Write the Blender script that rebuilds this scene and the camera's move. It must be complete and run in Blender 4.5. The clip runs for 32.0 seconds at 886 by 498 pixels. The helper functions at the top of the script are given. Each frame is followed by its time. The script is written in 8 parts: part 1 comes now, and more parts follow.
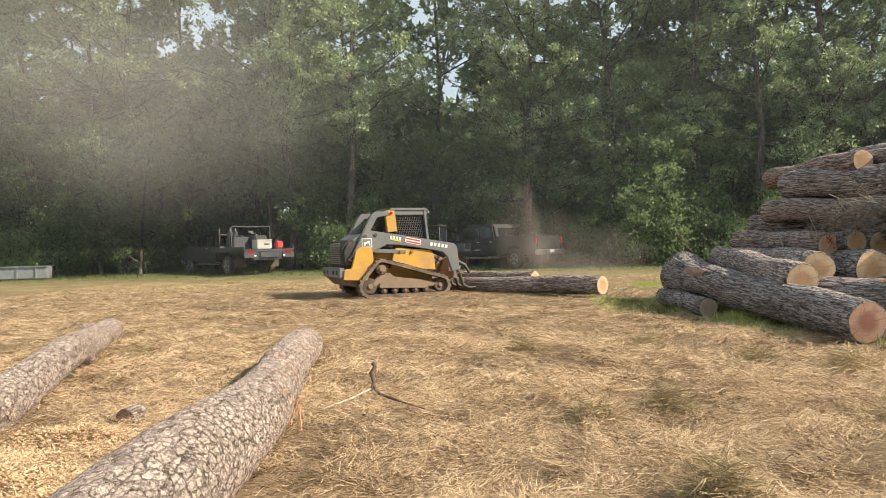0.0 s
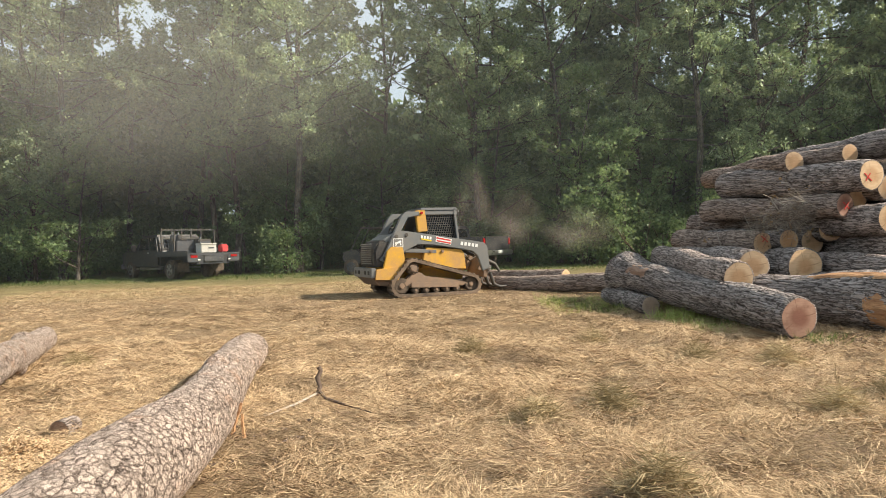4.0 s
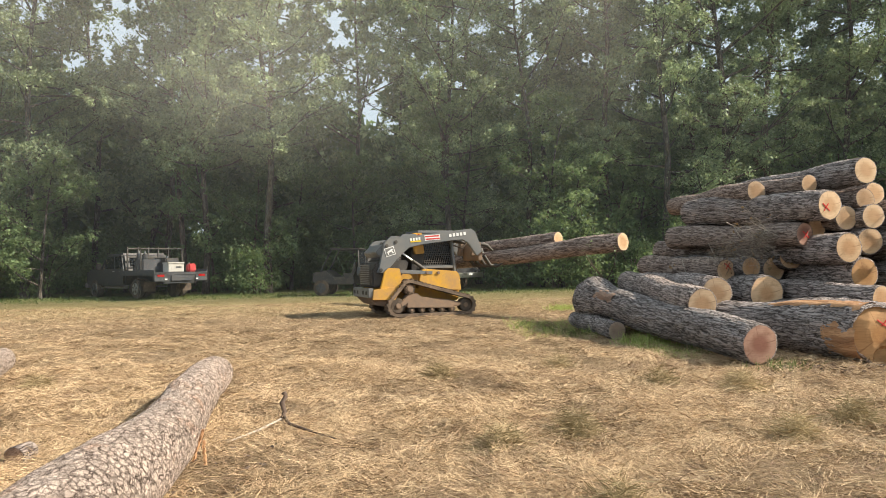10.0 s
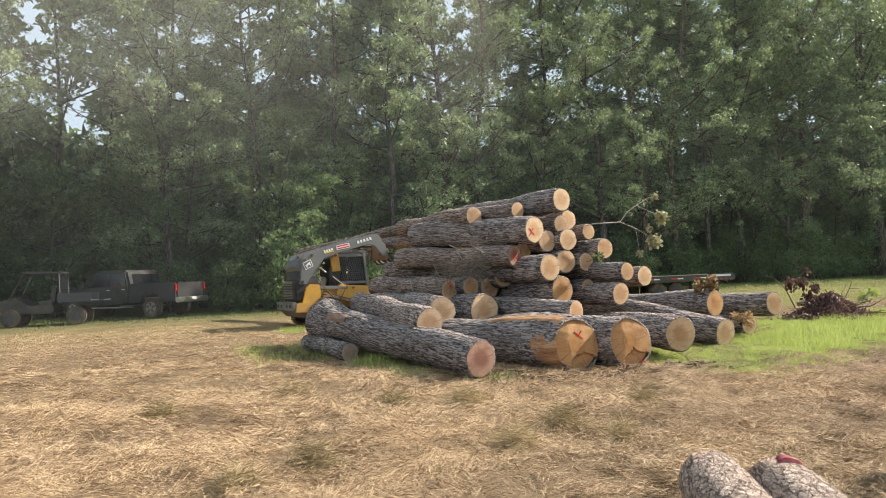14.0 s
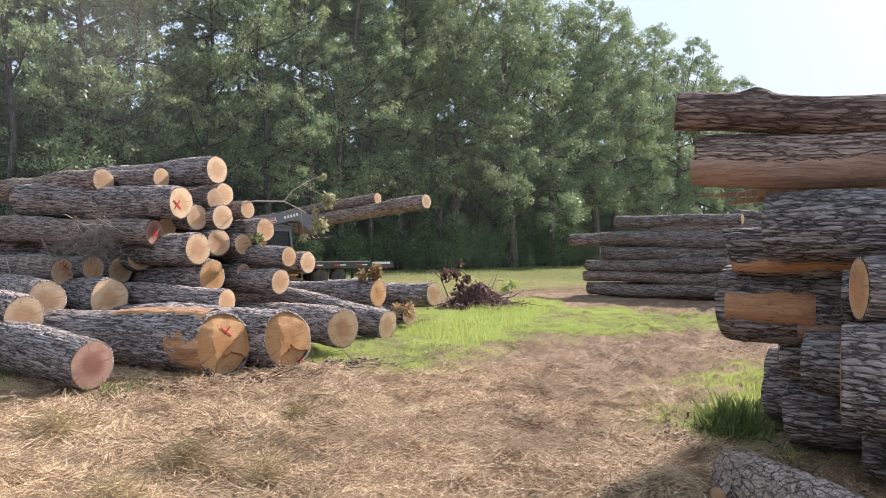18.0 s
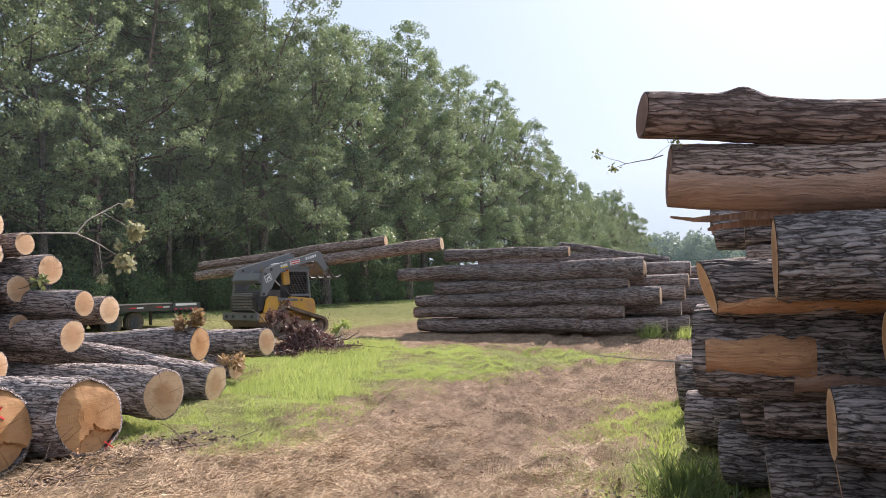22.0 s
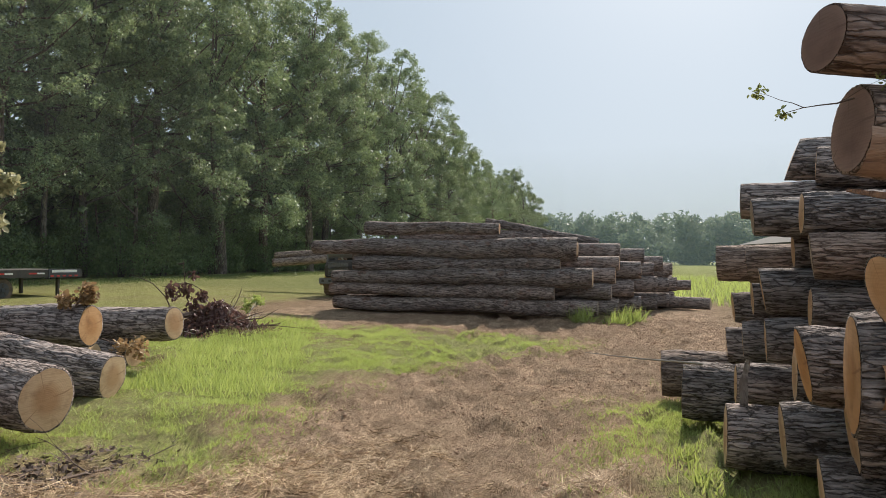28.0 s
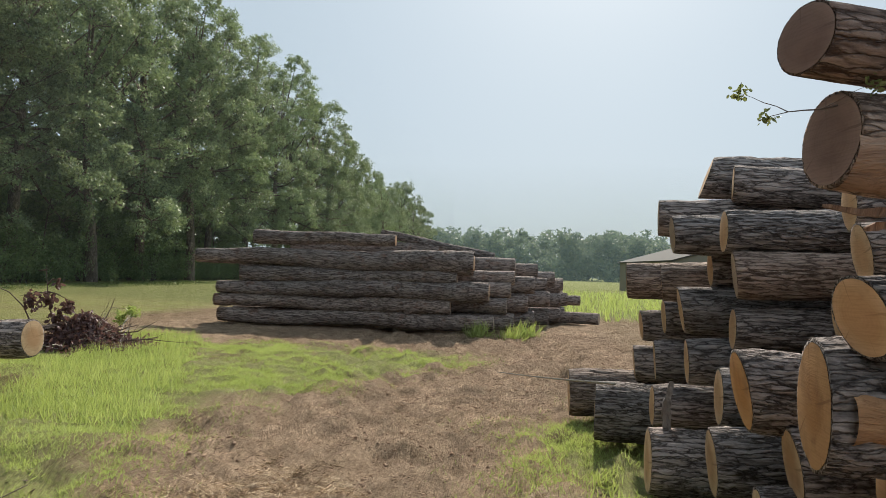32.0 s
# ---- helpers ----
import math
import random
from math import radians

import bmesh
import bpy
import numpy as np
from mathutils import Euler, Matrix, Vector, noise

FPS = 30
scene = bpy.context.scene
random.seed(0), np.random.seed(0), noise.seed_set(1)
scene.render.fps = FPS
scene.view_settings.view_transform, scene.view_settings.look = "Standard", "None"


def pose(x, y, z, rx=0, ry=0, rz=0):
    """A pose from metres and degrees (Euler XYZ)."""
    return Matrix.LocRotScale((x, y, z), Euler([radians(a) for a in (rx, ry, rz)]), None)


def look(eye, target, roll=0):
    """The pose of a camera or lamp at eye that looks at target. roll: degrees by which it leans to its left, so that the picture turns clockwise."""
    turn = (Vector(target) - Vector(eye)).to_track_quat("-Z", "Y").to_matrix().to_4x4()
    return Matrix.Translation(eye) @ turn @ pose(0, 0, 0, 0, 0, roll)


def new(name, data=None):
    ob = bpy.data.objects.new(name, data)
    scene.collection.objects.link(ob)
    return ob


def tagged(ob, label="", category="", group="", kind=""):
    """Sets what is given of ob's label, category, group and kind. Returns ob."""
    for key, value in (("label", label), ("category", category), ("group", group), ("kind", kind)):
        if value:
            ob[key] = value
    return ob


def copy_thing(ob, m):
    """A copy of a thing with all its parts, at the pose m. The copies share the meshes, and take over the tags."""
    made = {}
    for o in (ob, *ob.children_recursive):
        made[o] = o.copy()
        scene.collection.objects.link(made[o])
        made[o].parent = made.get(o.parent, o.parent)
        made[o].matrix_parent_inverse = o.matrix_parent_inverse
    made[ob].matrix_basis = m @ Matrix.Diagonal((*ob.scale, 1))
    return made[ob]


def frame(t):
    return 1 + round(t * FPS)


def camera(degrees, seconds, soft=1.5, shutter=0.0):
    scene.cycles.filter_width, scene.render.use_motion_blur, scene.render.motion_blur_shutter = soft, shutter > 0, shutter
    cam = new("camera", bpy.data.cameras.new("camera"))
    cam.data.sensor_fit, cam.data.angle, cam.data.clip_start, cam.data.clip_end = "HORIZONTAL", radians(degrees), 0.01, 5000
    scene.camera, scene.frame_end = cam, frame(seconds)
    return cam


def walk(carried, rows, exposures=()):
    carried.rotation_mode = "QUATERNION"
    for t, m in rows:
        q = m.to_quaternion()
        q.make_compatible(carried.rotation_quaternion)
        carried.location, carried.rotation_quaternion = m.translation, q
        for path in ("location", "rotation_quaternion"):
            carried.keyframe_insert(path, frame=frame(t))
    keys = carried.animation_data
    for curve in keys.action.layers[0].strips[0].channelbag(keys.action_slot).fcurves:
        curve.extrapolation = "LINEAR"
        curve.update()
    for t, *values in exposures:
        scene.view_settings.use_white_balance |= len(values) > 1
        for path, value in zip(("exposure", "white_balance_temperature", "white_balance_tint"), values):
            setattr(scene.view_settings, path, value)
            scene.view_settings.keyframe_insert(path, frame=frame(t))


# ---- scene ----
cam = camera(64.3, 32.0, soft=0.65)
PATH = [
    (0, (-0.051, -0.193, 1.34), (-0.214, 1.8, 1.33), -1.3),
    (0.5, (-0.04, -0.196, 1.366), (-0.162, 1.8, 1.345), -1.3),
    (1, (-0.042, -0.191, 1.349), (-0.129, 1.807, 1.329), -1.4),
    (1.5, (-0.028, -0.193, 1.352), (-0.096, 1.805, 1.325), -1.5),
    (2, (-0.021, -0.194, 1.356), (-0.077, 1.805, 1.325), -1.5),
    (2.5, (-0.004, -0.197, 1.35), (-0.053, 1.802, 1.321), -1.6),
    (3, (-0.018, -0.188, 1.353), (-0.05, 1.812, 1.327), -1.8),
    (3.5, (-0.014, -0.197, 1.348), (-0.036, 1.802, 1.33), -1.9),
    (5.5, (-0.017, -0.193, 1.343), (-0.031, 1.807, 1.346), -1.7),
    (6, (-0.014, -0.196, 1.349), (-0.026, 1.804, 1.352), -1.6),
    (6.5, (-0.012, -0.199, 1.336), (-0.021, 1.801, 1.346), -1.6),
    (7, (-0.017, -0.199, 1.35), (-0.022, 1.801, 1.361), -1.5),
    (7.5, (-0.016, -0.204, 1.372), (-0.02, 1.796, 1.38), -1.4),
    (8, (-0.023, -0.199, 1.368), (-0.025, 1.801, 1.379), -1.3),
    (8.5, (-0.019, -0.203, 1.367), (-0.021, 1.797, 1.381), -1.3),
    (9, (-0.016, -0.213, 1.368), (-0.011, 1.787, 1.391), -1.2),
    (9.5, (0.01, -0.234, 1.377), (0.033, 1.766, 1.412), -1.2),
    (10, (0.024, -0.24, 1.386), (0.086, 1.759, 1.434), -1.2),
    (10.5, (0.047, -0.244, 1.399), (0.164, 1.751, 1.457), -1.3),
    (11, (0.058, -0.236, 1.398), (0.245, 1.754, 1.465), -1.3),
    (11.5, (0.106, -0.266, 1.391), (0.365, 1.715, 1.466), -1.3),
    (12, (0.135, -0.268, 1.392), (0.477, 1.701, 1.472), -1.5),
    (12.5, (0.162, -0.268, 1.403), (0.596, 1.682, 1.488), -1.9),
    (13, (0.174, -0.239, 1.412), (0.718, 1.683, 1.5), -2.3),
    (13.5, (0.055, -0.164, 1.419), (0.72, 1.72, 1.506), -2.4),
    (14, (-0.011, -0.106, 1.449), (0.789, 1.725, 1.528), -2.3),
    (14.5, (0.074, -0.066, 1.441), (1.002, 1.705, 1.504), -2.1),
    (15, (0.298, -0.019, 1.402), (1.344, 1.685, 1.441), -1.9),
    (15.5, (0.435, 0.082, 1.39), (1.587, 1.717, 1.405), -1.7),
    (17.5, (0.933, 0.865, 1.463), (2.417, 2.207, 1.459), -0.0),
    (18, (0.98, 1.091, 1.48), (2.519, 2.369, 1.491), -0.0),
    (18.5, (1.071, 1.253, 1.513), (2.646, 2.485, 1.537), -0.3),
    (19, (1.3, 1.393, 1.499), (2.907, 2.583, 1.534), -0.8),
    (19.5, (1.393, 1.522, 1.519), (3.034, 2.664, 1.558), -1.3),
    (20, (1.349, 1.741, 1.533), (3.033, 2.819, 1.573), -1.3),
    (20.5, (1.378, 1.901, 1.513), (3.105, 2.908, 1.559), -1.3),
    (21, (1.576, 2.051, 1.524), (3.341, 2.991, 1.579), -1.2),
    (21.5, (1.715, 2.212, 1.514), (3.511, 3.087, 1.593), -1.2),
    (22, (1.826, 2.535, 1.542), (3.654, 3.341, 1.646), -1.3),
    (22.5, (2.049, 2.73, 1.547), (3.906, 3.462, 1.667), -1.4),
    (23, (2.252, 3.016, 1.551), (4.13, 3.694, 1.677), -1.7),
    (23.5, (2.308, 3.296, 1.587), (4.194, 3.949, 1.712), -1.6),
    (24, (2.469, 3.434, 1.556), (4.355, 4.092, 1.673), -1.6),
    (24.5, (2.66, 3.534, 1.571), (4.549, 4.184, 1.681), -1.4),
    (25, (2.701, 3.676, 1.558), (4.604, 4.282, 1.658), -1.0),
    (25.5, (2.758, 3.889, 1.588), (4.681, 4.43, 1.679), -0.6),
    (27.5, (3.028, 3.854, 1.609), (4.967, 4.346, 1.649), 0.6),
    (28, (2.956, 3.842, 1.618), (4.885, 4.371, 1.645), 0.6),
    (28.5, (3.094, 3.812, 1.597), (5.014, 4.37, 1.633), 0.3),
    (29, (3.267, 3.781, 1.613), (5.188, 4.334, 1.67), -0.2),
    (29.5, (3.314, 3.823, 1.615), (5.249, 4.325, 1.686), -0.4),
    (30, (3.353, 3.937, 1.608), (5.307, 4.357, 1.686), -0.1),
    (30.5, (3.386, 4.075, 1.613), (5.358, 4.404, 1.688), 0.5),
    (31, (3.432, 4.091, 1.607), (5.414, 4.349, 1.68), 1.1),
    (31.5, (3.446, 4.107, 1.608), (5.432, 4.332, 1.681), 1.5),
    (32, (3.407, 4.142, 1.62), (5.393, 4.362, 1.688), 1.7),
]
walk(cam, [(t, look(eye, target, roll)) for t, eye, target, roll in PATH],
     [(0, 0.68, 6230, 10), (12, 0.74, 6080, 10), (15.5, 0.84, 5850, 13), (19, 0.95, 5560, 20), (22, 0.8, 5660, 21), (25, 0.43, 5880, 15), (28, 0.35, 5900, 12), (32, 0.3, 5880, 9)])

# ---- light: hazy late-summer sun low over the east side of the yard ----
SUN_AZ, SUN_EL = radians(-6), radians(37)
SUN_DIR = Vector((math.cos(SUN_AZ) * math.cos(SUN_EL), math.sin(SUN_AZ) * math.cos(SUN_EL), math.sin(SUN_EL)))
world = bpy.data.worlds.new("sky")
scene.world = world
world.use_nodes = True
_wn, _wl = world.node_tree.nodes, world.node_tree.links
_sky = _wn.new("ShaderNodeTexSky")
_sky.sky_type, _sky.sun_disc = "NISHITA", False
_sky.sun_elevation, _sky.sun_rotation = SUN_EL, radians(90) - SUN_AZ
_sky.air_density, _sky.dust_density, _sky.ozone_density = 1.0, 3.0, 1.5
# thick summer haze: most of the sky is one pale veil
_veil = _wn.new("ShaderNodeMix")
_veil.data_type = "RGBA"
_veil.inputs[0].default_value = 0.92
_wl.new(_sky.outputs[0], _veil.inputs[6])
_veil.inputs[7].default_value = (3.1, 3.5, 3.6, 1)
_wl.new(_veil.outputs[2], _wn["Background"].inputs[0])
_wn["Background"].inputs[1].default_value = 0.135
_sd = bpy.data.lights.new("sun", "SUN")
_sd.energy, _sd.angle, _sd.color = 5.4, radians(1.2), (1.0, 0.86, 0.67)
sun = new("sun", _sd)
sun.matrix_world = look(SUN_DIR * 60, (0, 0, 0))


# ---- materials ----
class Nodes:
    """A short hand for node materials."""

    def __init__(self, name, rough=0.8, metal=0.0, spec=0.5):
        self.m = bpy.data.materials.new(name)
        self.m.use_nodes = True
        self.t = self.m.node_tree
        self.b = self.t.nodes["Principled BSDF"]
        self.put("Roughness", rough)
        self.put("Metallic", metal)
        self.put("Specular IOR Level", spec)

    def put(self, socket, value):
        if isinstance(value, bpy.types.NodeSocket):
            self.t.links.new(value, self.b.inputs[socket])
        elif isinstance(value, tuple):
            self.b.inputs[socket].default_value = (*value, 1)
        else:
            self.b.inputs[socket].default_value = value

    def node(self, kind, ins=None, **settings):
        n = self.t.nodes.new("ShaderNode" + kind)
        for k, v in settings.items():
            setattr(n, k, v)
        for k, v in (ins or {}).items():
            if isinstance(v, bpy.types.NodeSocket):
                self.t.links.new(v, n.inputs[k])
            else:
                n.inputs[k].default_value = v
        return n

    def coord(self, space="Object", scale=(1, 1, 1)):
        c = self.node("TexCoord").outputs[space] if space != "World" else self.node("NewGeometry").outputs["Position"]
        return self.node("Mapping", {"Vector": c, "Scale": scale}).outputs[0]

    def noise(self, vec, scale, detail=4.0, rough=0.6, distort=0.0):
        return self.node("TexNoise", {"Vector": vec, "Scale": scale, "Detail": detail, "Roughness": rough, "Distortion": distort}).outputs["Fac"]

    def ramp(self, fac, *stops):
        r = self.node("ValToRGB", {"Fac": fac})
        e = r.color_ramp.elements
        while len(e) < len(stops):
            e.new(0.5)
        for k, (p, c) in zip(e, stops):
            k.position, k.color = p, (*c, 1) if isinstance(c, tuple) else (c, c, c, 1)
        return r.outputs[0]

    def mix(self, fac, a, b, blend="MIX"):
        n = self.node("Mix", data_type="RGBA", blend_type=blend)
        for k, v in ((0, fac), (6, a), (7, b)):
            if isinstance(v, bpy.types.NodeSocket):
                self.t.links.new(v, n.inputs[k])
            else:
                n.inputs[k].default_value = (*v, 1) if isinstance(v, tuple) else v
        return n.outputs[2]

    def math(self, op, a, b=0.0, clamp=False):
        n = self.node("Math", operation=op, use_clamp=clamp)
        for k, v in ((0, a), (1, b)):
            if isinstance(v, bpy.types.NodeSocket):
                self.t.links.new(v, n.inputs[k])
            else:
                n.inputs[k].default_value = v
        return n.outputs[0]

    def bump(self, height, strength=0.5, dist=0.02):
        n = self.node("Bump", {"Height": height, "Strength": strength, "Distance": dist})
        self.t.links.new(n.outputs[0], self.b.inputs["Normal"])

    def vary(self, amount=0.1):
        """A brightness that differs from object to object."""
        r = self.node("ObjectInfo").outputs["Random"]
        return self.math("ADD", self.math("MULTIPLY", r, 2 * amount), 1 - amount)

    def tint(self, colour, factor):
        n = self.node("Mix", data_type="RGBA", blend_type="MULTIPLY")
        n.inputs[0].default_value = 1.0
        self.t.links.new(colour, n.inputs[6])
        c = self.node("CombineColor", {0: factor, 1: factor, 2: factor})
        self.t.links.new(c.outputs[0], n.inputs[7])
        return n.outputs[2]


def bark_material(name, dark, mid, light, plate=9.0, stretch=0.28, crack=0.12, warp_by=0.1, fine_by=2.7, broken=0.3, stain=None, age=0.55, warm=0.6, uneven=0.5, worms=1.0):
    """Furrowed bark: plates between dark broken cracks, drawn out along the trunk, in two sizes, with paler weathered patches."""
    n = Nodes(name, rough=0.92, spec=0.25)
    v = n.coord("Object", (1, 1, stretch))
    warp = n.node("TexNoise", {"Vector": v, "Scale": plate, "Detail": 6.0, "Roughness": 0.7})
    vv = n.node("VectorMath", {0: v, 1: n.node("VectorMath", {0: warp.outputs["Color"], "Scale": warp_by}, operation="SCALE").outputs[0]}, operation="ADD").outputs[0]
    edge = n.node("TexVoronoi", {"Vector": vv, "Scale": plate}, feature="DISTANCE_TO_EDGE").outputs["Distance"]
    edge2 = n.node("TexVoronoi", {"Vector": vv, "Scale": plate * fine_by}, feature="DISTANCE_TO_EDGE").outputs["Distance"]
    cells = n.node("TexVoronoi", {"Vector": vv, "Scale": plate * fine_by}).outputs["Color"]
    fine = n.noise(v, 75.0, 6.0, 0.75)
    big = n.noise(n.coord("Object", (1, 1, 0.6)), 2.2, 4.0, 0.6)
    col = n.mix(n.ramp(fine, (0.32, 0.0), (0.68, 1.0)), mid, light)
    col = n.mix(n.ramp(big, (0.42, 0.0), (0.62, age)), col, n.mix(fine, dark, mid))
    if stain:
        col = n.mix(n.ramp(n.noise(n.coord("Object", (1, 1, 0.7)), 3.4, 5.0, 0.7), (0.56, 0.0), (0.66, 0.75)), col, stain)
    col = n.tint(col, n.math("ADD", 1 - 0.56 * uneven, n.math("MULTIPLY", n.node("SeparateColor", {0: cells}).outputs[0], uneven)))
    # wandering furrows: the level lines of two noises
    lines = None
    for k, (sc, wide) in enumerate(((0.85, 0.16), (1.9, 0.13))):
        f1 = n.noise(n.node("Mapping", {"Vector": v, "Location": (1.3 * k, 2.1, 0.4)}).outputs[0], plate * sc, 2.5, 0.55, 0.3)
        d1 = n.ramp(n.math("ABSOLUTE", n.math("SUBTRACT", f1, 0.5)), (0.0, 1.0), (wide * crack * 2.6, 0.0))
        lines = d1 if lines is None else n.math("MAXIMUM", lines, n.math("MULTIPLY", d1, 0.85))
    webs = n.math("MAXIMUM", n.ramp(edge, (0.0, 1.0), (crack * 0.8, 0.0)), n.ramp(edge2, (0.0, 0.7), (crack * 0.8, 0.0)))
    hole = n.ramp(n.noise(v, plate * 1.3, 4.0, 0.65), (0.5 - 0.35 * (1 - broken), 0.2 * (1 - broken)), (0.62 - 0.1 * (1 - broken), 1.0))
    gap = n.math("MAXIMUM", n.math("MULTIPLY", lines, n.math("MULTIPLY", worms, n.math("ADD", 0.35, n.math("MULTIPLY", hole, 0.65)))), n.math("MULTIPLY", webs, n.math("MULTIPLY", hole, 1.0 - 0.2 * worms)))
    col = n.mix(gap, col, dark)
    rnd = n.node("ObjectInfo").outputs["Random"]
    col = n.mix(n.math("MULTIPLY", rnd, warm), col, n.mix(1.0, col, (1.0, 0.76, 0.60), "MULTIPLY"))
    n.put("Base Color", n.tint(col, n.vary(0.16)))
    h = n.math("SUBTRACT", n.math("MULTIPLY", n.node("SeparateColor", {0: cells}).outputs[1], 0.5), n.math("MULTIPLY", gap, 1.2))
    n.bump(n.math("ADD", h, n.math("MULTIPLY", fine, 0.8)), 0.85, 0.034)
    return n.m


def log_bark(name, dark, mid, light, stain=None, warm=0.4, low=0.05, high=0.5):
    """Bark of felled logs: weathered ridges and plates over darker inner bark, which shows where the mesh's own furrows are deep."""
    n = Nodes(name, rough=0.93, spec=0.22)
    v = n.coord("Object", (1, 1, 0.16))
    depth = n.node("Attribute", attribute_name="bark_depth").outputs["Fac"]
    fine, mid_n = n.noise(v, 110.0, 6.0, 0.75), n.noise(v, 34.0, 5.0, 0.7, 0.4)
    big = n.noise(n.coord("Object", (1, 1, 0.5)), 2.6, 4.0, 0.6)
    col = n.mix(n.ramp(n.math("ADD", n.math("MULTIPLY", fine, 0.55), n.math("MULTIPLY", mid_n, 0.45)), (0.36, 0.0), (0.62, 1.0)), mid, light)
    col = n.mix(n.ramp(big, (0.45, 0.0), (0.66, 0.45)), col, n.mix(fine, dark, mid))
    if stain:
        col = n.mix(n.ramp(n.noise(n.coord("Object", (1, 1, 0.7)), 3.4, 5.0, 0.7), (0.55, 0.0), (0.66, 0.8)), col, stain)
    edge = n.math("ADD", depth, n.math("MULTIPLY", n.math("SUBTRACT", mid_n, 0.5), 0.35))
    # narrow wandering furrows between long ridges
    warp = n.node("TexNoise", {"Vector": n.coord("Object", (1, 1, 0.5)), "Scale": 11.0, "Detail": 4.0, "Roughness": 0.6}).outputs["Color"]
    vw = n.node("VectorMath", {0: n.coord("Object", (1, 1, 0.09)), 1: n.node("VectorMath", {0: warp, "Scale": 0.055}, operation="SCALE").outputs[0]}, operation="ADD").outputs[0]
    gap = n.node("TexVoronoi", {"Vector": vw, "Scale": 30.0}, feature="DISTANCE_TO_EDGE").outputs["Distance"]
    furrow = n.ramp(n.math("ADD", gap, n.math("MULTIPLY", n.math("SUBTRACT", mid_n, 0.5), 0.2)), (0.0, 0.12), (0.14, 1.0))
    col = n.mix(n.math("MULTIPLY", furrow, n.ramp(edge, (low, 0.25), (high, 1.0))), dark, col)
    rnd = n.node("ObjectInfo").outputs["Random"]
    col = n.mix(n.math("MULTIPLY", rnd, warm), col, n.mix(1.0, col, (1.0, 0.78, 0.63), "MULTIPLY"))
    n.put("Base Color", n.tint(col, n.vary(0.14)))
    n.bump(n.math("ADD", n.math("ADD", n.math("MULTIPLY", fine, 0.6), mid_n), n.math("MULTIPLY", furrow, 1.3)), 0.85, 0.016)
    return n.m


def stripped_material(name, dark, mid, light, grain=1.0):
    """Wood that has lost its bark: long streaks along the trunk, weathered grey-brown with remnants of dark bast."""
    n = Nodes(name, rough=0.85, spec=0.25)
    swirl = n.node("TexNoise", {"Vector": n.coord("Object", (1, 1, 0.8)), "Scale": 1.7, "Detail": 3.0}).outputs["Color"]
    base = n.coord("Object")
    b = n.node("VectorMath", {0: base, 1: n.node("VectorMath", {0: swirl, "Scale": 0.3}, operation="SCALE").outputs[0]}, operation="ADD").outputs[0]
    s1 = n.noise(n.node("Mapping", {"Vector": b, "Scale": (30, 30, 1.3)}).outputs[0], grain, 5.0, 0.65)
    s2 = n.noise(n.node("Mapping", {"Vector": b, "Scale": (9, 9, 0.8)}).outputs[0], grain, 5.0, 0.6)
    s3 = n.noise(n.node("Mapping", {"Vector": b, "Scale": (70, 70, 6)}).outputs[0], grain, 3.0, 0.7)
    col = n.mix(n.ramp(s1, (0.33, 0.0), (0.66, 1.0)), mid, light)
    col = n.mix(n.ramp(s2, (0.42, 0.0), (0.62, 0.85)), col, n.mix(s3, dark, mid))
    col = n.mix(n.ramp(s3, (0.3, 0.55), (0.46, 0.0)), col, dark)
    n.put("Base Color", n.tint(col, n.vary(0.1)))
    n.bump(n.math("ADD", n.math("ADD", s1, s2), n.math("MULTIPLY", s3, 0.6)), 0.9, 0.03)
    return n.m


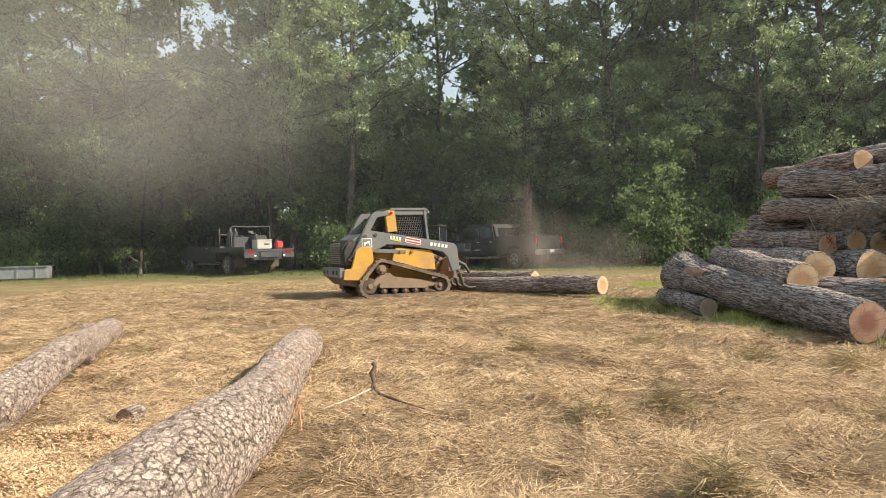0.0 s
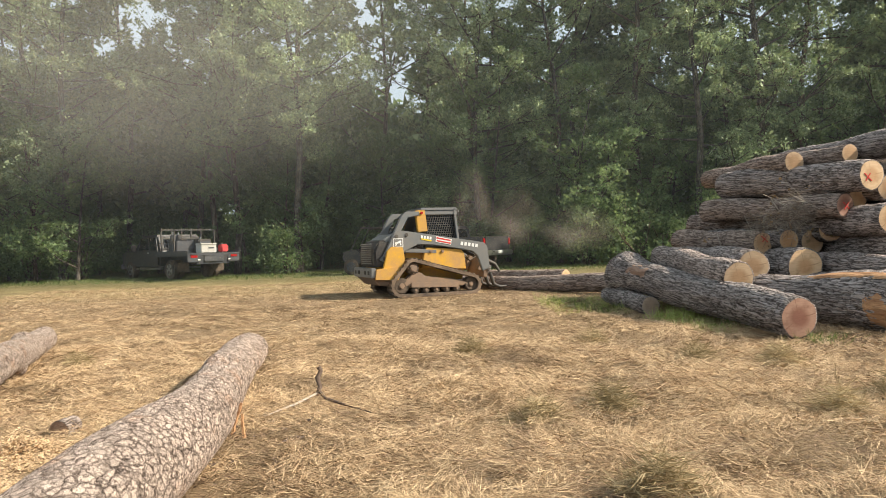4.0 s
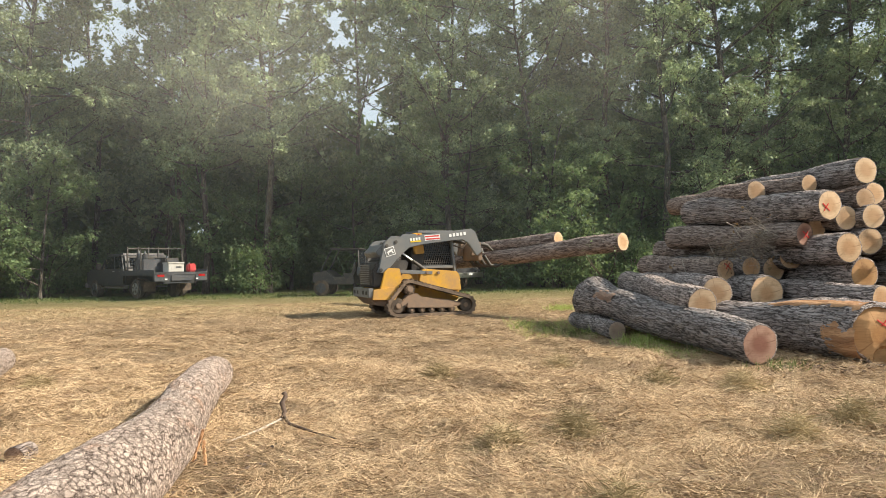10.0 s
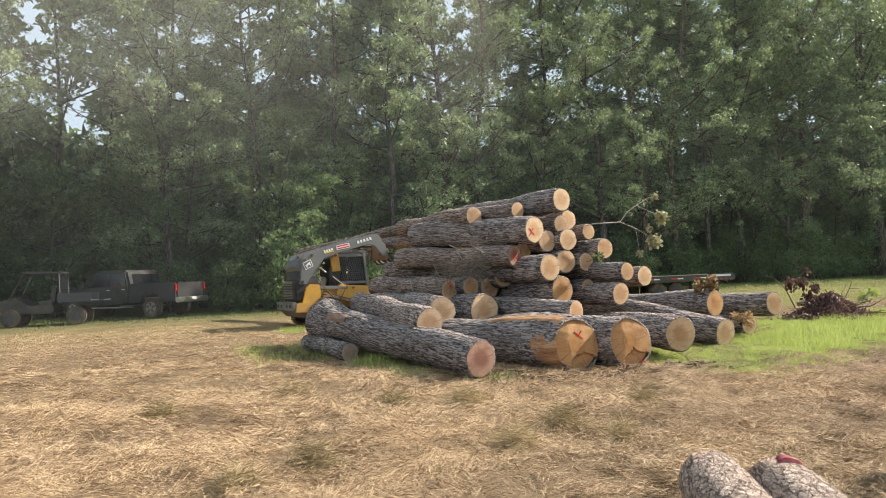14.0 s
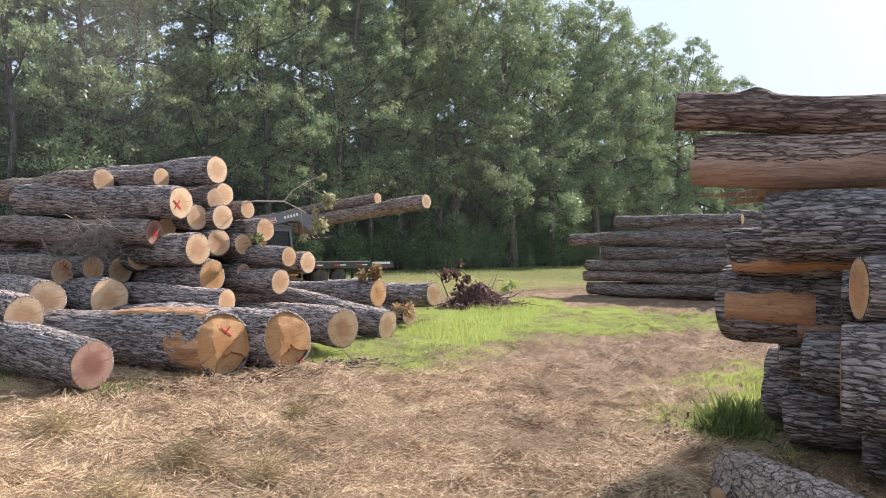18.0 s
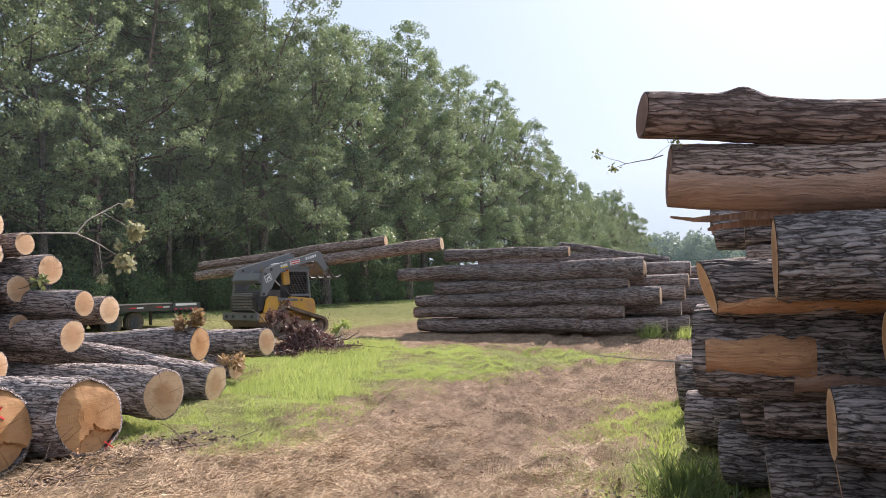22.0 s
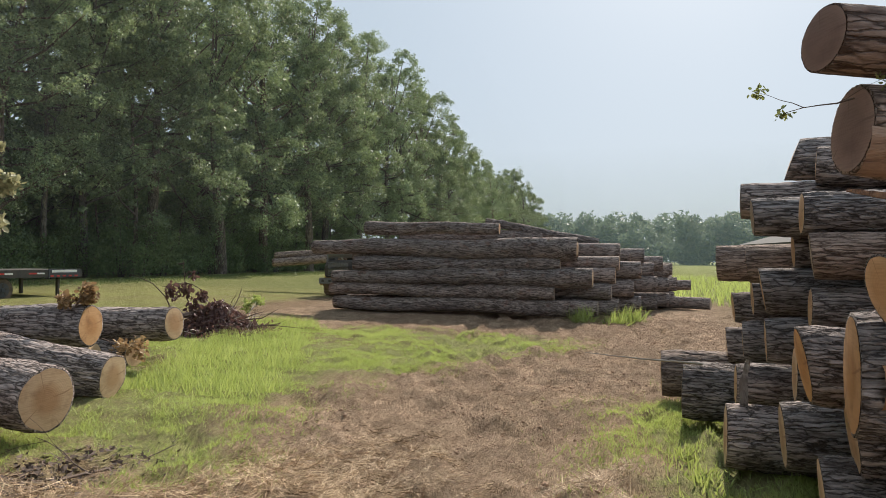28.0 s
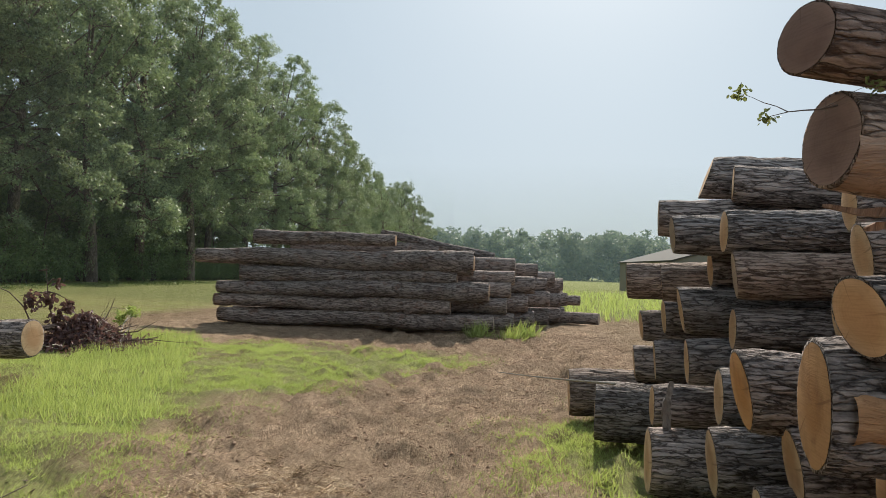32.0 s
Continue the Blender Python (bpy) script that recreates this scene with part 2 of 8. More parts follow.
def wood_end_material(name, heart, sap, dark, rings=26.0, stain=0.5):
    """A sawn log end: growth rings, heartwood, drying checks and chain-saw marks."""
    n = Nodes(name, rough=0.75, spec=0.3)
    c = n.coord("Object")
    wob = n.node("TexNoise", {"Vector": c, "Scale": 3.0, "Detail": 3.0}).outputs["Color"]
    w = n.node("VectorMath", {0: c, 1: n.node("VectorMath", {0: wob, "Scale": 0.07}, operation="SCALE").outputs[0]}, operation="ADD").outputs[0]
    w = n.node("Mapping", {"Vector": w, "Location": (-0.035, -0.035, 0), "Scale": (1, 1, 0)}).outputs[0]
    r = n.node("VectorMath", {0: w}, operation="LENGTH").outputs["Value"]
    ring = n.math("SINE", n.math("MULTIPLY", r, rings * 14))
    saw = n.noise(n.node("Mapping", {"Vector": c, "Rotation": (0, 0, 0.6), "Scale": (3, 60, 1)}).outputs[0], 2.0, 2.0)
    blot = n.noise(n.node("VectorMath", {0: c, 1: n.node("CombineXYZ", {"X": n.math("MULTIPLY", n.node("ObjectInfo").outputs["Random"], 9.0)}).outputs[0]}, operation="ADD").outputs[0], 5.0, 4.0, 0.65)
    col = n.ramp(r, (0.0, heart), (0.09, heart), (0.17, sap), (0.4, sap))
    col = n.mix(n.math("MULTIPLY", n.math("ADD", ring, 1.0), 0.025), col, dark)
    col = n.mix(n.ramp(saw, (0.45, 0.0), (0.7, 0.3)), col, dark)
    col = n.mix(n.ramp(blot, (0.5, 0.0), (0.75, stain)), col, dark)
    ang = n.node("TexGradient", {"Vector": w}, gradient_type="RADIAL").outputs["Fac"]
    check = n.noise(n.node("CombineXYZ", {"X": n.math("MULTIPLY", ang, 40.0), "Y": n.math("MULTIPLY", r, 1.5)}).outputs[0], 1.0, 1.0)
    col = n.mix(n.ramp(check, (0.66, 0.0), (0.72, 0.55)), col, dark)
    n.put("Base Color", n.tint(col, n.vary(0.12)))
    n.bump(n.math("ADD", n.math("MULTIPLY", ring, 0.08), saw), 0.3, 0.006)
    return n.m


def paint_material(name, colour, rough=0.45, metal=0.0, dust=0.35, dustcol=(0.30, 0.24, 0.17)):
    """Painted metal with patchy dust and small scratches."""
    n = Nodes(name, rough=rough, metal=metal)
    c = n.coord("Object")
    a, b = n.noise(c, 2.3, 5.0, 0.7), n.noise(c, 40.0, 3.0, 0.7)
    f = n.ramp(n.math("ADD", a, n.math("MULTIPLY", b, 0.25)), (0.42, 0.0), (0.78, dust))
    n.put("Base Color", n.mix(f, colour, dustcol))
    n.put("Roughness", n.math("ADD", n.math("MULTIPLY", f, 0.5), rough, True))
    n.bump(b, 0.06, 0.003)
    return n.m


def plain_material(name, colour, rough=0.6, metal=0.0, var=0.25, scale=12.0):
    n = Nodes(name, rough=rough, metal=metal)
    f = n.noise(n.coord("Object"), scale, 4.0, 0.65)
    n.put("Base Color", n.tint(n.mix(n.ramp(f, (0.3, 0.0), (0.7, 1.0)), tuple(c * (1 - var) for c in colour), tuple(min(1, c * (1 + var)) for c in colour)), n.vary(0.06)))
    n.bump(f, 0.15, 0.01)
    return n.m


def leaf_material(name, a, b, through_col, var=0.3, thin=0.35, rough=0.52, spec=0.35):
    """Leaves: two greens that change from leaf to leaf and clump to clump, letting light through."""
    n = Nodes(name, rough=rough, spec=spec)
    isl = n.node("NewGeometry").outputs["Random Per Island"]
    big = n.noise(n.coord("Object"), 0.6, 3.0)
    f = n.math("ADD", n.math("MULTIPLY", isl, 0.6), n.math("MULTIPLY", big, 0.5))
    col = n.tint(n.mix(n.ramp(f, (0.2, 0.0), (0.85, 1.0)), a, b), n.vary(var))
    n.put("Base Color", col)
    tr = n.node("BsdfTranslucent", {"Color": n.mix(0.5, col, through_col)})
    mx = n.node("MixShader", {0: thin})
    out = n.t.nodes["Material Output"]
    n.t.links.new(n.b.outputs[0], mx.inputs[1])
    n.t.links.new(tr.outputs[0], mx.inputs[2])
    n.t.links.new(mx.outputs[0], out.inputs[0])
    return n.m


M = {}
M["bark_grey"] = log_bark("furrowed_grey_bark", (0.042, 0.034, 0.03), (0.275, 0.236, 0.218), (0.585, 0.53, 0.51), warm=0.3)
M["bark_pine"] = bark_material("plated_pale_bark", (0.06, 0.036, 0.027), (0.48, 0.375, 0.312), (0.72, 0.61, 0.53), 17.0, 0.6, 0.1, 0.08, 1.9, 0.2, (0.56, 0.38, 0.275), 0.12, 0.12, 0.38, 0.1)
M["bark_old"] = log_bark("dull_weathered_bark", (0.045, 0.034, 0.03), (0.235, 0.192, 0.172), (0.48, 0.42, 0.39), (0.26, 0.155, 0.115), 0.3)
M["bark_red"] = log_bark("stripped_reddish_log", (0.075, 0.047, 0.038), (0.25, 0.17, 0.138), (0.50, 0.385, 0.33), (0.34, 0.205, 0.15), 0.2, 0.05, 0.6)
M["bark_dark"] = log_bark("dark_wet_bark", (0.036, 0.03, 0.029), (0.25, 0.216, 0.206), (0.56, 0.515, 0.50), warm=0.3)
M["bark_fine"] = log_bark("thin_brown_bark", (0.07, 0.05, 0.042), (0.30, 0.235, 0.20), (0.56, 0.48, 0.43), warm=0.5)
M["bark_tree"] = bark_material("tree_bark", (0.04, 0.034, 0.028), (0.19, 0.165, 0.14), (0.38, 0.345, 0.31), 7.0, 0.2, 0.14)
M["end_fresh"] = wood_end_material("fresh_cut_end", (0.52, 0.305, 0.155), (0.66, 0.455, 0.27), (0.28, 0.145, 0.065), stain=0.65)
M["end_pale"] = wood_end_material("pale_cut_end", (0.54, 0.335, 0.18), (0.68, 0.49, 0.305), (0.33, 0.185, 0.09), stain=0.6)
M["end_orange"] = wood_end_material("orange_butt_end", (0.46, 0.235, 0.085), (0.56, 0.325, 0.145), (0.24, 0.11, 0.045), stain=0.75)
M["end_red"] = wood_end_material("red_heart_end", (0.25, 0.12, 0.085), (0.42, 0.26, 0.19), (0.16, 0.07, 0.045), stain=0.6)
M["end_brown"] = wood_end_material("aged_cut_end", (0.50, 0.315, 0.175), (0.63, 0.455, 0.29), (0.25, 0.145, 0.075), stain=0.55)
M["end_grey"] = wood_end_material("weathered_cut_end", (0.36, 0.27, 0.20), (0.47, 0.38, 0.29), (0.20, 0.14, 0.10), stain=0.5)
M["end_dark"] = wood_end_material("grey_brown_old_end", (0.20, 0.13, 0.105), (0.29, 0.20, 0.165), (0.12, 0.075, 0.06), stain=0.6)
M["bare_wood"] = stripped_material("bare_split_wood", (0.19, 0.09, 0.05), (0.47, 0.25, 0.125), (0.66, 0.40, 0.215))
M["bare_brown"] = stripped_material("worn_brown_wood", (0.14, 0.09, 0.07), (0.33, 0.21, 0.15), (0.48, 0.33, 0.24))
M["red_paint"] = plain_material("red_marking_paint", (0.55, 0.02, 0.015), 0.6, 0, 0.2, 40)
M["red_dull"] = plain_material("faded_red_paint", (0.24, 0.05, 0.06), 0.8, 0, 0.5, 60)
M["blue_paint"] = plain_material("blue_marking_paint", (0.02, 0.07, 0.32), 0.6, 0, 0.2, 40)
M["leaf"] = leaf_material("oak_leaves", (0.085, 0.125, 0.078), (0.40, 0.48, 0.255), (0.44, 0.54, 0.21), 0.25, 0.27)
M["leaf_oak"] = leaf_material("broad_oak_leaves", (0.07, 0.102, 0.066), (0.33, 0.40, 0.205), (0.38, 0.47, 0.19), 0.22, 0.26)
M["leaf_dark"] = leaf_material("understorey_leaves", (0.075, 0.118, 0.065), (0.26, 0.335, 0.155), (0.32, 0.44, 0.14), 0.25, 0.45)
# bluer, flatter greens: distance haze is tinted into the far wood's leaf colour
M["leaf_hazed"] = leaf_material("far_leaves", (0.095, 0.13, 0.105), (0.18, 0.225, 0.165), (0.3, 0.36, 0.22), 0.2, 0.4)
M["leaf_brown"] = leaf_material("dull_brown_leaves", (0.075, 0.042, 0.042), (0.21, 0.125, 0.115), (0.15, 0.08, 0.05), 0.2)
M["leaf_dead"] = leaf_material("dead_leaves", (0.17, 0.10, 0.05), (0.44, 0.31, 0.17), (0.4, 0.26, 0.12), 0.2)
M["leaf_wilt"] = leaf_material("pale_wilted_leaves", (0.27, 0.27, 0.14), (0.52, 0.49, 0.30), (0.5, 0.47, 0.25), 0.1)
M["leaf_fresh"] = leaf_material("wilting_green_leaves", (0.12, 0.16, 0.05), (0.27, 0.28, 0.13), (0.3, 0.34, 0.1), 0.2)


def straw_material():
    """Dry stalks whose tone shifts from stalk to stalk and from patch to patch."""
    n = Nodes("dry_straw", rough=0.6, spec=0.25)
    isl = n.node("NewGeometry").outputs["Random Per Island"]
    w = n.coord("World")
    f = n.math("ADD", n.math("MULTIPLY", isl, 0.55), n.math("ADD", n.math("MULTIPLY", n.noise(w, 1.9, 5.0, 0.65), 0.6), n.math("MULTIPLY", n.noise(w, 0.5, 3.0), 0.3)))
    col = n.ramp(f, (0.42, (0.19, 0.115, 0.066)), (0.66, (0.47, 0.325, 0.185)), (0.95, (0.76, 0.58, 0.365)))
    n.put("Base Color", col)
    return n.m


M["straw"] = straw_material()
M["hay"] = leaf_material("grey_hay", (0.21, 0.16, 0.085), (0.52, 0.42, 0.25), (0.4, 0.34, 0.17), 0.2, 0.2, 0.9, 0.1)
M["grass"] = leaf_material("green_grass_blades", (0.20, 0.255, 0.065), (0.55, 0.61, 0.225), (0.55, 0.65, 0.14), 0.1, 0.42)
M["grass_dark"] = leaf_material("dark_grass_blades", (0.06, 0.10, 0.03), (0.17, 0.22, 0.07), (0.26, 0.33, 0.08), 0.15, 0.35)


# ---- mesh helpers ----
def mesh_from(name, verts, faces, mats, smooth=False, mat_index=None):
    me = bpy.data.meshes.new(name)
    v = np.asarray(verts, dtype=np.float32).reshape(-1, 3)
    f = np.asarray(faces, dtype=np.int32)
    k = f.shape[1]
    me.vertices.add(len(v))
    me.vertices.foreach_set("co", v.ravel())
    me.loops.add(f.size)
    me.loops.foreach_set("vertex_index", f.ravel())
    me.polygons.add(len(f))
    me.polygons.foreach_set("loop_start", np.arange(0, f.size, k, dtype=np.int32))
    me.polygons.foreach_set("loop_total", np.full(len(f), k, dtype=np.int32))
    if smooth:
        me.polygons.foreach_set("use_smooth", np.ones(len(f), dtype=bool))
    for m in mats if isinstance(mats, (list, tuple)) else [mats]:
        me.materials.append(m)
    if mat_index is not None:
        me.polygons.foreach_set("material_index", np.asarray(mat_index, dtype=np.int32))
    me.update(calc_edges=True)
    return me


def part_mesh(name, me, parent, label=""):
    ob = new(name, me)
    ob.parent = parent
    if label:
        ob["label"] = label
    return ob


def part(name, bm, material, parent, label="", smooth=False):
    """One mesh object from a bmesh, under a thing or under a part."""
    me = bpy.data.meshes.new(name)
    if smooth:
        for f in bm.faces:
            f.smooth = True
    bm.to_mesh(me)
    bm.free()
    for m in material if isinstance(material, (list, tuple)) else [material]:
        me.materials.append(m)
    ob = new(name, me)
    if parent is not None:
        ob.parent = parent
    if label:
        ob["label"] = label
    return ob


def thing(name, m, label, category, group=""):
    e = new(name)
    e.empty_display_size = 0.2
    e.matrix_world = m
    return tagged(e, label, category, group)


def bm_box(bm, size, m=Matrix(), bevel=0.0):
    r = bmesh.ops.create_cube(bm, size=1.0, matrix=m @ Matrix.Diagonal((*size, 1)))
    if bevel:
        es = {e for v in r["verts"] for e in v.link_edges}
        bmesh.ops.bevel(bm, geom=list(es), offset=bevel, segments=2, affect="EDGES")


def bm_cyl(bm, r1, r2, h, m=Matrix(), seg=20, bevel=0.0):
    r = bmesh.ops.create_cone(bm, cap_ends=True, segments=seg, radius1=r1, radius2=r2, depth=h, matrix=m)
    if bevel:
        es = {e for v in r["verts"] for e in v.link_edges if len([f for f in e.link_faces if len(f.verts) > 4]) == 1}
        bmesh.ops.bevel(bm, geom=list(es), offset=bevel, segments=2, affect="EDGES")


def bm_prism(bm, outline, width, m=Matrix(), bevel=0.0):
    """A side outline (x, z) drawn out along y by width, about y = 0."""
    a = [bm.verts.new(m @ Vector((x, -width / 2, z))) for x, z in outline]
    b = [bm.verts.new(m @ Vector((x, width / 2, z))) for x, z in outline]
    fs = [bm.faces.new(a), bm.faces.new(b[::-1])]
    for i in range(len(outline)):
        j = (i + 1) % len(outline)
        fs.append(bm.faces.new((a[j], a[i], b[i], b[j])))
    bmesh.ops.recalc_face_normals(bm, faces=fs)
    if bevel:
        bmesh.ops.bevel(bm, geom=list({e for f in fs for e in f.edges}), offset=bevel, segments=2, affect="EDGES")


def tube(points, radii, seg=8):
    """Vertices and faces of a tapering tube along a line of points."""
    pts = [Vector(p) for p in points]
    verts, faces = [], []
    side = None
    for i, p in enumerate(pts):
        d = (pts[min(i + 1, len(pts) - 1)] - pts[max(i - 1, 0)]).normalized()
        if side is None:
            side = d.orthogonal().normalized()
        side = (side - d * side.dot(d)).normalized()
        up = d.cross(side)
        for k in range(seg):
            a = 2 * math.pi * k / seg
            verts.append(p + (side * math.cos(a) + up * math.sin(a)) * radii[i])
    for i in range(len(pts) - 1):
        for k in range(seg):
            q = (k + 1) % seg
            faces.append((i * seg + k, i * seg + q, (i + 1) * seg + q, (i + 1) * seg + k))
    return verts, faces


class Tubes:
    """Gathers tubes into one mesh."""

    def __init__(self):
        self.v, self.f = [], []

    def add(self, points, radii, seg=8):
        v, f = tube(points, radii, seg)
        o = len(self.v)
        self.v += [tuple(p) for p in v]
        self.f += [tuple(i + o for i in q) for q in f]

    def mesh(self, name, mat):
        return mesh_from(name, self.v, self.f, mat, True)


def leaf_tris(centres, dirs, ups, length, width):
    """Many small leaves of one triangle each."""
    n = len(centres)
    side = np.cross(dirs, ups)
    side /= np.linalg.norm(side, axis=1)[:, None] + 1e-9
    L, W = length[:, None], width[:, None]
    v = np.stack([centres + side * W * 0.6, centres + dirs * L, centres - side * W * 0.6], 1).reshape(-1, 3)
    return v, np.arange(3 * n, dtype=np.int32).reshape(-1, 3)


def blades(centres, dirs, ups, length, width, bend=0.0):
    """Many small flat leaves: a kite of two triangles each. All arguments are arrays."""
    n = len(centres)
    side = np.cross(dirs, ups)
    side /= np.linalg.norm(side, axis=1)[:, None] + 1e-9
    nor = np.cross(side, dirs)
    L, W = length[:, None], width[:, None]
    a = centres
    b = centres + dirs * L * 0.5 + side * W * 0.5 + nor * L * bend
    c = centres + dirs * L
    d = centres + dirs * L * 0.5 - side * W * 0.5 + nor * L * bend
    v = np.stack([a, b, c, d], 1).reshape(-1, 3)
    f = np.arange(4 * n, dtype=np.int32).reshape(-1, 4)
    return v, f


def ground_h(x, y):
    """The height of the ground with its small unevenness: old wheel ruts and lumps of matted hay."""
    z = 0.05 * noise.fractal((x * 0.9, y * 0.9, 0), 1.0, 2.0, 3) + 0.05 * noise.fractal((x * 3.1, y * 3.1, 4), 1.0, 2.0, 2)
    z += 0.16 * max(0.0, noise.noise((x * 1.7, y * 2.3, 9)) - 0.25)
    if x > 7 and abs(y - 5.1 - 0.012 * (x - 14) ** 2) < 2.4:
        z += 0.13 * noise.turbulence((x * 1.3, y * 3.6, 3), 4, False) - 0.065
    k = max(0.0, min(1.0, 0.35 + 0.1 * (17 - y))) if -9 < x < 27 and 1 < y < 17 else 0.0
    return float(ground_z(x, np.float64(y))) + z * k


def ground_z(x, y):
    """The yard is level; past the log pile it climbs a little towards the wood."""
    s = y - 9.0
    return 0.013 * (s + np.sqrt(s * s + 9.0)) / 2 - 0.003


# the edges of the grass beside the track: (x, y)
LAWN = [(6, 7.2), (8, 6.9), (9.4, 7.5), (11.5, 7.4), (13, 6.8), (14.7, 6.0), (16.2, 5.1), (18, 5.0)]
STRIP = [(6, 3.3), (7.4, 3.85), (9.7, 4.05), (11.2, 4.2), (12, 3.7), (12.6, 3.1), (18, 1.0)]


def lawn_at(x, y):
    """How far spots lie inside the grass beside the track, in metres."""
    a = np.minimum(np.minimum(y - np.interp(x, *zip(*LAWN)), x - 6.9), 18.0 - x)
    b = np.minimum(np.interp(x, *zip(*STRIP)) - y, x - 6.5)
    return np.maximum(a, b)


# ---- ground: one sheet to the horizon ----
def ground_material():
    n = Nodes("yard_ground", rough=0.95, spec=0.15)
    w = n.coord("World")
    sep = n.node("SeparateXYZ", {0: w})
    X, Y = sep.outputs[0], sep.outputs[1]
    big, mid, fine = n.noise(w, 0.35, 4.0), n.noise(w, 2.2, 5.0, 0.65), n.noise(w, 26.0, 6.0, 0.75)
    jit = n.math("MULTIPLY", n.math("SUBTRACT", n.noise(w, 0.9, 5.0, 0.7), 0.5), 7.0)
    # matted fibres lying in several directions
    swirl = n.node("TexNoise", {"Vector": w, "Scale": 0.8, "Detail": 2.0}).outputs["Color"]
    bent = n.node("VectorMath", {0: w, 1: n.node("VectorMath", {0: swirl, "Scale": 0.5}, operation="SCALE").outputs[0]}, operation="ADD").outputs[0]
    fib = None
    for k, a in enumerate((0.2, 0.95, 1.7, 2.5)):
        m = n.node("Mapping", {"Vector": bent, "Location": (3.1 * k, 1.7 * k, 0), "Rotation": (0, 0, a), "Scale": (6, 95, 1)}).outputs[0]
        f1 = n.ramp(n.noise(m, 1.0, 2.0, 0.5), (0.5, 0.0), (0.66, 1.0))
        fib = f1 if fib is None else n.math("MAXIMUM", fib, f1)
    speck = n.ramp(n.math("ADD", n.math("MULTIPLY", fine, 0.6), n.math("MULTIPLY", mid, 0.4)), (0.34, 0.0), (0.64, 1.0))
    thatch = n.math("MULTIPLY", n.math("ADD", n.math("MULTIPLY", fib, 0.65), 0.35), speck)
    straw = n.mix(thatch, (0.12, 0.068, 0.038), (0.56, 0.395, 0.225))
    straw = n.mix(n.ramp(mid, (0.52, 0.0), (0.68, 0.75)), straw, n.mix(speck, (0.07, 0.045, 0.03), (0.26, 0.165, 0.105)))
    dirt = n.mix(n.math("MULTIPLY", n.math("ADD", n.math("MULTIPLY", fib, 0.4), 0.6), speck), (0.21, 0.122, 0.077), (0.78, 0.56, 0.38))
    dirt = n.mix(n.ramp(n.noise(w, 3.3, 5.0, 0.7), (0.46, 0.0), (0.64, 0.75)), dirt, n.mix(speck, (0.10, 0.058, 0.038), (0.30, 0.19, 0.125)))
    green = n.mix(thatch, (0.12, 0.155, 0.03), (0.45, 0.50, 0.13))
    dry = n.mix(speck, (0.24, 0.18, 0.075), (0.52, 0.44, 0.21))

    def band(v, lo, hi, soft):
        a = n.math("DIVIDE", n.math("SUBTRACT", v, lo), soft, True)
        b = n.math("DIVIDE", n.math("SUBTRACT", hi, v), soft, True)
        return n.math("MULTIPLY", a, b)

    Xj, Yj = n.math("ADD", X, jit), n.math("ADD", Y, n.math("MULTIPLY", jit, 0.35))
    # the lorry track runs along x between a lawn on the heap's side and a strip of grass at the foot of the tall stack
    xn = n.math("DIVIDE", n.math("SUBTRACT", X, 6.0), 12.0, True)
    edge_n = n.math("MULTIPLY", n.ramp(xn, *[((x - 6) / 12, y / 10) for x, y in LAWN]), 10.0)
    edge_s = n.math("MULTIPLY", n.ramp(xn, *[((x - 6) / 12, y / 10) for x, y in STRIP]), 10.0)
    Ys = n.math("ADD", Y, n.math("MULTIPLY", jit, 0.22))
    lawn = n.math("MULTIPLY", n.math("DIVIDE", n.math("SUBTRACT", Ys, edge_n), 0.6, True), n.math("MULTIPLY", band(Xj, 6.6, 18.2, 1.3), n.math("DIVIDE", n.math("SUBTRACT", 13.8, Ys), 1.0, True)))
    strip = n.math("MULTIPLY", n.math("DIVIDE", n.math("SUBTRACT", edge_s, Ys), 0.5, True), band(X, 6.4, 13.0, 0.8))
    fringe = n.math("MAXIMUM", lawn, strip)
    track = n.math("MULTIPLY", n.math("DIVIDE", n.math("SUBTRACT", Xj, 5.6), 3.0, True), n.math("MULTIPLY", band(Ys, 1.0, 14.0, 1.0), n.math("SUBTRACT", 1.0, fringe)))
    apron = n.math("MULTIPLY", band(Xj, 17.2, 30.0, 1.2), band(Yj, 1.5, 14.5, 1.0))
    far = n.math("DIVIDE", n.math("SUBTRACT", Yj, 17.5), 5.0, True)
    east = n.math("DIVIDE", n.math("SUBTRACT", X, 30.0), 4.0, True)
    col = n.mix(n.ramp(big, (0.45, 0.0), (0.62, 0.5)), straw, n.mix(0.5, straw, dirt))
    col = n.mix(n.math("MULTIPLY", far, 0.75), col, dry)
    green_f = n.ramp(n.math("ADD", n.math("MULTIPLY", mid, 0.5), n.math("MULTIPLY", big, 0.5)), (0.36, 0.25), (0.5, 1.0))
    col = n.mix(n.math("MULTIPLY", fringe, n.math("MULTIPLY", green_f, n.ramp(fine, (0.3, 0.45), (0.55, 1.0)))), col, green)
    col = n.mix(n.math("MULTIPLY", n.math("MAXIMUM", track, apron), n.ramp(n.noise(w, 1.1, 5.0, 0.7), (0.3, 0.45), (0.5, 0.97))), col, dirt)
    col = n.tint(col, n.ramp(n.noise(w, 0.7, 4.0, 0.6), (0.35, 0.8), (0.65, 1.15)))
    meadow = n.math("MULTIPLY", n.math("DIVIDE", n.math("SUBTRACT", Xj, 11.0), 4.0, True), n.math("DIVIDE", n.math("SUBTRACT", Yj, 15.0), 1.6, True))
    col = n.mix(n.math("MULTIPLY", meadow, n.ramp(big, (0.35, 0.7), (0.6, 1.0))), col, n.mix(speck, (0.13, 0.15, 0.03), (0.44, 0.45, 0.13)))
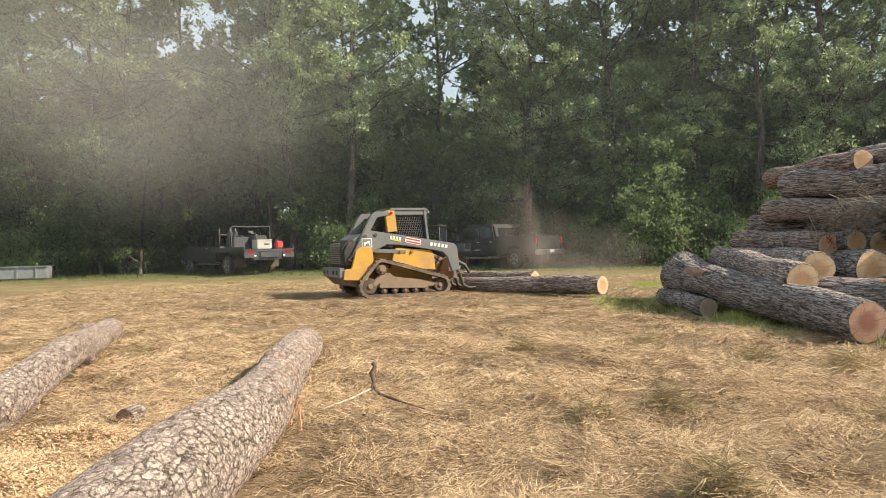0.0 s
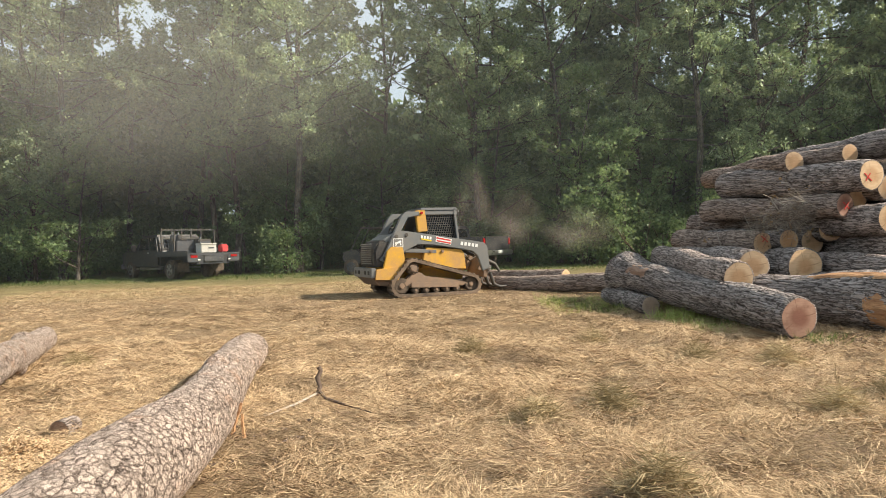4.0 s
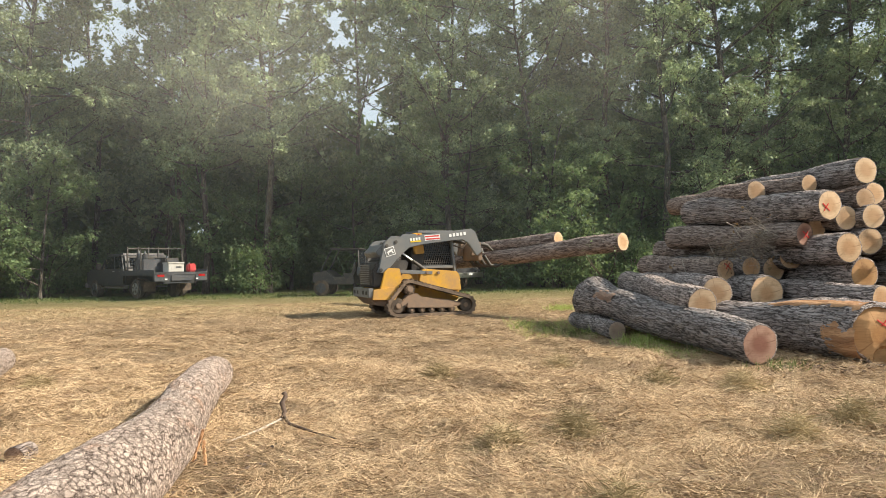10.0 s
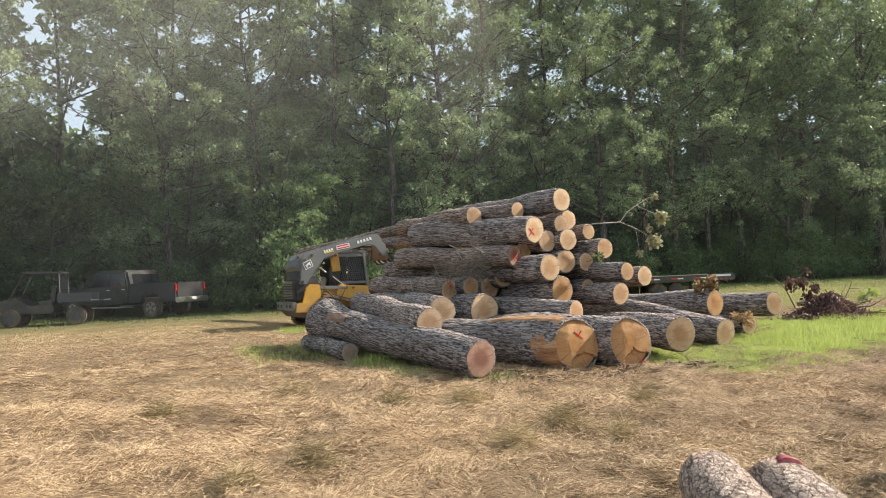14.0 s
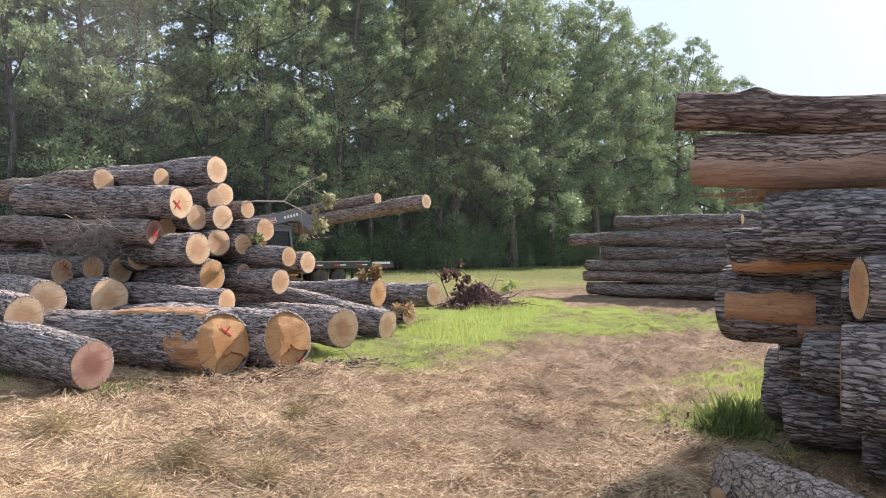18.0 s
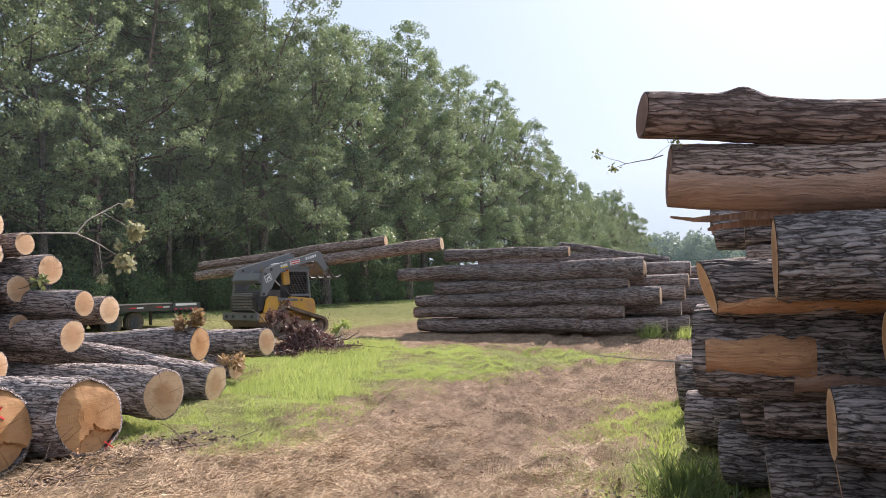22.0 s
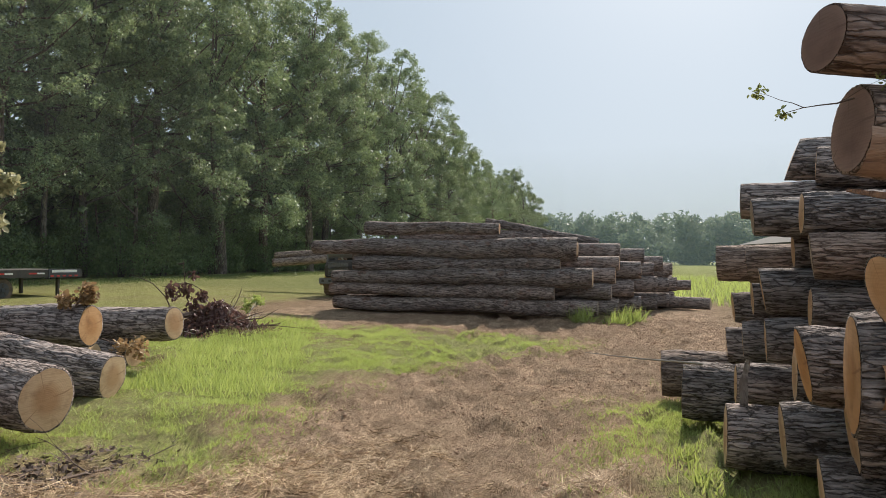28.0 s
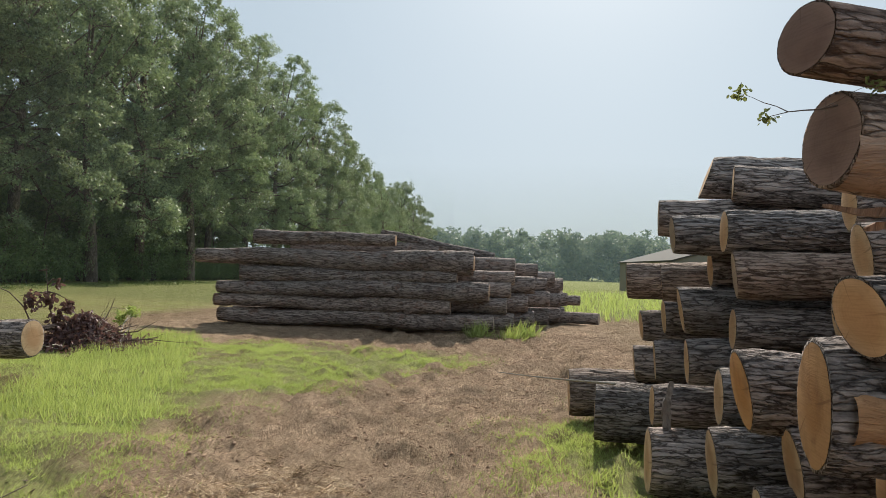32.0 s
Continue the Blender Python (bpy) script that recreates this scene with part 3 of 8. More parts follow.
    # the ground turns darker green from y 24 towards the wood
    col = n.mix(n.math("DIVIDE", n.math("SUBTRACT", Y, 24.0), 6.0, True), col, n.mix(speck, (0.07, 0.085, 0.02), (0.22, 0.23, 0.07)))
    col = n.mix(east, col, n.mix(speck, (0.12, 0.15, 0.03), (0.27, 0.30, 0.08)))
    n.put("Base Color", col)
    n.put("Sheen Weight", 0.3)
    n.put("Sheen Roughness", 0.45)
    n.put("Sheen Tint", (0.9, 0.75, 0.5))
    n.bump(n.math("ADD", n.math("ADD", fine, n.math("MULTIPLY", fib, 0.5)), n.math("MULTIPLY", mid, 1.8)), 1.0, 0.06)
    return n.m


M["ground"] = ground_material()


SHEET = {}


def build_ground():
    fx = np.unique(np.concatenate([np.linspace(-900, -60, 9), np.linspace(-60, -9, 25), np.arange(-9, 27, 0.1), np.linspace(27, 70, 25), np.linspace(70, 1200, 10)]))
    fy = np.unique(np.concatenate([np.linspace(-500, -12, 8), np.arange(-12, 1, 0.8), np.arange(1, 17, 0.1), np.linspace(17, 36, 25), np.linspace(36, 70, 8), np.linspace(70, 1200, 10)]))
    X, Y = np.meshgrid(fx, fy, indexing="ij")
    Z = ground_z(np.minimum(X, 1e9), np.minimum(Y, 70.0))
    near = (X > -9) & (X < 27) & (Y > 1) & (Y < 17)
    for i, j in zip(*np.nonzero(near)):
        Z[i, j] = ground_h(float(X[i, j]), float(Y[i, j]))
    SHEET.update(x=fx, y=fy, z=Z)
    nx, ny = X.shape
    idx = np.arange(nx * ny).reshape(nx, ny)
    f = np.stack([idx[:-1, :-1], idx[1:, :-1], idx[1:, 1:], idx[:-1, 1:]], -1).reshape(-1, 4)
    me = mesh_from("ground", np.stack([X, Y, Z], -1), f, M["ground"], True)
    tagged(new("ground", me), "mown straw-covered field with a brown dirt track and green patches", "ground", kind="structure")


build_ground()


# ---- trees ----
def curled_leaves(centres, dirs, ups, length, width):
    """Many leaves seen from near: pointed at both ends, folded along the midrib and curled at the tip."""
    side = np.cross(dirs, ups)
    side /= np.linalg.norm(side, axis=1)[:, None] + 1e-9
    nor = np.cross(side, dirs)
    L, W = length[:, None], width[:, None]
    rows = [centres, centres + dirs * L * 0.42 - nor * W * 0.18, centres + dirs * L * 0.95 + nor * L * 0.22]
    for k in (-1, 1):
        rows += [centres + dirs * L * 0.28 + k * side * W * 0.45 + nor * W * 0.12, centres + dirs * L * 0.68 + k * side * W * 0.38 + nor * W * 0.2]
    v = np.stack(rows, 1).reshape(-1, 3)
    f = np.array([(0, 1, 3), (3, 1, 4), (4, 1, 2), (0, 5, 1), (5, 6, 1), (6, 2, 1)])
    return v, (np.arange(len(centres))[:, None, None] * 7 + f[None]).reshape(-1, 3).astype(np.int32)


def leaf_cloud(rng, centres, radii, count, size, flat=0.75, droop=0.2, shape=leaf_tris):
    """Leaves scattered in soft clumps."""
    k = rng.integers(0, len(centres), count)
    p = rng.normal(size=(count, 3))
    p /= np.linalg.norm(p, axis=1)[:, None]
    p *= (rng.random(count) ** 0.45)[:, None] * radii[k][:, None]
    p[:, 2] *= flat
    c = centres[k] + p
    d = rng.normal(size=(count, 3))
    d[:, 2] -= droop
    d /= np.linalg.norm(d, axis=1)[:, None]
    up = rng.normal(size=(count, 3)) * 0.8 + np.array([0.2, 0, 0.9])
    L = size * rng.uniform(0.6, 1.4, count)
    return shape(c, d, up, L, L * rng.uniform(0.5, 0.85, count))


def make_tree(name, seed, height, spread, low, clumps, leaves, size, leafmat, label, trunk_r=0.2):
    """A broad-leaved tree of the wood's edge: bent tapering trunk, rising limbs that fork, and flat ragged sprays of leaves with gaps between them."""
    rng = np.random.default_rng(seed)
    root = thing(name, Matrix(), label, "tree", "trees along the wood edge")
    lean = rng.normal(0, 0.5, 2)
    zs = np.linspace(-0.3, height * 0.93, 9)
    bend = [Vector((lean[0] * (z / height) ** 2 * 2 + 0.16 * math.sin(z * 0.5 + seed), lean[1] * (z / height) ** 2 * 2 + 0.14 * math.cos(z * 0.6 + seed), z)) for z in zs]
    T = Tubes()
    T.add(bend, [trunk_r * (1.35 if i == 0 else 1) * (1 - 0.88 * i / 8) for i in range(9)], 9)
    cs, rs = [], []
    for i in range(clumps):
        t = low + (1 - low) * (i + rng.random()) / clumps
        base = bend[min(7, int(t * 8))].lerp(bend[min(8, int(t * 8) + 1)], (t * 8) % 1)
        a = rng.random() * 2 * math.pi + i * 2.4
        u = (t - low) / (1 - low)
        reach = spread * (0.3 + 0.8 * math.sin(math.pi * min(1, 0.2 + 0.8 * u)) ** 0.7) * rng.uniform(0.5, 1.15)
        tip = base + Vector((math.cos(a) * reach, math.sin(a) * reach, reach * rng.uniform(0.05, 0.8)))
        mid = base.lerp(tip, 0.5) + Vector((0, 0, -0.08 * reach))
        r0 = trunk_r * (0.5 - 0.3 * t)
        T.add([base, mid, tip], [r0, r0 * 0.6, 0.015], 4)
        for k in range(17):
            q = base.lerp(tip, rng.uniform(0.35, 1.1)) + Vector((rng.normal(0, 0.16 * spread), rng.normal(0, 0.16 * spread), rng.normal(0.1, 0.1 * spread)))
            if k < 5:
                T.add([mid.lerp(tip, rng.uniform(0, 0.6)), q], [r0 * 0.35, 0.01], 3)
            cs.append(tuple(q))
            rs.append(rng.uniform(0.18, 0.62) * (0.5 + spread * 0.1))
        cs.append(tuple(tip))
        rs.append(rng.uniform(0.25, 0.6) * (0.6 + spread * 0.1))
    part_mesh("trunk", T.mesh("trunk", M["bark_tree"]), root)
    v, f = leaf_cloud(rng, np.array(cs), np.array(rs), leaves, size, 0.8)
    part_mesh("crown", mesh_from("crown", v, f, leafmat), root)
    return root


def make_oak(name, seed, height, spread, leaves, size, leafmat, label, trunk_r=0.35):
    """A broad oak at the end of the wood: a round crown of big lobes, each a shell of small clumps on its own limb."""
    rng = np.random.default_rng(seed)
    root = thing(name, Matrix(), label, "tree", "trees along the wood edge")
    T = Tubes()
    fork = Vector((rng.normal(0, 0.3), rng.normal(0, 0.3), height * 0.3))
    top = Vector((rng.normal(0, 0.6), rng.normal(0, 0.6), height * 0.85))
    T.add([(0, 0, -0.3), (0.05, 0, height * 0.12), fork, fork.lerp(top, 0.5) + Vector((0.3, 0.2, 0)), top], [trunk_r * 1.4, trunk_r, trunk_r * 0.8, trunk_r * 0.4, 0.03], 9)
    cs, rs = [], []
    lobes = 26
    for i in range(lobes):
        h = 0.12 + 0.88 * (i + 0.5) / lobes
        a = i * 2.39996 + rng.normal(0, 0.3)
        # widest at two fifths of the height, domed above, drawn in below
        prof = math.sqrt(max(0.0, 1 - ((h - 0.42) / 0.6) ** 2)) if h > 0.42 else 0.72 + 0.28 * math.sqrt(max(0.0, 1 - ((0.42 - h) / 0.4) ** 2))
        R = spread * prof * rng.uniform(0.62, 0.86)
        c = Vector((math.cos(a) * R, math.sin(a) * R, height * (0.03 + 0.9 * h)))
        lr = spread * rng.uniform(0.24, 0.38)
        start = fork.lerp(top, min(0.95, max(0.0, (h - 0.25) * 0.9)))
        T.add([start, start.lerp(c, 0.5) + Vector((0, 0, -0.3)), c], [trunk_r * 0.32, trunk_r * 0.2, 0.03], 5)
        for k in range(22):
            d = Vector(tuple(rng.normal(0, 1, 3)))
            d.normalize()
            d = (d + Vector((math.cos(a) * 0.45, math.sin(a) * 0.45, 0.25))).normalized()
            q = c + Vector((d.x * lr, d.y * lr, d.z * lr * 0.75)) * rng.uniform(0.55, 1.15)
            if k < 7:
                T.add([c, q], [trunk_r * 0.08, 0.008], 3)
            cs.append(tuple(q))
            rs.append(rng.uniform(0.3, 0.75) * lr * 0.55)
    part_mesh("trunk", T.mesh("trunk", M["bark_tree"]), root)
    v, f = leaf_cloud(rng, np.array(cs), np.array(rs), leaves, size, 0.8)
    part_mesh("crown", mesh_from("crown", v, f, leafmat), root)
    return root


def make_bush(name, seed, height, spread, leaves, size, leafmat, label):
    rng = np.random.default_rng(seed)
    root = thing(name, Matrix(), label, "bush", "undergrowth along the wood edge")
    T = Tubes()
    cs, rs = [], []
    for i in range(11):
        a, h = rng.random() * 6.28, height * rng.uniform(0.25, 1.0)
        r = spread * rng.uniform(0.2, 1.0) * (1.1 - 0.5 * h / height)
        p = Vector((math.cos(a) * r, math.sin(a) * r, h))
        T.add([(0.1 * math.cos(a), 0.1 * math.sin(a), -0.2), (p.x * 0.4, p.y * 0.4, h * 0.6), p], [0.04, 0.025, 0.006], 5)
        cs.append(tuple(p))
        rs.append(rng.uniform(0.5, 1.0) * spread * 0.55)
        cs.append((p.x * 0.9, p.y * 0.9, h * 0.4))
        rs.append(spread * 0.5)
    part_mesh("stem", T.mesh("stem", M["bark_tree"]), root)
    v, f = leaf_cloud(rng, np.array(cs), np.array(rs), leaves, size)
    part_mesh("foliage", mesh_from("foliage", v, f, leafmat), root)
    return root


PARKED = [(-12.4, 31.3), (-10.6, 29.8), (-14.2, 33.0), (-14.0, 31.0), (-0.2, 31.9), (1.4, 30.4), (-1.6, 33.0), (-2.9, 29.6), (-4.0, 30.4)]


def plant(kinds, spots, first_free):
    """Sets kinds of trees at the spots (x, y, turn, kind)."""
    used = set()
    for x, y, a, k in spots:
        if any(math.hypot(x - u, y - v) < 2.5 for u, v in PARKED):
            continue
        m = pose(x, y, float(ground_z(np.float64(x), np.float64(min(y, 70.0)))), 0, 0, a)
        ob = kinds[k % len(kinds)]
        if ob.name in used:
            c = copy_thing(ob, m)
            c.matrix_world = m
        else:
            used.add(ob.name)
            ob.matrix_world = m


def build_wood():
    rng = np.random.default_rng(5)
    oak = "tall broad-leaved tree with a dark trunk and dull green crown"
    shapes = [(23, 3.4, 0.14), (25, 3.2, 0.22), (21, 3.8, 0.1), (24, 3.7, 0.17), (22, 3.2, 0.28), (26, 3.4, 0.16)]
    front = [make_tree("tree", 10 + i, h, s, lo, 44, 42000, 0.11, M["leaf"], oak, 0.15 + 0.03 * (i % 4)) for i, (h, s, lo) in enumerate(shapes)]
    back = [make_tree("tree", 30 + i, h, s, lo, 24, 9000, 0.26, M["leaf"], oak, 0.17) for i, (h, s, lo) in enumerate(shapes[:4])]
    spots = []
    x = -29.0
    while x < 41:
        spots.append((x + rng.uniform(-0.9, 0.9), 33.0 + rng.uniform(-0.9, 1.6), rng.random() * 360, int(rng.integers(0, 6))))
        x += 2.8 * rng.uniform(0.75, 1.3)
    plant(front, spots, 0)
    broad = "broad round-crowned oak with a heavy dull green crown"
    oaks = [make_oak("oak_tree", 80 + i, h, s, 46000, 0.16, M["leaf_oak"], broad) for i, (h, s) in enumerate([(25.5, 6.2), (27.5, 5.6), (23, 6.0)])]
    plant(oaks, [(42, 34.2, 10, 0), (48.5, 33.2, 130, 2), (55.5, 33.8, 250, 0), (62.5, 33.0, 40, 1), (69, 34.5, 300, 0), (76, 33.5, 170, 1), (84, 33.0, 80, 1), (92, 34.0, 220, 0), (100, 33.4, 330, 1),
                 (108, 33.0, 60, 2), (122, 35.0, 150, 2), (139, 36.0, 20, 2), (160, 35.5, 200, 2), (182, 35.0, 100, 0), (205, 36.0, 290, 2), (228, 37.0, 10, 2)], 0)
    spots = []
    for y0, step in ((37.5, 4.6), (42.5, 5.4)):
        x = -58.0
        while x < 84:
            spots.append((x + rng.uniform(-1, 1), y0 + rng.uniform(-1.0, 1.4), rng.random() * 360, int(rng.integers(0, 4))))
            x += step * rng.uniform(0.75, 1.3)
    x = -56.0
    while x < -30:
        spots.append((x, 33.5 + rng.uniform(-1, 1), rng.random() * 360, int(rng.integers(0, 4))))
        x += rng.uniform(3.0, 4.5)
    x = 88.0
    while x < 230:
        spots.append((x, 40 + rng.uniform(-2, 2), rng.random() * 360, int(rng.integers(0, 4))))
        x += rng.uniform(5.0, 9.0)
    plant(back, spots, 0)
    young = [make_tree("young_tree", 40 + i, h, s, 0.06, 18, 8500, 0.12, M["leaf_dark"], "slender young tree with leaves down to the ground", 0.09)
             for i, (h, s) in enumerate([(9, 2.0), (6.5, 1.9), (12, 2.4)])]
    spots = []
    x = -50.0
    while x < 80:
        spots.append((x + rng.uniform(-0.6, 0.6), (31.9 if x < 14 else 35.0) + rng.uniform(-0.5, 3.4), rng.random() * 360, int(rng.integers(0, 3))))
        x += rng.uniform(1.6, 2.8)
    plant(young, spots, 0)
    bush = [make_bush("bush", 60 + i, h, s, 3300, 0.12, M["leaf_dark"], "dense dark green bush at the edge of the wood")
            for i, (h, s) in enumerate([(2.6, 1.7), (1.9, 1.5), (3.4, 1.9)])]
    spots = []
    x = -50.0
    while x < 85:
        spots.append((x, (31.5 if x < 14 else 33.4) + rng.uniform(-0.5, 0.9), rng.random() * 360, int(rng.integers(0, 3))))
        x += rng.uniform(1.4, 2.4)
    x = -56.0
    while x < 60:
        spots.append((x, 36.3 + rng.uniform(-0.8, 1.6), rng.random() * 360, 2 * int(rng.integers(0, 2))))
        x += rng.uniform(1.5, 2.3)
    plant(bush, spots, 0)


build_wood()


def wood_interior():
    """The shade behind the first trees: a deep mass of foliage that closes the view."""
    rng = np.random.default_rng(21)
    cs, rs = [], []
    for i in range(1100):
        cs.append((rng.uniform(-62, 95), rng.uniform(45, 53), rng.uniform(0, 1) ** 1.6 * 13))
        rs.append(rng.uniform(1.2, 2.4))
    for i in range(420):
        cs.append((rng.uniform(-62, 80), rng.uniform(44, 50), rng.uniform(2.0, 10.0)))
        rs.append(rng.uniform(1.2, 2.2))
    v, f = leaf_cloud(rng, np.array(cs), np.array(rs), 130000, 0.8)
    tagged(new("wood_interior", mesh_from("wood_interior", v, f, M["leaf_dark"])), "deep shaded foliage inside the wood", "woodland", kind="stuff")


wood_interior()


def far_woods():
    """The wood on the far side of the fields: one mass of crowns."""
    rng = np.random.default_rng(9)
    cs, rs = [], []
    for i in range(260):
        a = rng.uniform(-22, 13)
        d = rng.uniform(285, 330)
        x, y = d * math.cos(radians(a)), d * math.sin(radians(a))
        h = rng.uniform(13, 21)
        for k in range(7):
            cs.append((x + rng.normal(0, 3), y + rng.normal(0, 3), h * rng.uniform(0.12, 1.0)))
            rs.append(rng.uniform(2.2, 4.2))
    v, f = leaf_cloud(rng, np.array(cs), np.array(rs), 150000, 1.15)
    tagged(new("far_woods", mesh_from("far_woods", v, f, M["leaf_hazed"])), "line of broad-leaved woodland across the fields, haze tinted into its leaves", "woodland", kind="stuff")


far_woods()


# ---- logs ----
def hash3(i, j, k, salt):
    """A random number from 0 to 1 for each whole-numbered cell."""
    h = (i * 73856093) ^ (j * 19349663) ^ (k * 83492791) ^ (salt * 2654435)
    h = (h ^ (h >> 13)) * 1274126177 & 0x7FFFFFFF
    h = (h ^ (h >> 15)) * 668265263 & 0x7FFFFFFF
    return (h & 0xFFFF) / 65535.0


def soft_noise(p, salt=0):
    """Smooth value noise from -1 to 1 at many points."""
    c = np.floor(p).astype(np.int64)
    f = p - c
    f = f * f * (3 - 2 * f)
    out = np.zeros(len(p))
    for dx in (0, 1):
        for dy in (0, 1):
            for dz in (0, 1):
                w = (f[:, 0] if dx else 1 - f[:, 0]) * (f[:, 1] if dy else 1 - f[:, 1]) * (f[:, 2] if dz else 1 - f[:, 2])
                out += w * hash3(c[:, 0] + dx, c[:, 1] + dy, c[:, 2] + dz, salt)
    return out * 2 - 1


def plates(p, salt=0):
    """Cells of bark at many points: how far each lies from the nearest furrow, and a number for its cell."""
    c = np.floor(p).astype(np.int64)
    d1, d2, own = np.full(len(p), 9.0), np.full(len(p), 9.0), np.zeros(len(p))
    for dx in (-1, 0, 1):
        for dy in (-1, 0, 1):
            for dz in (-1, 0, 1):
                i, j, k = c[:, 0] + dx, c[:, 1] + dy, c[:, 2] + dz
                q = np.stack([i + 0.1 + 0.8 * hash3(i, j, k, salt + 1), j + 0.1 + 0.8 * hash3(i, j, k, salt + 2), k + 0.1 + 0.8 * hash3(i, j, k, salt + 3)], -1)
                d = np.linalg.norm(p - q, axis=1)
                near = d < d1
                d2 = np.where(near, d1, np.minimum(d2, d))
                own = np.where(near, hash3(i, j, k, salt + 4), own)
                d1 = np.where(near, d, d1)
    return d2 - d1, own


# width and length of a bark plate, depth of the furrows as a share of the radius, width of a furrow
GRAIN = {"bark_old": (0.036, 0.3, 0.09, 0.34), "bark_grey": (0.031, 0.27, 0.09, 0.34), "bark_dark": (0.034, 0.3, 0.095, 0.34), "bark_fine": (0.027, 0.24, 0.06, 0.34), "bark_pine": (0.05, 0.085, 0.022, 0.12), "bark_red": (0.045, 0.55, 0.06, 0.6)}


def log_mesh(seed, length, r0, r1, seg, step, bark, knots=0, crook=0.03, slant=(0, 0), flare=0.0, dome=0.0, knob=None, grow=1.0, fine=99.0):
    """The bark of a log along +z: slightly crooked, tapering, with swellings, plates and furrows, and a lip of bark round each sawn face."""
    rng = random.Random(seed)
    bumps = [(rng.uniform(0.15, 0.85) * length, rng.uniform(0, 6.28), rng.uniform(0.18, 0.4)) for _ in range(knots)] + ([knob] if knob else [])
    stops = [0.0]
    while stops[-1] < length - 1.5 * step:
        stops.append(stops[-1] + (step if stops[-1] < fine else min(0.16, step * (1 + 6 * (stops[-1] - fine)))))
    stops[-1:] = [length] if len(stops) > 4 else [stops[-1], length]
    n = len(stops) - 1
    z, a = np.meshgrid(np.array(stops), 2 * math.pi * np.arange(seg) / seg, indexing="ij")
    u, ca, sa = z / length, np.cos(a), np.sin(a)
    w = np.sin(math.pi * u) * crook * length * 0.3
    cx, cy = w * np.sin(seed + 6.9 * u), w * np.cos(seed * 1.7 + 8.7 * u)
    r = (r0 + (r1 - r0) * u) * (1 + flare * np.maximum(0.0, (u - 0.8) / 0.2) ** 2)
    if dome:
        r = np.where(z < dome, r * (0.45 + 0.55 * np.sqrt(np.clip(1 - (1 - z / dome) ** 2, 0, 1))), r)
    P = np.stack([(ca * r).ravel(), (sa * r).ravel(), z.ravel()], -1) + seed * 3.7
    wide, long, deep, gap = GRAIN[bark]
    warp = np.stack([soft_noise(P * 14, 5), soft_noise(P * 14, 6), soft_noise(P * 9, 7)], -1) * np.array([0.35, 0.35, 0.3])
    S = P / (np.array([wide, wide, long]) * grow) + warp
    edge, own = plates(S, seed)
    edge2, own2 = plates(S * np.array([1.9, 1.9, 1.5]) + 11, seed + 9)
    high = np.clip(edge / gap, 0, 1) ** 0.7 * (0.72 + 0.28 * own)
    if grow > 2:
        high = 0.35 + 0.45 * high
    depth = np.clip(high * (0.72 + 0.28 * np.clip(edge2 / gap, 0, 1)) + 0.12 * (own2 - 0.5), 0, 1)
    swell = 0.06 * soft_noise(P * np.array([4.0, 4.0, 1.1]), 8) + 0.03 * soft_noise(P * np.array([11.0, 11.0, 4.0]), 9)
    ends = np.minimum(1.0, 0.35 + 6.5 * np.minimum(z, length - z)).ravel()
    q = (0.955 + swell + deep * depth * ends).reshape(z.shape)
    for bz, ba, bs in bumps:
        q = q + bs * np.exp(-((z - bz) ** 2 / 0.009 + (np.cos(a - ba) - 1) ** 2 * 25)) + 0.15 * bs * np.exp(-((z - bz) ** 2 / 0.06 + (np.cos(a - ba) - 1) ** 2 * 8))
    px, py = cx + ca * r * q, cy + sa * r * q
    tilt = np.maximum(0.0, 1 - z / 0.6)
    V = np.stack([px, py, z + (slant[0] * px + slant[1] * py) * tilt], -1)
    k = 0.9 + swell.reshape(z.shape)
    lips = []
    for row in (0, -1):
        lx, ly = cx[row] + ca[row] * r[row] * k[row], cy[row] + sa[row] * r[row] * k[row]
        lips.append(np.stack([lx, ly, z[row] + (slant[0] * lx + slant[1] * ly) * tilt[row]], -1))
    V = np.concatenate([lips[0][None], V, lips[1][None]])
    D = np.concatenate([np.full(seg, 0.5), depth, np.full(seg, 0.5)])
    idx = np.arange((n + 3) * seg).reshape(n + 3, seg)
    nx = np.roll(idx, -1, axis=1)
    f = np.stack([idx[:-1], nx[:-1], nx[1:], idx[1:]], -1).reshape(-1, 4)
    me = mesh_from("bark", V, f, M[bark], True)
    me.attributes.new("bark_depth", "FLOAT", "POINT").data.foreach_set("value", D.astype(np.float32))
    return me, [tuple(p) for p in lips[0]], [tuple(p) for p in lips[1]]


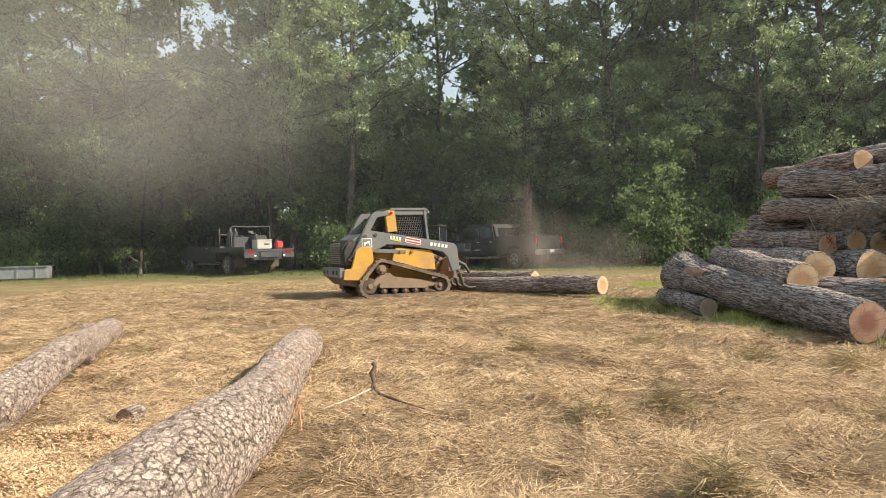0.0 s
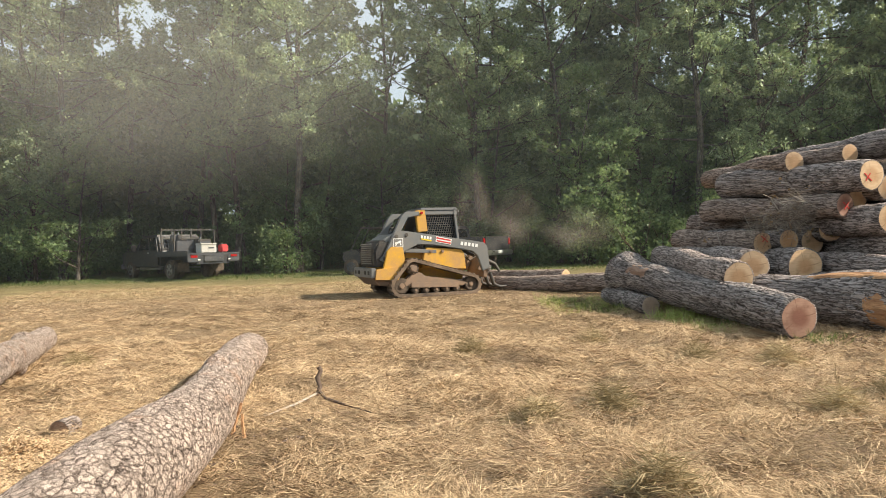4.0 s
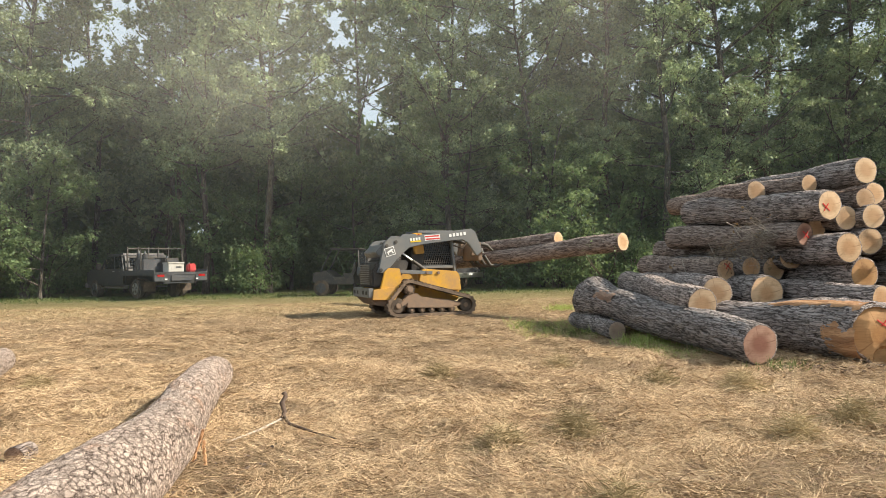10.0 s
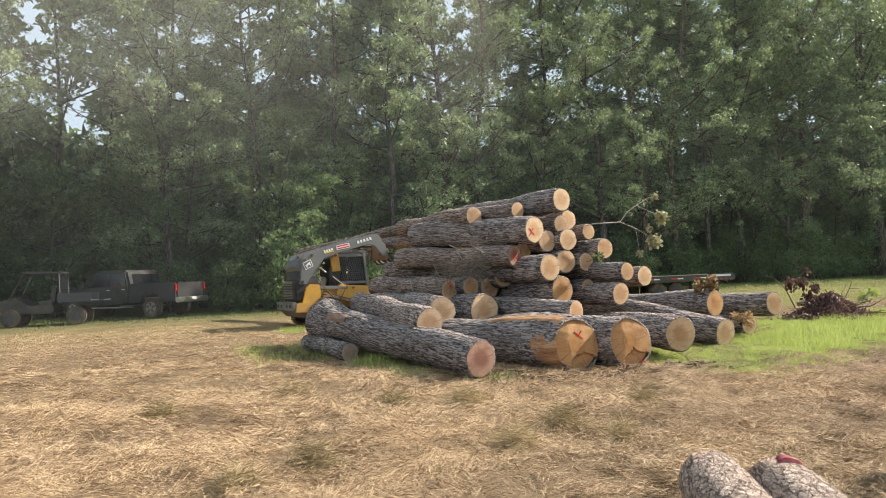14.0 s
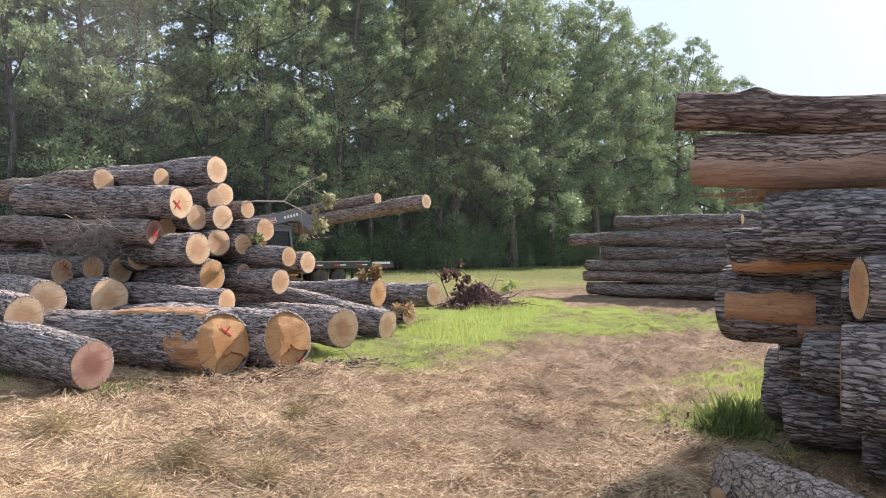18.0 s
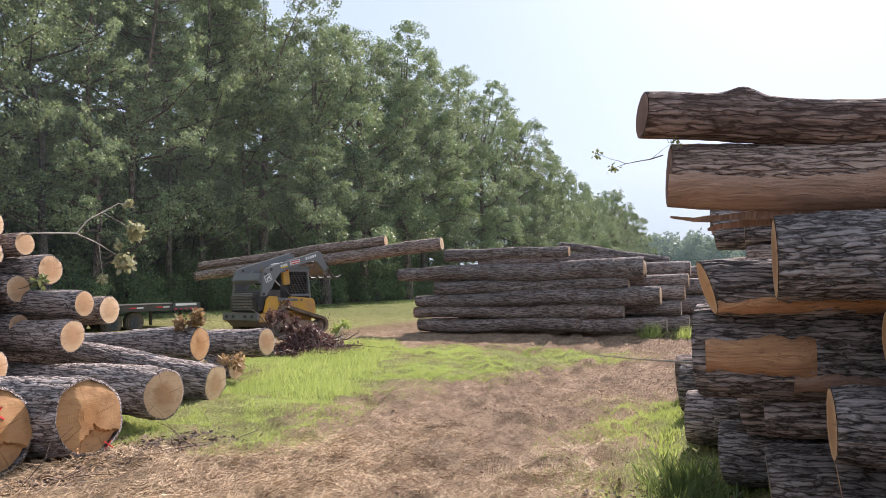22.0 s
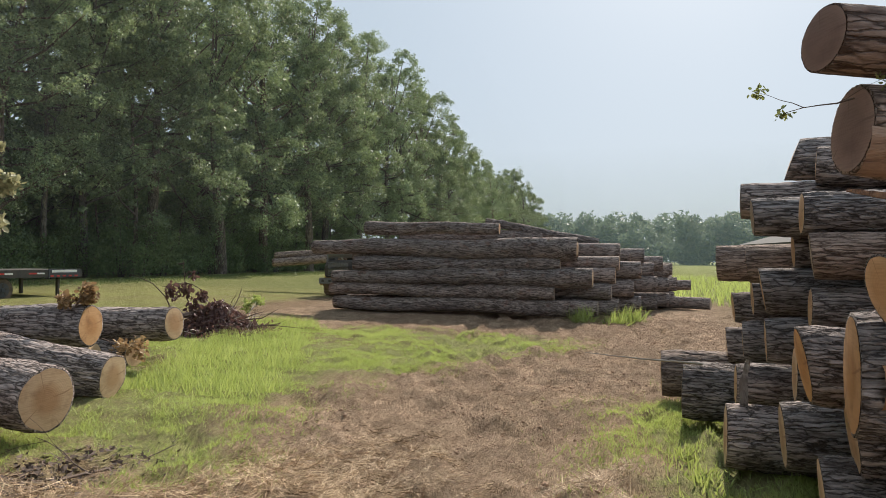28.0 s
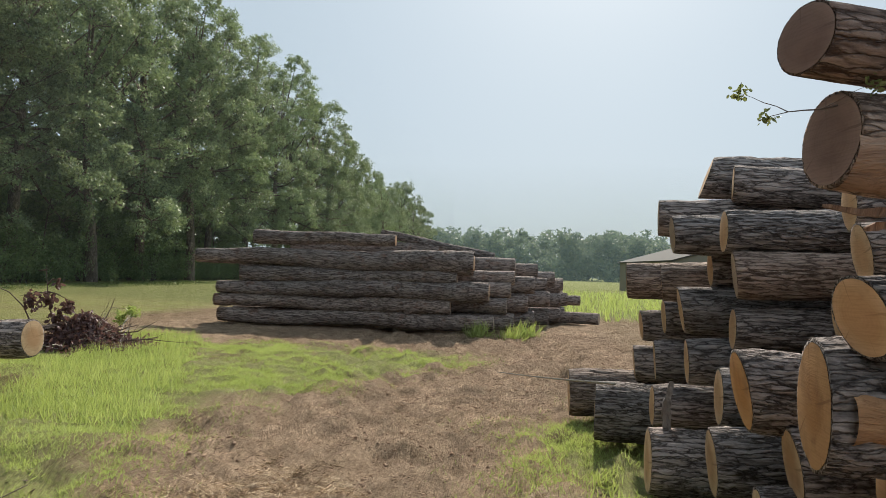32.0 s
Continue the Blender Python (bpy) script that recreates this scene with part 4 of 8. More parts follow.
def cap_mesh(ring, z, out, mat, bulge=0.004, sx=0.0, sy=0.0, torn=0.0, seed=0):
    """A sawn face: rings of points inside the bark's edge; sx, sy slant it; torn breaks it into steps where the wood split."""
    c = Vector((sum(p[0] for p in ring) / len(ring), sum(p[1] for p in ring) / len(ring), 0))
    R = max(abs(p[0] - c.x) for p in ring)
    v, f, k = [], [], len(ring)
    rings = (1.004, 0.9, 0.78, 0.64, 0.5, 0.36, 0.2) if torn else (1.004, 0.72, 0.4)

    def depth(x, y):
        if not torn:
            return 0.0
        a = (x - c.x) / R + 0.12 * noise.noise((x * 5, y * 5, seed))
        b = -(y - c.y) / R + 0.15 * noise.noise((x * 5, y * 5, seed + 5))
        d = torn * (2.4 * max(0.0, -0.35 - a) + 1.6 * max(0.0, b - 0.55))
        d += torn * (0.9 if b < -0.3 - 0.5 * abs(a - 0.25) and a > -0.35 else 0.0)
        return -out * (d + 0.1 * torn * noise.noise((x * 7, y * 7, seed + 2)))

    for s in rings:
        for p in ring:
            x, y = c.x + (p[0] - c.x) * s, c.y + (p[1] - c.y) * s
            v.append((x, y, z + out * (bulge * (1.3 - s) * 2 + 0.001) + sx * x + sy * y + depth(x, y)))
    v.append((c.x, c.y, z + out * bulge * 2.4 + sx * c.x + sy * c.y + depth(c.x, c.y)))
    last = len(rings) - 1
    for b in range(last):
        for i in range(k):
            j = (i + 1) % k
            f.append((b * k + i, b * k + j, (b + 1) * k + j, (b + 1) * k + i))
    for i in range(k):
        f.append((last * k + i, last * k + (i + 1) % k, (last + 1) * k))
    me = bpy.data.meshes.new("cut_face")
    me.from_pydata(v, [], f)
    me.materials.append(mat)
    for p in me.polygons:
        p.use_smooth = not torn
    me.validate()
    me.update()
    return me


def axis_pose(p, q):
    """A pose at p whose z points to q, with x kept level."""
    d = (Vector(q) - Vector(p)).normalized()
    x = d.cross(Vector((0, 0, 1))).normalized()
    return Matrix.Translation(p) @ Matrix((x, d.cross(x), d)).transposed().to_4x4()


LOGS = {}
SHAPE = {}


def log_line(seed, length, crook, u):
    """How far a crooked log's centre lies off its line."""
    w = math.sin(math.pi * u) * crook * length * 0.3
    return w * math.sin(seed + 2.3 * u * 3), w * math.cos(seed * 1.7 + 2.9 * u * 3)



def log(p, q, r, r2, bark="bark_grey", end="end_fresh", label="", group="", seed=0, cross=None, detail=1, knots=0, slant=(0, 0), crook=0.03, name="log", flare=0.0, torn=0.0, dome=0.0, knob=None):
    """A felled log from its near cut end p to its far end q. cross: colour and place (x, up, size) of a painted cross."""
    p, q = Vector(p), Vector(q)
    seed = seed or (len(LOGS) * 13 + 5)
    L = (q - p).length
    root = thing(name, axis_pose(p, q), label or "felled log with furrowed grey bark lying in the pile", "log", group)
    seg, step, grow, fine = {0: (30, 0.1, 2.6, 99), 1: (64, 0.06, 1.3, 2.5), 2: (108, 0.04, 1.15, 1.6), 3: (144, 0.026, 1.0, 1.3), 4: (132, 0.03, 1.0, 99)}[detail]
    me, near, far = log_mesh(seed, L, r, r2, seg, step, bark, knots, crook, slant, flare, dome, knob, grow, fine)
    part_mesh("bark", me, root)
    face = part_mesh("cut_face", cap_mesh(near, 0.0, -1, M[end], 0.004, *slant, torn, seed), root)
    part_mesh("cut_face", cap_mesh(far, L, 1, M[end]), root)
    if cross:
        col, cx, cy, s = cross
        bm = bmesh.new()
        for a in (38, -52):
            bm_box(bm, (s * (1.4 if a > 0 else 1.1), s * 0.12, 0.005), pose(cx, -cy, slant[0] * cx - slant[1] * cy - 0.0125, math.degrees(slant[1]), -math.degrees(slant[0]), a))
        part("paint_mark", bm, M[col], face, "sprayed cross")
    LOGS[len(LOGS)] = root
    SHAPE[root.name] = (seed, L, crook, r, r2, flare)
    return root


def patch(root, r, z0, z1, a0, a1, mat, name="bare_strip", label="", seed=1, proud=1.085):
    """A strip where the bark is gone: a ragged curved piece that sinks into the bark at its rim, by angle (0: the side, -90: the top) and length."""
    na, nz = 14, 44
    seed_l, L, crook, ra, rb, flare = SHAPE[root.name]
    v, f = [], []
    for i in range(nz + 1):
        u = i / nz
        z = z0 + (z1 - z0) * u
        cx, cy = log_line(seed_l, L, crook, z / L)
        r = (ra + (rb - ra) * z / L) * (1 + flare * max(0.0, (z / L - 0.8) / 0.2) ** 2)
        e0 = a0 + 16 * noise.fractal((z * 4, seed, 0), 1.0, 2.0, 3)
        e1 = a1 + 16 * noise.fractal((z * 4, seed, 7), 1.0, 2.0, 3)
        for k in range(na + 1):
            w = k / na
            a = radians(e0 + (e1 - e0) * w)
            rim = 1 - (2 * abs(w - 0.5)) ** 4
            rim = min(rim, 1.0) * min(1.0, (1 - u) * 6 + 0.1 * noise.noise((a * 6, seed, 1)))
            q = r * (0.98 + (proud - 0.98) * max(0.0, rim) + 0.02 * noise.noise((z * 2.5, a * 5, seed)))
            v.append((cx + q * math.cos(a), cy + q * math.sin(a), z))
    for i in range(nz):
        for k in range(na):
            b = i * (na + 1) + k
            f.append((b, b + 1, b + na + 2, b + na + 1))
    return part_mesh(name, mesh_from(name, v, f, M[mat], True), root, label)



PILE = "heap of sawn logs"


def build_pile():
    g = dict(group=PILE)
    grey = "grey-barked felled log lying in the heap"
    # bottom row, ends towards the yard
    mossy = log((4.36, 8.74, 0.29), (3.45, 13.75, 0.66), 0.275, 0.31, "bark_grey", "end_red", "long grey log with a red heart and flared root end", detail=2, flare=0.55, **g)
    patch(mossy, 0.33, 3.7, 4.5, -165, -125, "bare_brown", label="worn brown wood", seed=31, proud=1.07)
    log((3.38, 11.87, 0.2), (3.1, 13.9, 0.26), 0.165, 0.15, "bark_grey", "end_grey", "short thin log beside the long mossy one", **g)
    crossed = log((5.75, 8.45, 0.40), (4.2, 13.2, 0.42), 0.40, 0.30, "bark_grey", "end_orange", "thick butt log with a rough orange end and a red cross", cross=("red_paint", 0.05, 0.14, 0.13), detail=2, slant=(-0.25, -0.1), torn=0.05, **g)
    patch(crossed, 0.4, 0.02, 0.55, -228, -165, "bare_wood", label="bare orange wood", seed=33, proud=1.03)
    patch(crossed, 0.4, 0.1, 1.7, -120, -80, "bare_wood", label="bare orange wood", seed=34, proud=1.03)
    log((6.55, 8.25, 0.40), (5.5, 13.0, 0.40), 0.385, 0.30, "bark_grey", "end_orange", "thick butt log with a torn orange end", cross=("red_paint", 0.17, -0.29, 0.09), detail=2, slant=(-0.2, -0.08), torn=0.05, **g)
    log((7.79, 8.6, 0.40), (8.3, 14.5, 0.5), 0.285, 0.24, "bark_grey", "end_fresh", "straight log with furrowed bark and a clean yellow end", detail=2, **g)
    log((9.62, 9.5, 0.25), (9.0, 14.3, 0.86), 0.27, 0.25, "bark_dark", "end_brown", "dark log sloping down out of the heap", detail=2, **g)
    log((10.4, 10.5, 0.72), (9.7, 15.0, 0.62), 0.27, 0.25, "bark_dark", "end_orange", "log with a hollow brown end and dead leaves on it", **g)
    log((11.6, 10.15, 0.66), (11.6, 13.6, 0.5), 0.235, 0.22, "bark_dark", "end_fresh", "short log end at the edge of the heap", **g)
    log((10.9, 10.9, 0.22), (10.2, 14.6, 0.24), 0.22, 0.22, "bark_dark", "end_brown", grey, **g)
    log((11.6, 10.8, 0.22), (11.5, 14.0, 0.24), 0.22, 0.22, "bark_dark", "end_brown", grey, **g)
    # second row
    log((4.29, 10.4, 0.72), (4.05, 13.4, 0.98), 0.248, 0.24, "bark_grey", "end_brown", grey, **g)
    log((4.77, 11.0, 0.86), (4.7, 14.2, 0.95), 0.27, 0.24, "bark_grey", "end_brown", grey, **g)
    log((5.69, 11.2, 0.82), (5.2, 15.4, 0.8), 0.31, 0.28, "bark_grey", "end_fresh", grey, **g)
    log((6.75, 9.9, 0.78), (5.4, 14.3, 0.86), 0.19, 0.2, "bark_grey", "end_fresh", grey, **g)
    log((7.08, 10.8, 1.11), (6.3, 15.2, 1.1), 0.27, 0.25, "bark_grey", "end_orange", grey, **g)
    log((7.93, 11.2, 1.14), (7.5, 15.4, 1.1), 0.165, 0.17, "bark_grey", "end_brown", grey, **g)
    log((8.07, 10.4, 1.02), (7.5, 14.8, 1.0), 0.212, 0.2, "bark_grey", "end_fresh", grey, **g)
    log((7.45, 11.5, 0.75), (7.3, 15.4, 0.75), 0.17, 0.2, "bark_grey", "end_brown", grey, **g)
    log((8.55, 11.0, 0.98), (8.3, 15.0, 0.9), 0.17, 0.2, "bark_grey", "end_pale", grey, **g)
    # third row
    log((5.37, 12.0, 1.2), (4.7, 14.3, 1.3), 0.203, 0.22, "bark_fine", "end_brown", "log with a red cross on its sawn end", cross=("red_paint", 0.03, 0.08, 0.12), **g)
    log((5.73, 11.8, 1.25), (5.3, 15.2, 1.3), 0.183, 0.2, "bark_grey", "end_fresh", grey, **g)
    log((6.32, 12.2, 1.2), (5.9, 15.8, 1.2), 0.22, 0.22, "bark_grey", "end_brown", grey, **g)
    log((6.55, 12.0, 1.42), (6.2, 15.8, 1.5), 0.235, 0.22, "bark_grey", "end_brown", "log with blue paint on its dark end", cross=("blue_paint", -0.02, 0.0, 0.15), **g)
    log((6.35, 12.8, 1.56), (5.3, 15.2, 1.62), 0.21, 0.22, "bark_fine", "end_brown", grey, **g)
    log((6.78, 10.7, 1.54), (6.1, 15.2, 1.6), 0.245, 0.24, "bark_grey", "end_fresh", grey, **g)
    log((7.45, 11.2, 1.65), (6.9, 15.6, 1.65), 0.24, 0.23, "bark_grey", "end_fresh", grey, **g)
    log((7.91, 11.2, 1.62), (7.4, 15.6, 1.5), 0.188, 0.2, "bark_grey", "end_pale", grey, **g)
    log((8.24, 10.4, 1.42), (7.7, 14.8, 1.4), 0.172, 0.2, "bark_grey", "end_fresh", grey, **g)
    log((8.8, 10.6, 1.31), (8.1, 14.9, 1.25), 0.2, 0.2, "bark_fine", "end_brown", grey, **g)
    # fourth row
    log((6.41, 11.3, 1.79), (5.25, 14.2, 1.86), 0.2, 0.23, "bark_fine", "end_red", "log with dry twigs hanging over it and a red cross", cross=("red_paint", 0.02, -0.01, 0.13), **g)
    log((6.78, 11.6, 1.89), (6.0, 15.4, 1.95), 0.185, 0.2, "bark_grey", "end_pale", grey, **g)
    log((7.12, 11.3, 2.05), (6.5, 15.4, 2.1), 0.216, 0.21, "bark_grey", "end_brown", grey, **g)
    log((7.52, 11.2, 2.06), (7.0, 15.4, 2.05), 0.218, 0.21, "bark_grey", "end_pale", grey, **g)
    log((8.07, 11.3, 2.22), (7.6, 15.4, 2.0), 0.157, 0.19, "bark_fine", "end_pale", grey, **g)
    log((8.22, 11.0, 1.87), (7.7, 15.2, 1.85), 0.2, 0.2, "bark_grey", "end_fresh", grey, **g)
    # top
    log((6.67, 11.0, 2.24), (5.6, 14.1, 2.36), 0.265, 0.285, "bark_grey", "end_pale", "big furrowed log on top with a red cross on its end", cross=("red_paint", -0.08, -0.03, 0.14), detail=2, **g)
    log((7.46, 11.3, 2.36), (6.9, 15.2, 2.4), 0.187, 0.2, "bark_fine", "end_brown", grey, **g)
    log((7.82, 11.6, 2.48), (7.2, 15.4, 2.4), 0.204, 0.2, "bark_grey", "end_pale", grey, **g)
    log((6.69, 11.6, 2.66), (6.0, 15.4, 2.62), 0.163, 0.2, "bark_fine", "end_brown", grey, **g)
    log((7.42, 11.2, 2.83), (6.6, 15.0, 2.72), 0.24, 0.25, "bark_grey", "end_pale", "topmost log of the heap with a clean pale end", **g)
    log((6.1, 12.3, 2.62), (5.7, 15.3, 2.6), 0.2, 0.2, "bark_fine", "end_brown", grey, **g)


build_pile()

STACK = "tall stack of logs beside the track"


STRIP_LINE = [(8.85, 3.0, 0.86), (8.84, 3.04, 0.68), (8.85, 3.03, 0.5), (8.86, 3.0, 0.32)]
M["bark_weathered"] = stripped_material("weathered_bark_strip", (0.10, 0.08, 0.07), (0.28, 0.24, 0.215), (0.45, 0.40, 0.37))


def build_stack():
    g = dict(group=STACK)
    dark = "dark-barked log lying across the tall stack"

    def lay(x, y, z, r, turn=0.0, L=4.9, dz=0.0, **k):
        a = radians(turn)
        lean = random.Random(int(x * 100 + z * 37))
        k.setdefault("slant", (lean.uniform(-0.22, -0.02), lean.uniform(-0.02, 0.2)))
        return log((x, y, z), (x + math.sin(a) * L, y - math.cos(a) * L, z + dz), r, r * k.pop("taper", 0.95), **{**dict(bark="bark_dark", end="end_brown", label=dark, group=STACK), **k})

    # upper logs, nearest flank
    lay(6.13, 3.11, 2.53, 0.14, 9, 2.8, -0.30, bark="bark_red", end="end_dark", label="stripped reddish log with a knob on top of the stack", detail=3, knob=(0.55, -1.5, 0.32), taper=0.74, slant=(0.25, 0.0))
    upper = lay(6.22, 2.98, 2.17, 0.195, 6, 5.2, -0.42, bark="bark_fine", end="end_dark", label="thick stripped reddish log under the top one", detail=3, taper=1.0, slant=(0.1, 0.0))
    grey_top = lay(6.02, 2.43, 1.645, 0.225, 8, 4.6, 0.05, bark="bark_grey", end="end_pale", label="thick log with deep grey bark across the stack", detail=3)
    torn = lay(6.36, 2.80, 1.49, 0.17, 6, 4.9, -0.03, bark="bark_dark", end="end_pale", label="log with a ragged broken pale end", detail=3, slant=(0.15, 0.3))
    thick = lay(6.63, 2.87, 1.10, 0.285, 5, 5.2, -0.02, bark="bark_dark", end="end_orange", label="thick dark log with a strip of bare orange wood", detail=3)
    patch(thick, 0.285, 0.02, 0.62, -18, 26, "bare_wood", label="bare orange wood", seed=3)
    patch(thick, 0.285, 0.5, 1.2, 22, 60, "bare_brown", label="worn brown wood", seed=4)
    patch(torn, 0.17, 0.05, 1.1, 20, 62, "bare_wood", label="bare orange wood", seed=5)
    patch(upper, 0.195, 0.0, 2.6, 5, 80, "bare_brown", label="worn reddish wood", seed=6)
    patch(grey_top, 0.225, 0.9, 1.5, -40, 5, "bare_brown", label="sawn knot", seed=9)
    lay(5.44, 1.81, 1.28, 0.185, 4, 4.2, 0.0, bark="bark_grey", end="end_fresh", label="log with a clean yellow end near the track", detail=3, slant=(0.38, 0.0))
    lay(5.35, 1.88, 0.80, 0.30, 3, 4.2, 0.0, bark="bark_grey", end="end_orange", label="thick log with a hollow split end", detail=3, slant=(0.12, 0.0))
    lay(5.85, 1.95, 1.22, 0.16, 4, 4.2, 0.0, end="end_brown", detail=3)
    lay(6.0, 2.2, 0.78, 0.20, 5, 4.5, 0.0, end="end_brown", detail=3)
    lay(6.75, 2.5, 0.70, 0.15, 5, 4.5, 0.0, end="end_brown", detail=3)
    lay(6.35, 2.15, 0.42, 0.2, 6, 4.5, 0.0, end="end_brown", detail=3)
    lay(6.85, 2.5, 0.24, 0.24, 8, 4.8, 0.0, bark="bark_grey", end="end_grey", detail=3)
    lay(6.3, 1.9, 0.2, 0.2, 6, 4.4, 0.0, bark="bark_grey", end="end_grey", detail=3)
    lay(5.5, 1.55, 0.32, 0.26, 4, 4.2, 0.0, bark="bark_dark", end="end_brown", label="short butt log with red paint on its rim", detail=3)
    lay(7.5, 2.79, 0.26, 0.24, 4, 4.9, 0.0, bark="bark_grey", end="end_brown", detail=3)
    lay(7.44, 2.65, 0.62, 0.22, 3, 4.9, 0.0, end="end_brown", detail=3)
    lay(7.63, 2.87, 1.0, 0.235, 2, 4.9, 0.0, end="end_orange", label="log with an oval orange end and whitish bark", detail=3)
    lay(8.22, 2.87, 0.43, 0.225, 2, 4.9, 0.0, bark="bark_grey", end="end_brown", detail=2)
    lay(8.86, 3.16, 0.26, 0.25, 2, 5.0, 0.0, bark="bark_grey", end="end_brown", detail=2)
    lay(9.71, 2.98, 0.53, 0.19, 0, 4.9, 0.0, end="end_brown")
    lay(10.66, 3.36, 0.29, 0.285, 1, 5.0, 0.0, bark="bark_grey", end="end_brown", label="short-looking thick log jutting out at the foot of the stack", detail=2)
    lay(11.88, 3.54, 0.27, 0.28, 1, 5.0, 0.0, bark="bark_fine", end="end_brown", detail=2)
    lay(8.7, 2.7, 0.78, 0.22, 2, 4.9, 0.0, end="end_brown")
    lay(9.13, 2.83, 0.98, 0.18, 2, 4.9, 0.0, end="end_brown")
    lay(11.65, 2.83, 0.66, 0.2, 0, 4.9, 0.0, end="end_brown")
    lay(10.6, 2.8, 0.82, 0.2, 0, 4.9, 0.0, end="end_brown")
    lay(11.6, 2.77, 1.1, 0.18, 0, 4.9, 0.0, end="end_brown")
    lay(8.88, 2.56, 1.27, 0.165, 1, 4.9, 0.0, end="end_brown")
    lay(9.55, 2.79, 1.37, 0.195, 0, 4.9, 0.0, end="end_brown")
    lay(10.7, 2.7, 1.25, 0.18, 0, 4.9, 0.0, end="end_brown")
    lay(11.44, 2.96, 1.6, 0.2, -6, 4.9, 0.12, bark="bark_fine", end="end_brown", label="reddish-brown log sticking out of the stack")
    lay(10.3, 2.8, 1.6, 0.185, -4, 4.9, 0.1, bark="bark_fine", end="end_brown", label="reddish-brown log sticking out of the stack")
    lay(8.85, 2.56, 1.67, 0.18, 1, 4.9, 0.0, bark="bark_fine", end="end_grey", label="log with a torn pale strip along its side", detail=2)
    lay(9.65, 2.53, 1.72, 0.155, 2, 4.9, 0.0, end="end_brown")
    lay(9.04, 2.59, 2.0, 0.17, 1, 4.9, 0.0, end="end_brown", detail=2)
    lay(9.5, 2.88, 2.0, 0.165, 0, 4.9, 0.0, end="end_grey")
    lay(9.9, 2.92, 2.17, 0.165, 0, 4.9, 0.0, end="end_grey")
    lay(7.9, 2.2, 1.4, 0.2, 2, 4.6, 0.0, end="end_brown")
    lay(7.2, 2.1, 1.35, 0.2, 2, 4.6, 0.0, end="end_brown")
    lay(7.9, 2.1, 1.8, 0.2, 2, 4.6, 0.0, end="end_brown")
    lay(7.0, 2.1, 1.75, 0.2, 2, 4.6, 0.0, end="end_brown")
    lay(7.4, 2.0, 2.15, 0.2, 2, 4.6, 0.0, end="end_brown")
    lay(8.3, 2.0, 2.15, 0.18, 2, 4.6, 0.0, end="end_brown")
    lay(9.69, 2.34, 2.46, 0.165, -3, 4.9, -0.15, end="end_brown")
    lay(10.24, 2.43, 2.58, 0.2, -8, 4.6, -0.2, end="end_brown", slant=(0, -0.3))


build_stack()


def torn_slab(name, pts, widths, thick, mat, label):
    """A torn strip of wood or bark: a thin bent plank that narrows to ragged points."""
    rng = random.Random(len(label) * 7 + int(pts[0][2] * 100))
    bm = bmesh.new()
    rows = []
    pts = [Vector(p) for p in pts]
    fine, fw = [], []
    for i in range(len(pts) - 1):
        for k in range(5):
            fine.append(pts[i].lerp(pts[i + 1], k / 5))
            fw.append(widths[i] + (widths[i + 1] - widths[i]) * k / 5)
    for i, p in enumerate(fine):
        d = (fine[min(i + 1, len(fine) - 1)] - fine[max(i - 1, 0)]).normalized()
        side = d.cross(Vector((1, 0, 0))).normalized()
        out = side.cross(d)
        w = fw[i] * rng.uniform(0.75, 1.2)
        j = rng.uniform(-0.006, 0.006)
        rows.append([bm.verts.new(p + side * (a * w) + out * (b * thick + j)) for a, b in ((-0.5, -0.5), (0.5, -0.5), (0.5, 0.5), (-0.5, 0.5))])
    for a, b in zip(rows, rows[1:]):
        for k in range(4):
            bm.faces.new((a[k], a[(k + 1) % 4], b[(k + 1) % 4], b[k]))
    bm.faces.new(rows[0][::-1])
    bm.faces.new(rows[-1])
    bmesh.ops.recalc_face_normals(bm, faces=bm.faces[:])
    ob = part(name, bm, M[mat], None)
    return tagged(ob, label, "wood strip", "torn strips on the tall stack")


torn_slab("split_slab", [(6.3, 1.9, 1.9), (6.28, 2.5, 1.91), (6.27, 2.85, 1.9), (6.26, 3.02, 1.93)], [0.05, 0.045, 0.03, 0.008], 0.025, "bare_brown", "pale splintered slab jutting from under the top logs")
torn_slab("split_slab", [(6.42, 1.9, 1.86), (6.4, 2.45, 1.88), (6.38, 2.72, 1.86), (6.37, 2.8, 1.84)], [0.06, 0.05, 0.035, 0.012], 0.025, "bare_brown", "dark splintered slab wedged between the logs")
torn_slab("bark_strip", STRIP_LINE, [0.03, 0.06, 0.07, 0.03], 0.015, "bark_weathered", "grey torn bark strip hanging before the log ends")

LONG = "long stack of tree-length logs"


for _a, _b, _w in (((-1.64, 4.9, 0.03), (-1.56, 4.9, 0.27), 0.06), ((-1.52, 4.8, 0.02), (-1.55, 4.84, 0.2), 0.03)):
    tagged(torn_slab("wood_splinter", [_a, tuple(Vector(_a).lerp(Vector(_b), 0.6)), _b], [_w, _w * 0.8, 0.008], 0.015, "bare_wood", "pale splinter standing in the straw beside the big log"), "pale splinter standing in the straw beside the big log", "splinter", "splinters by the big log")


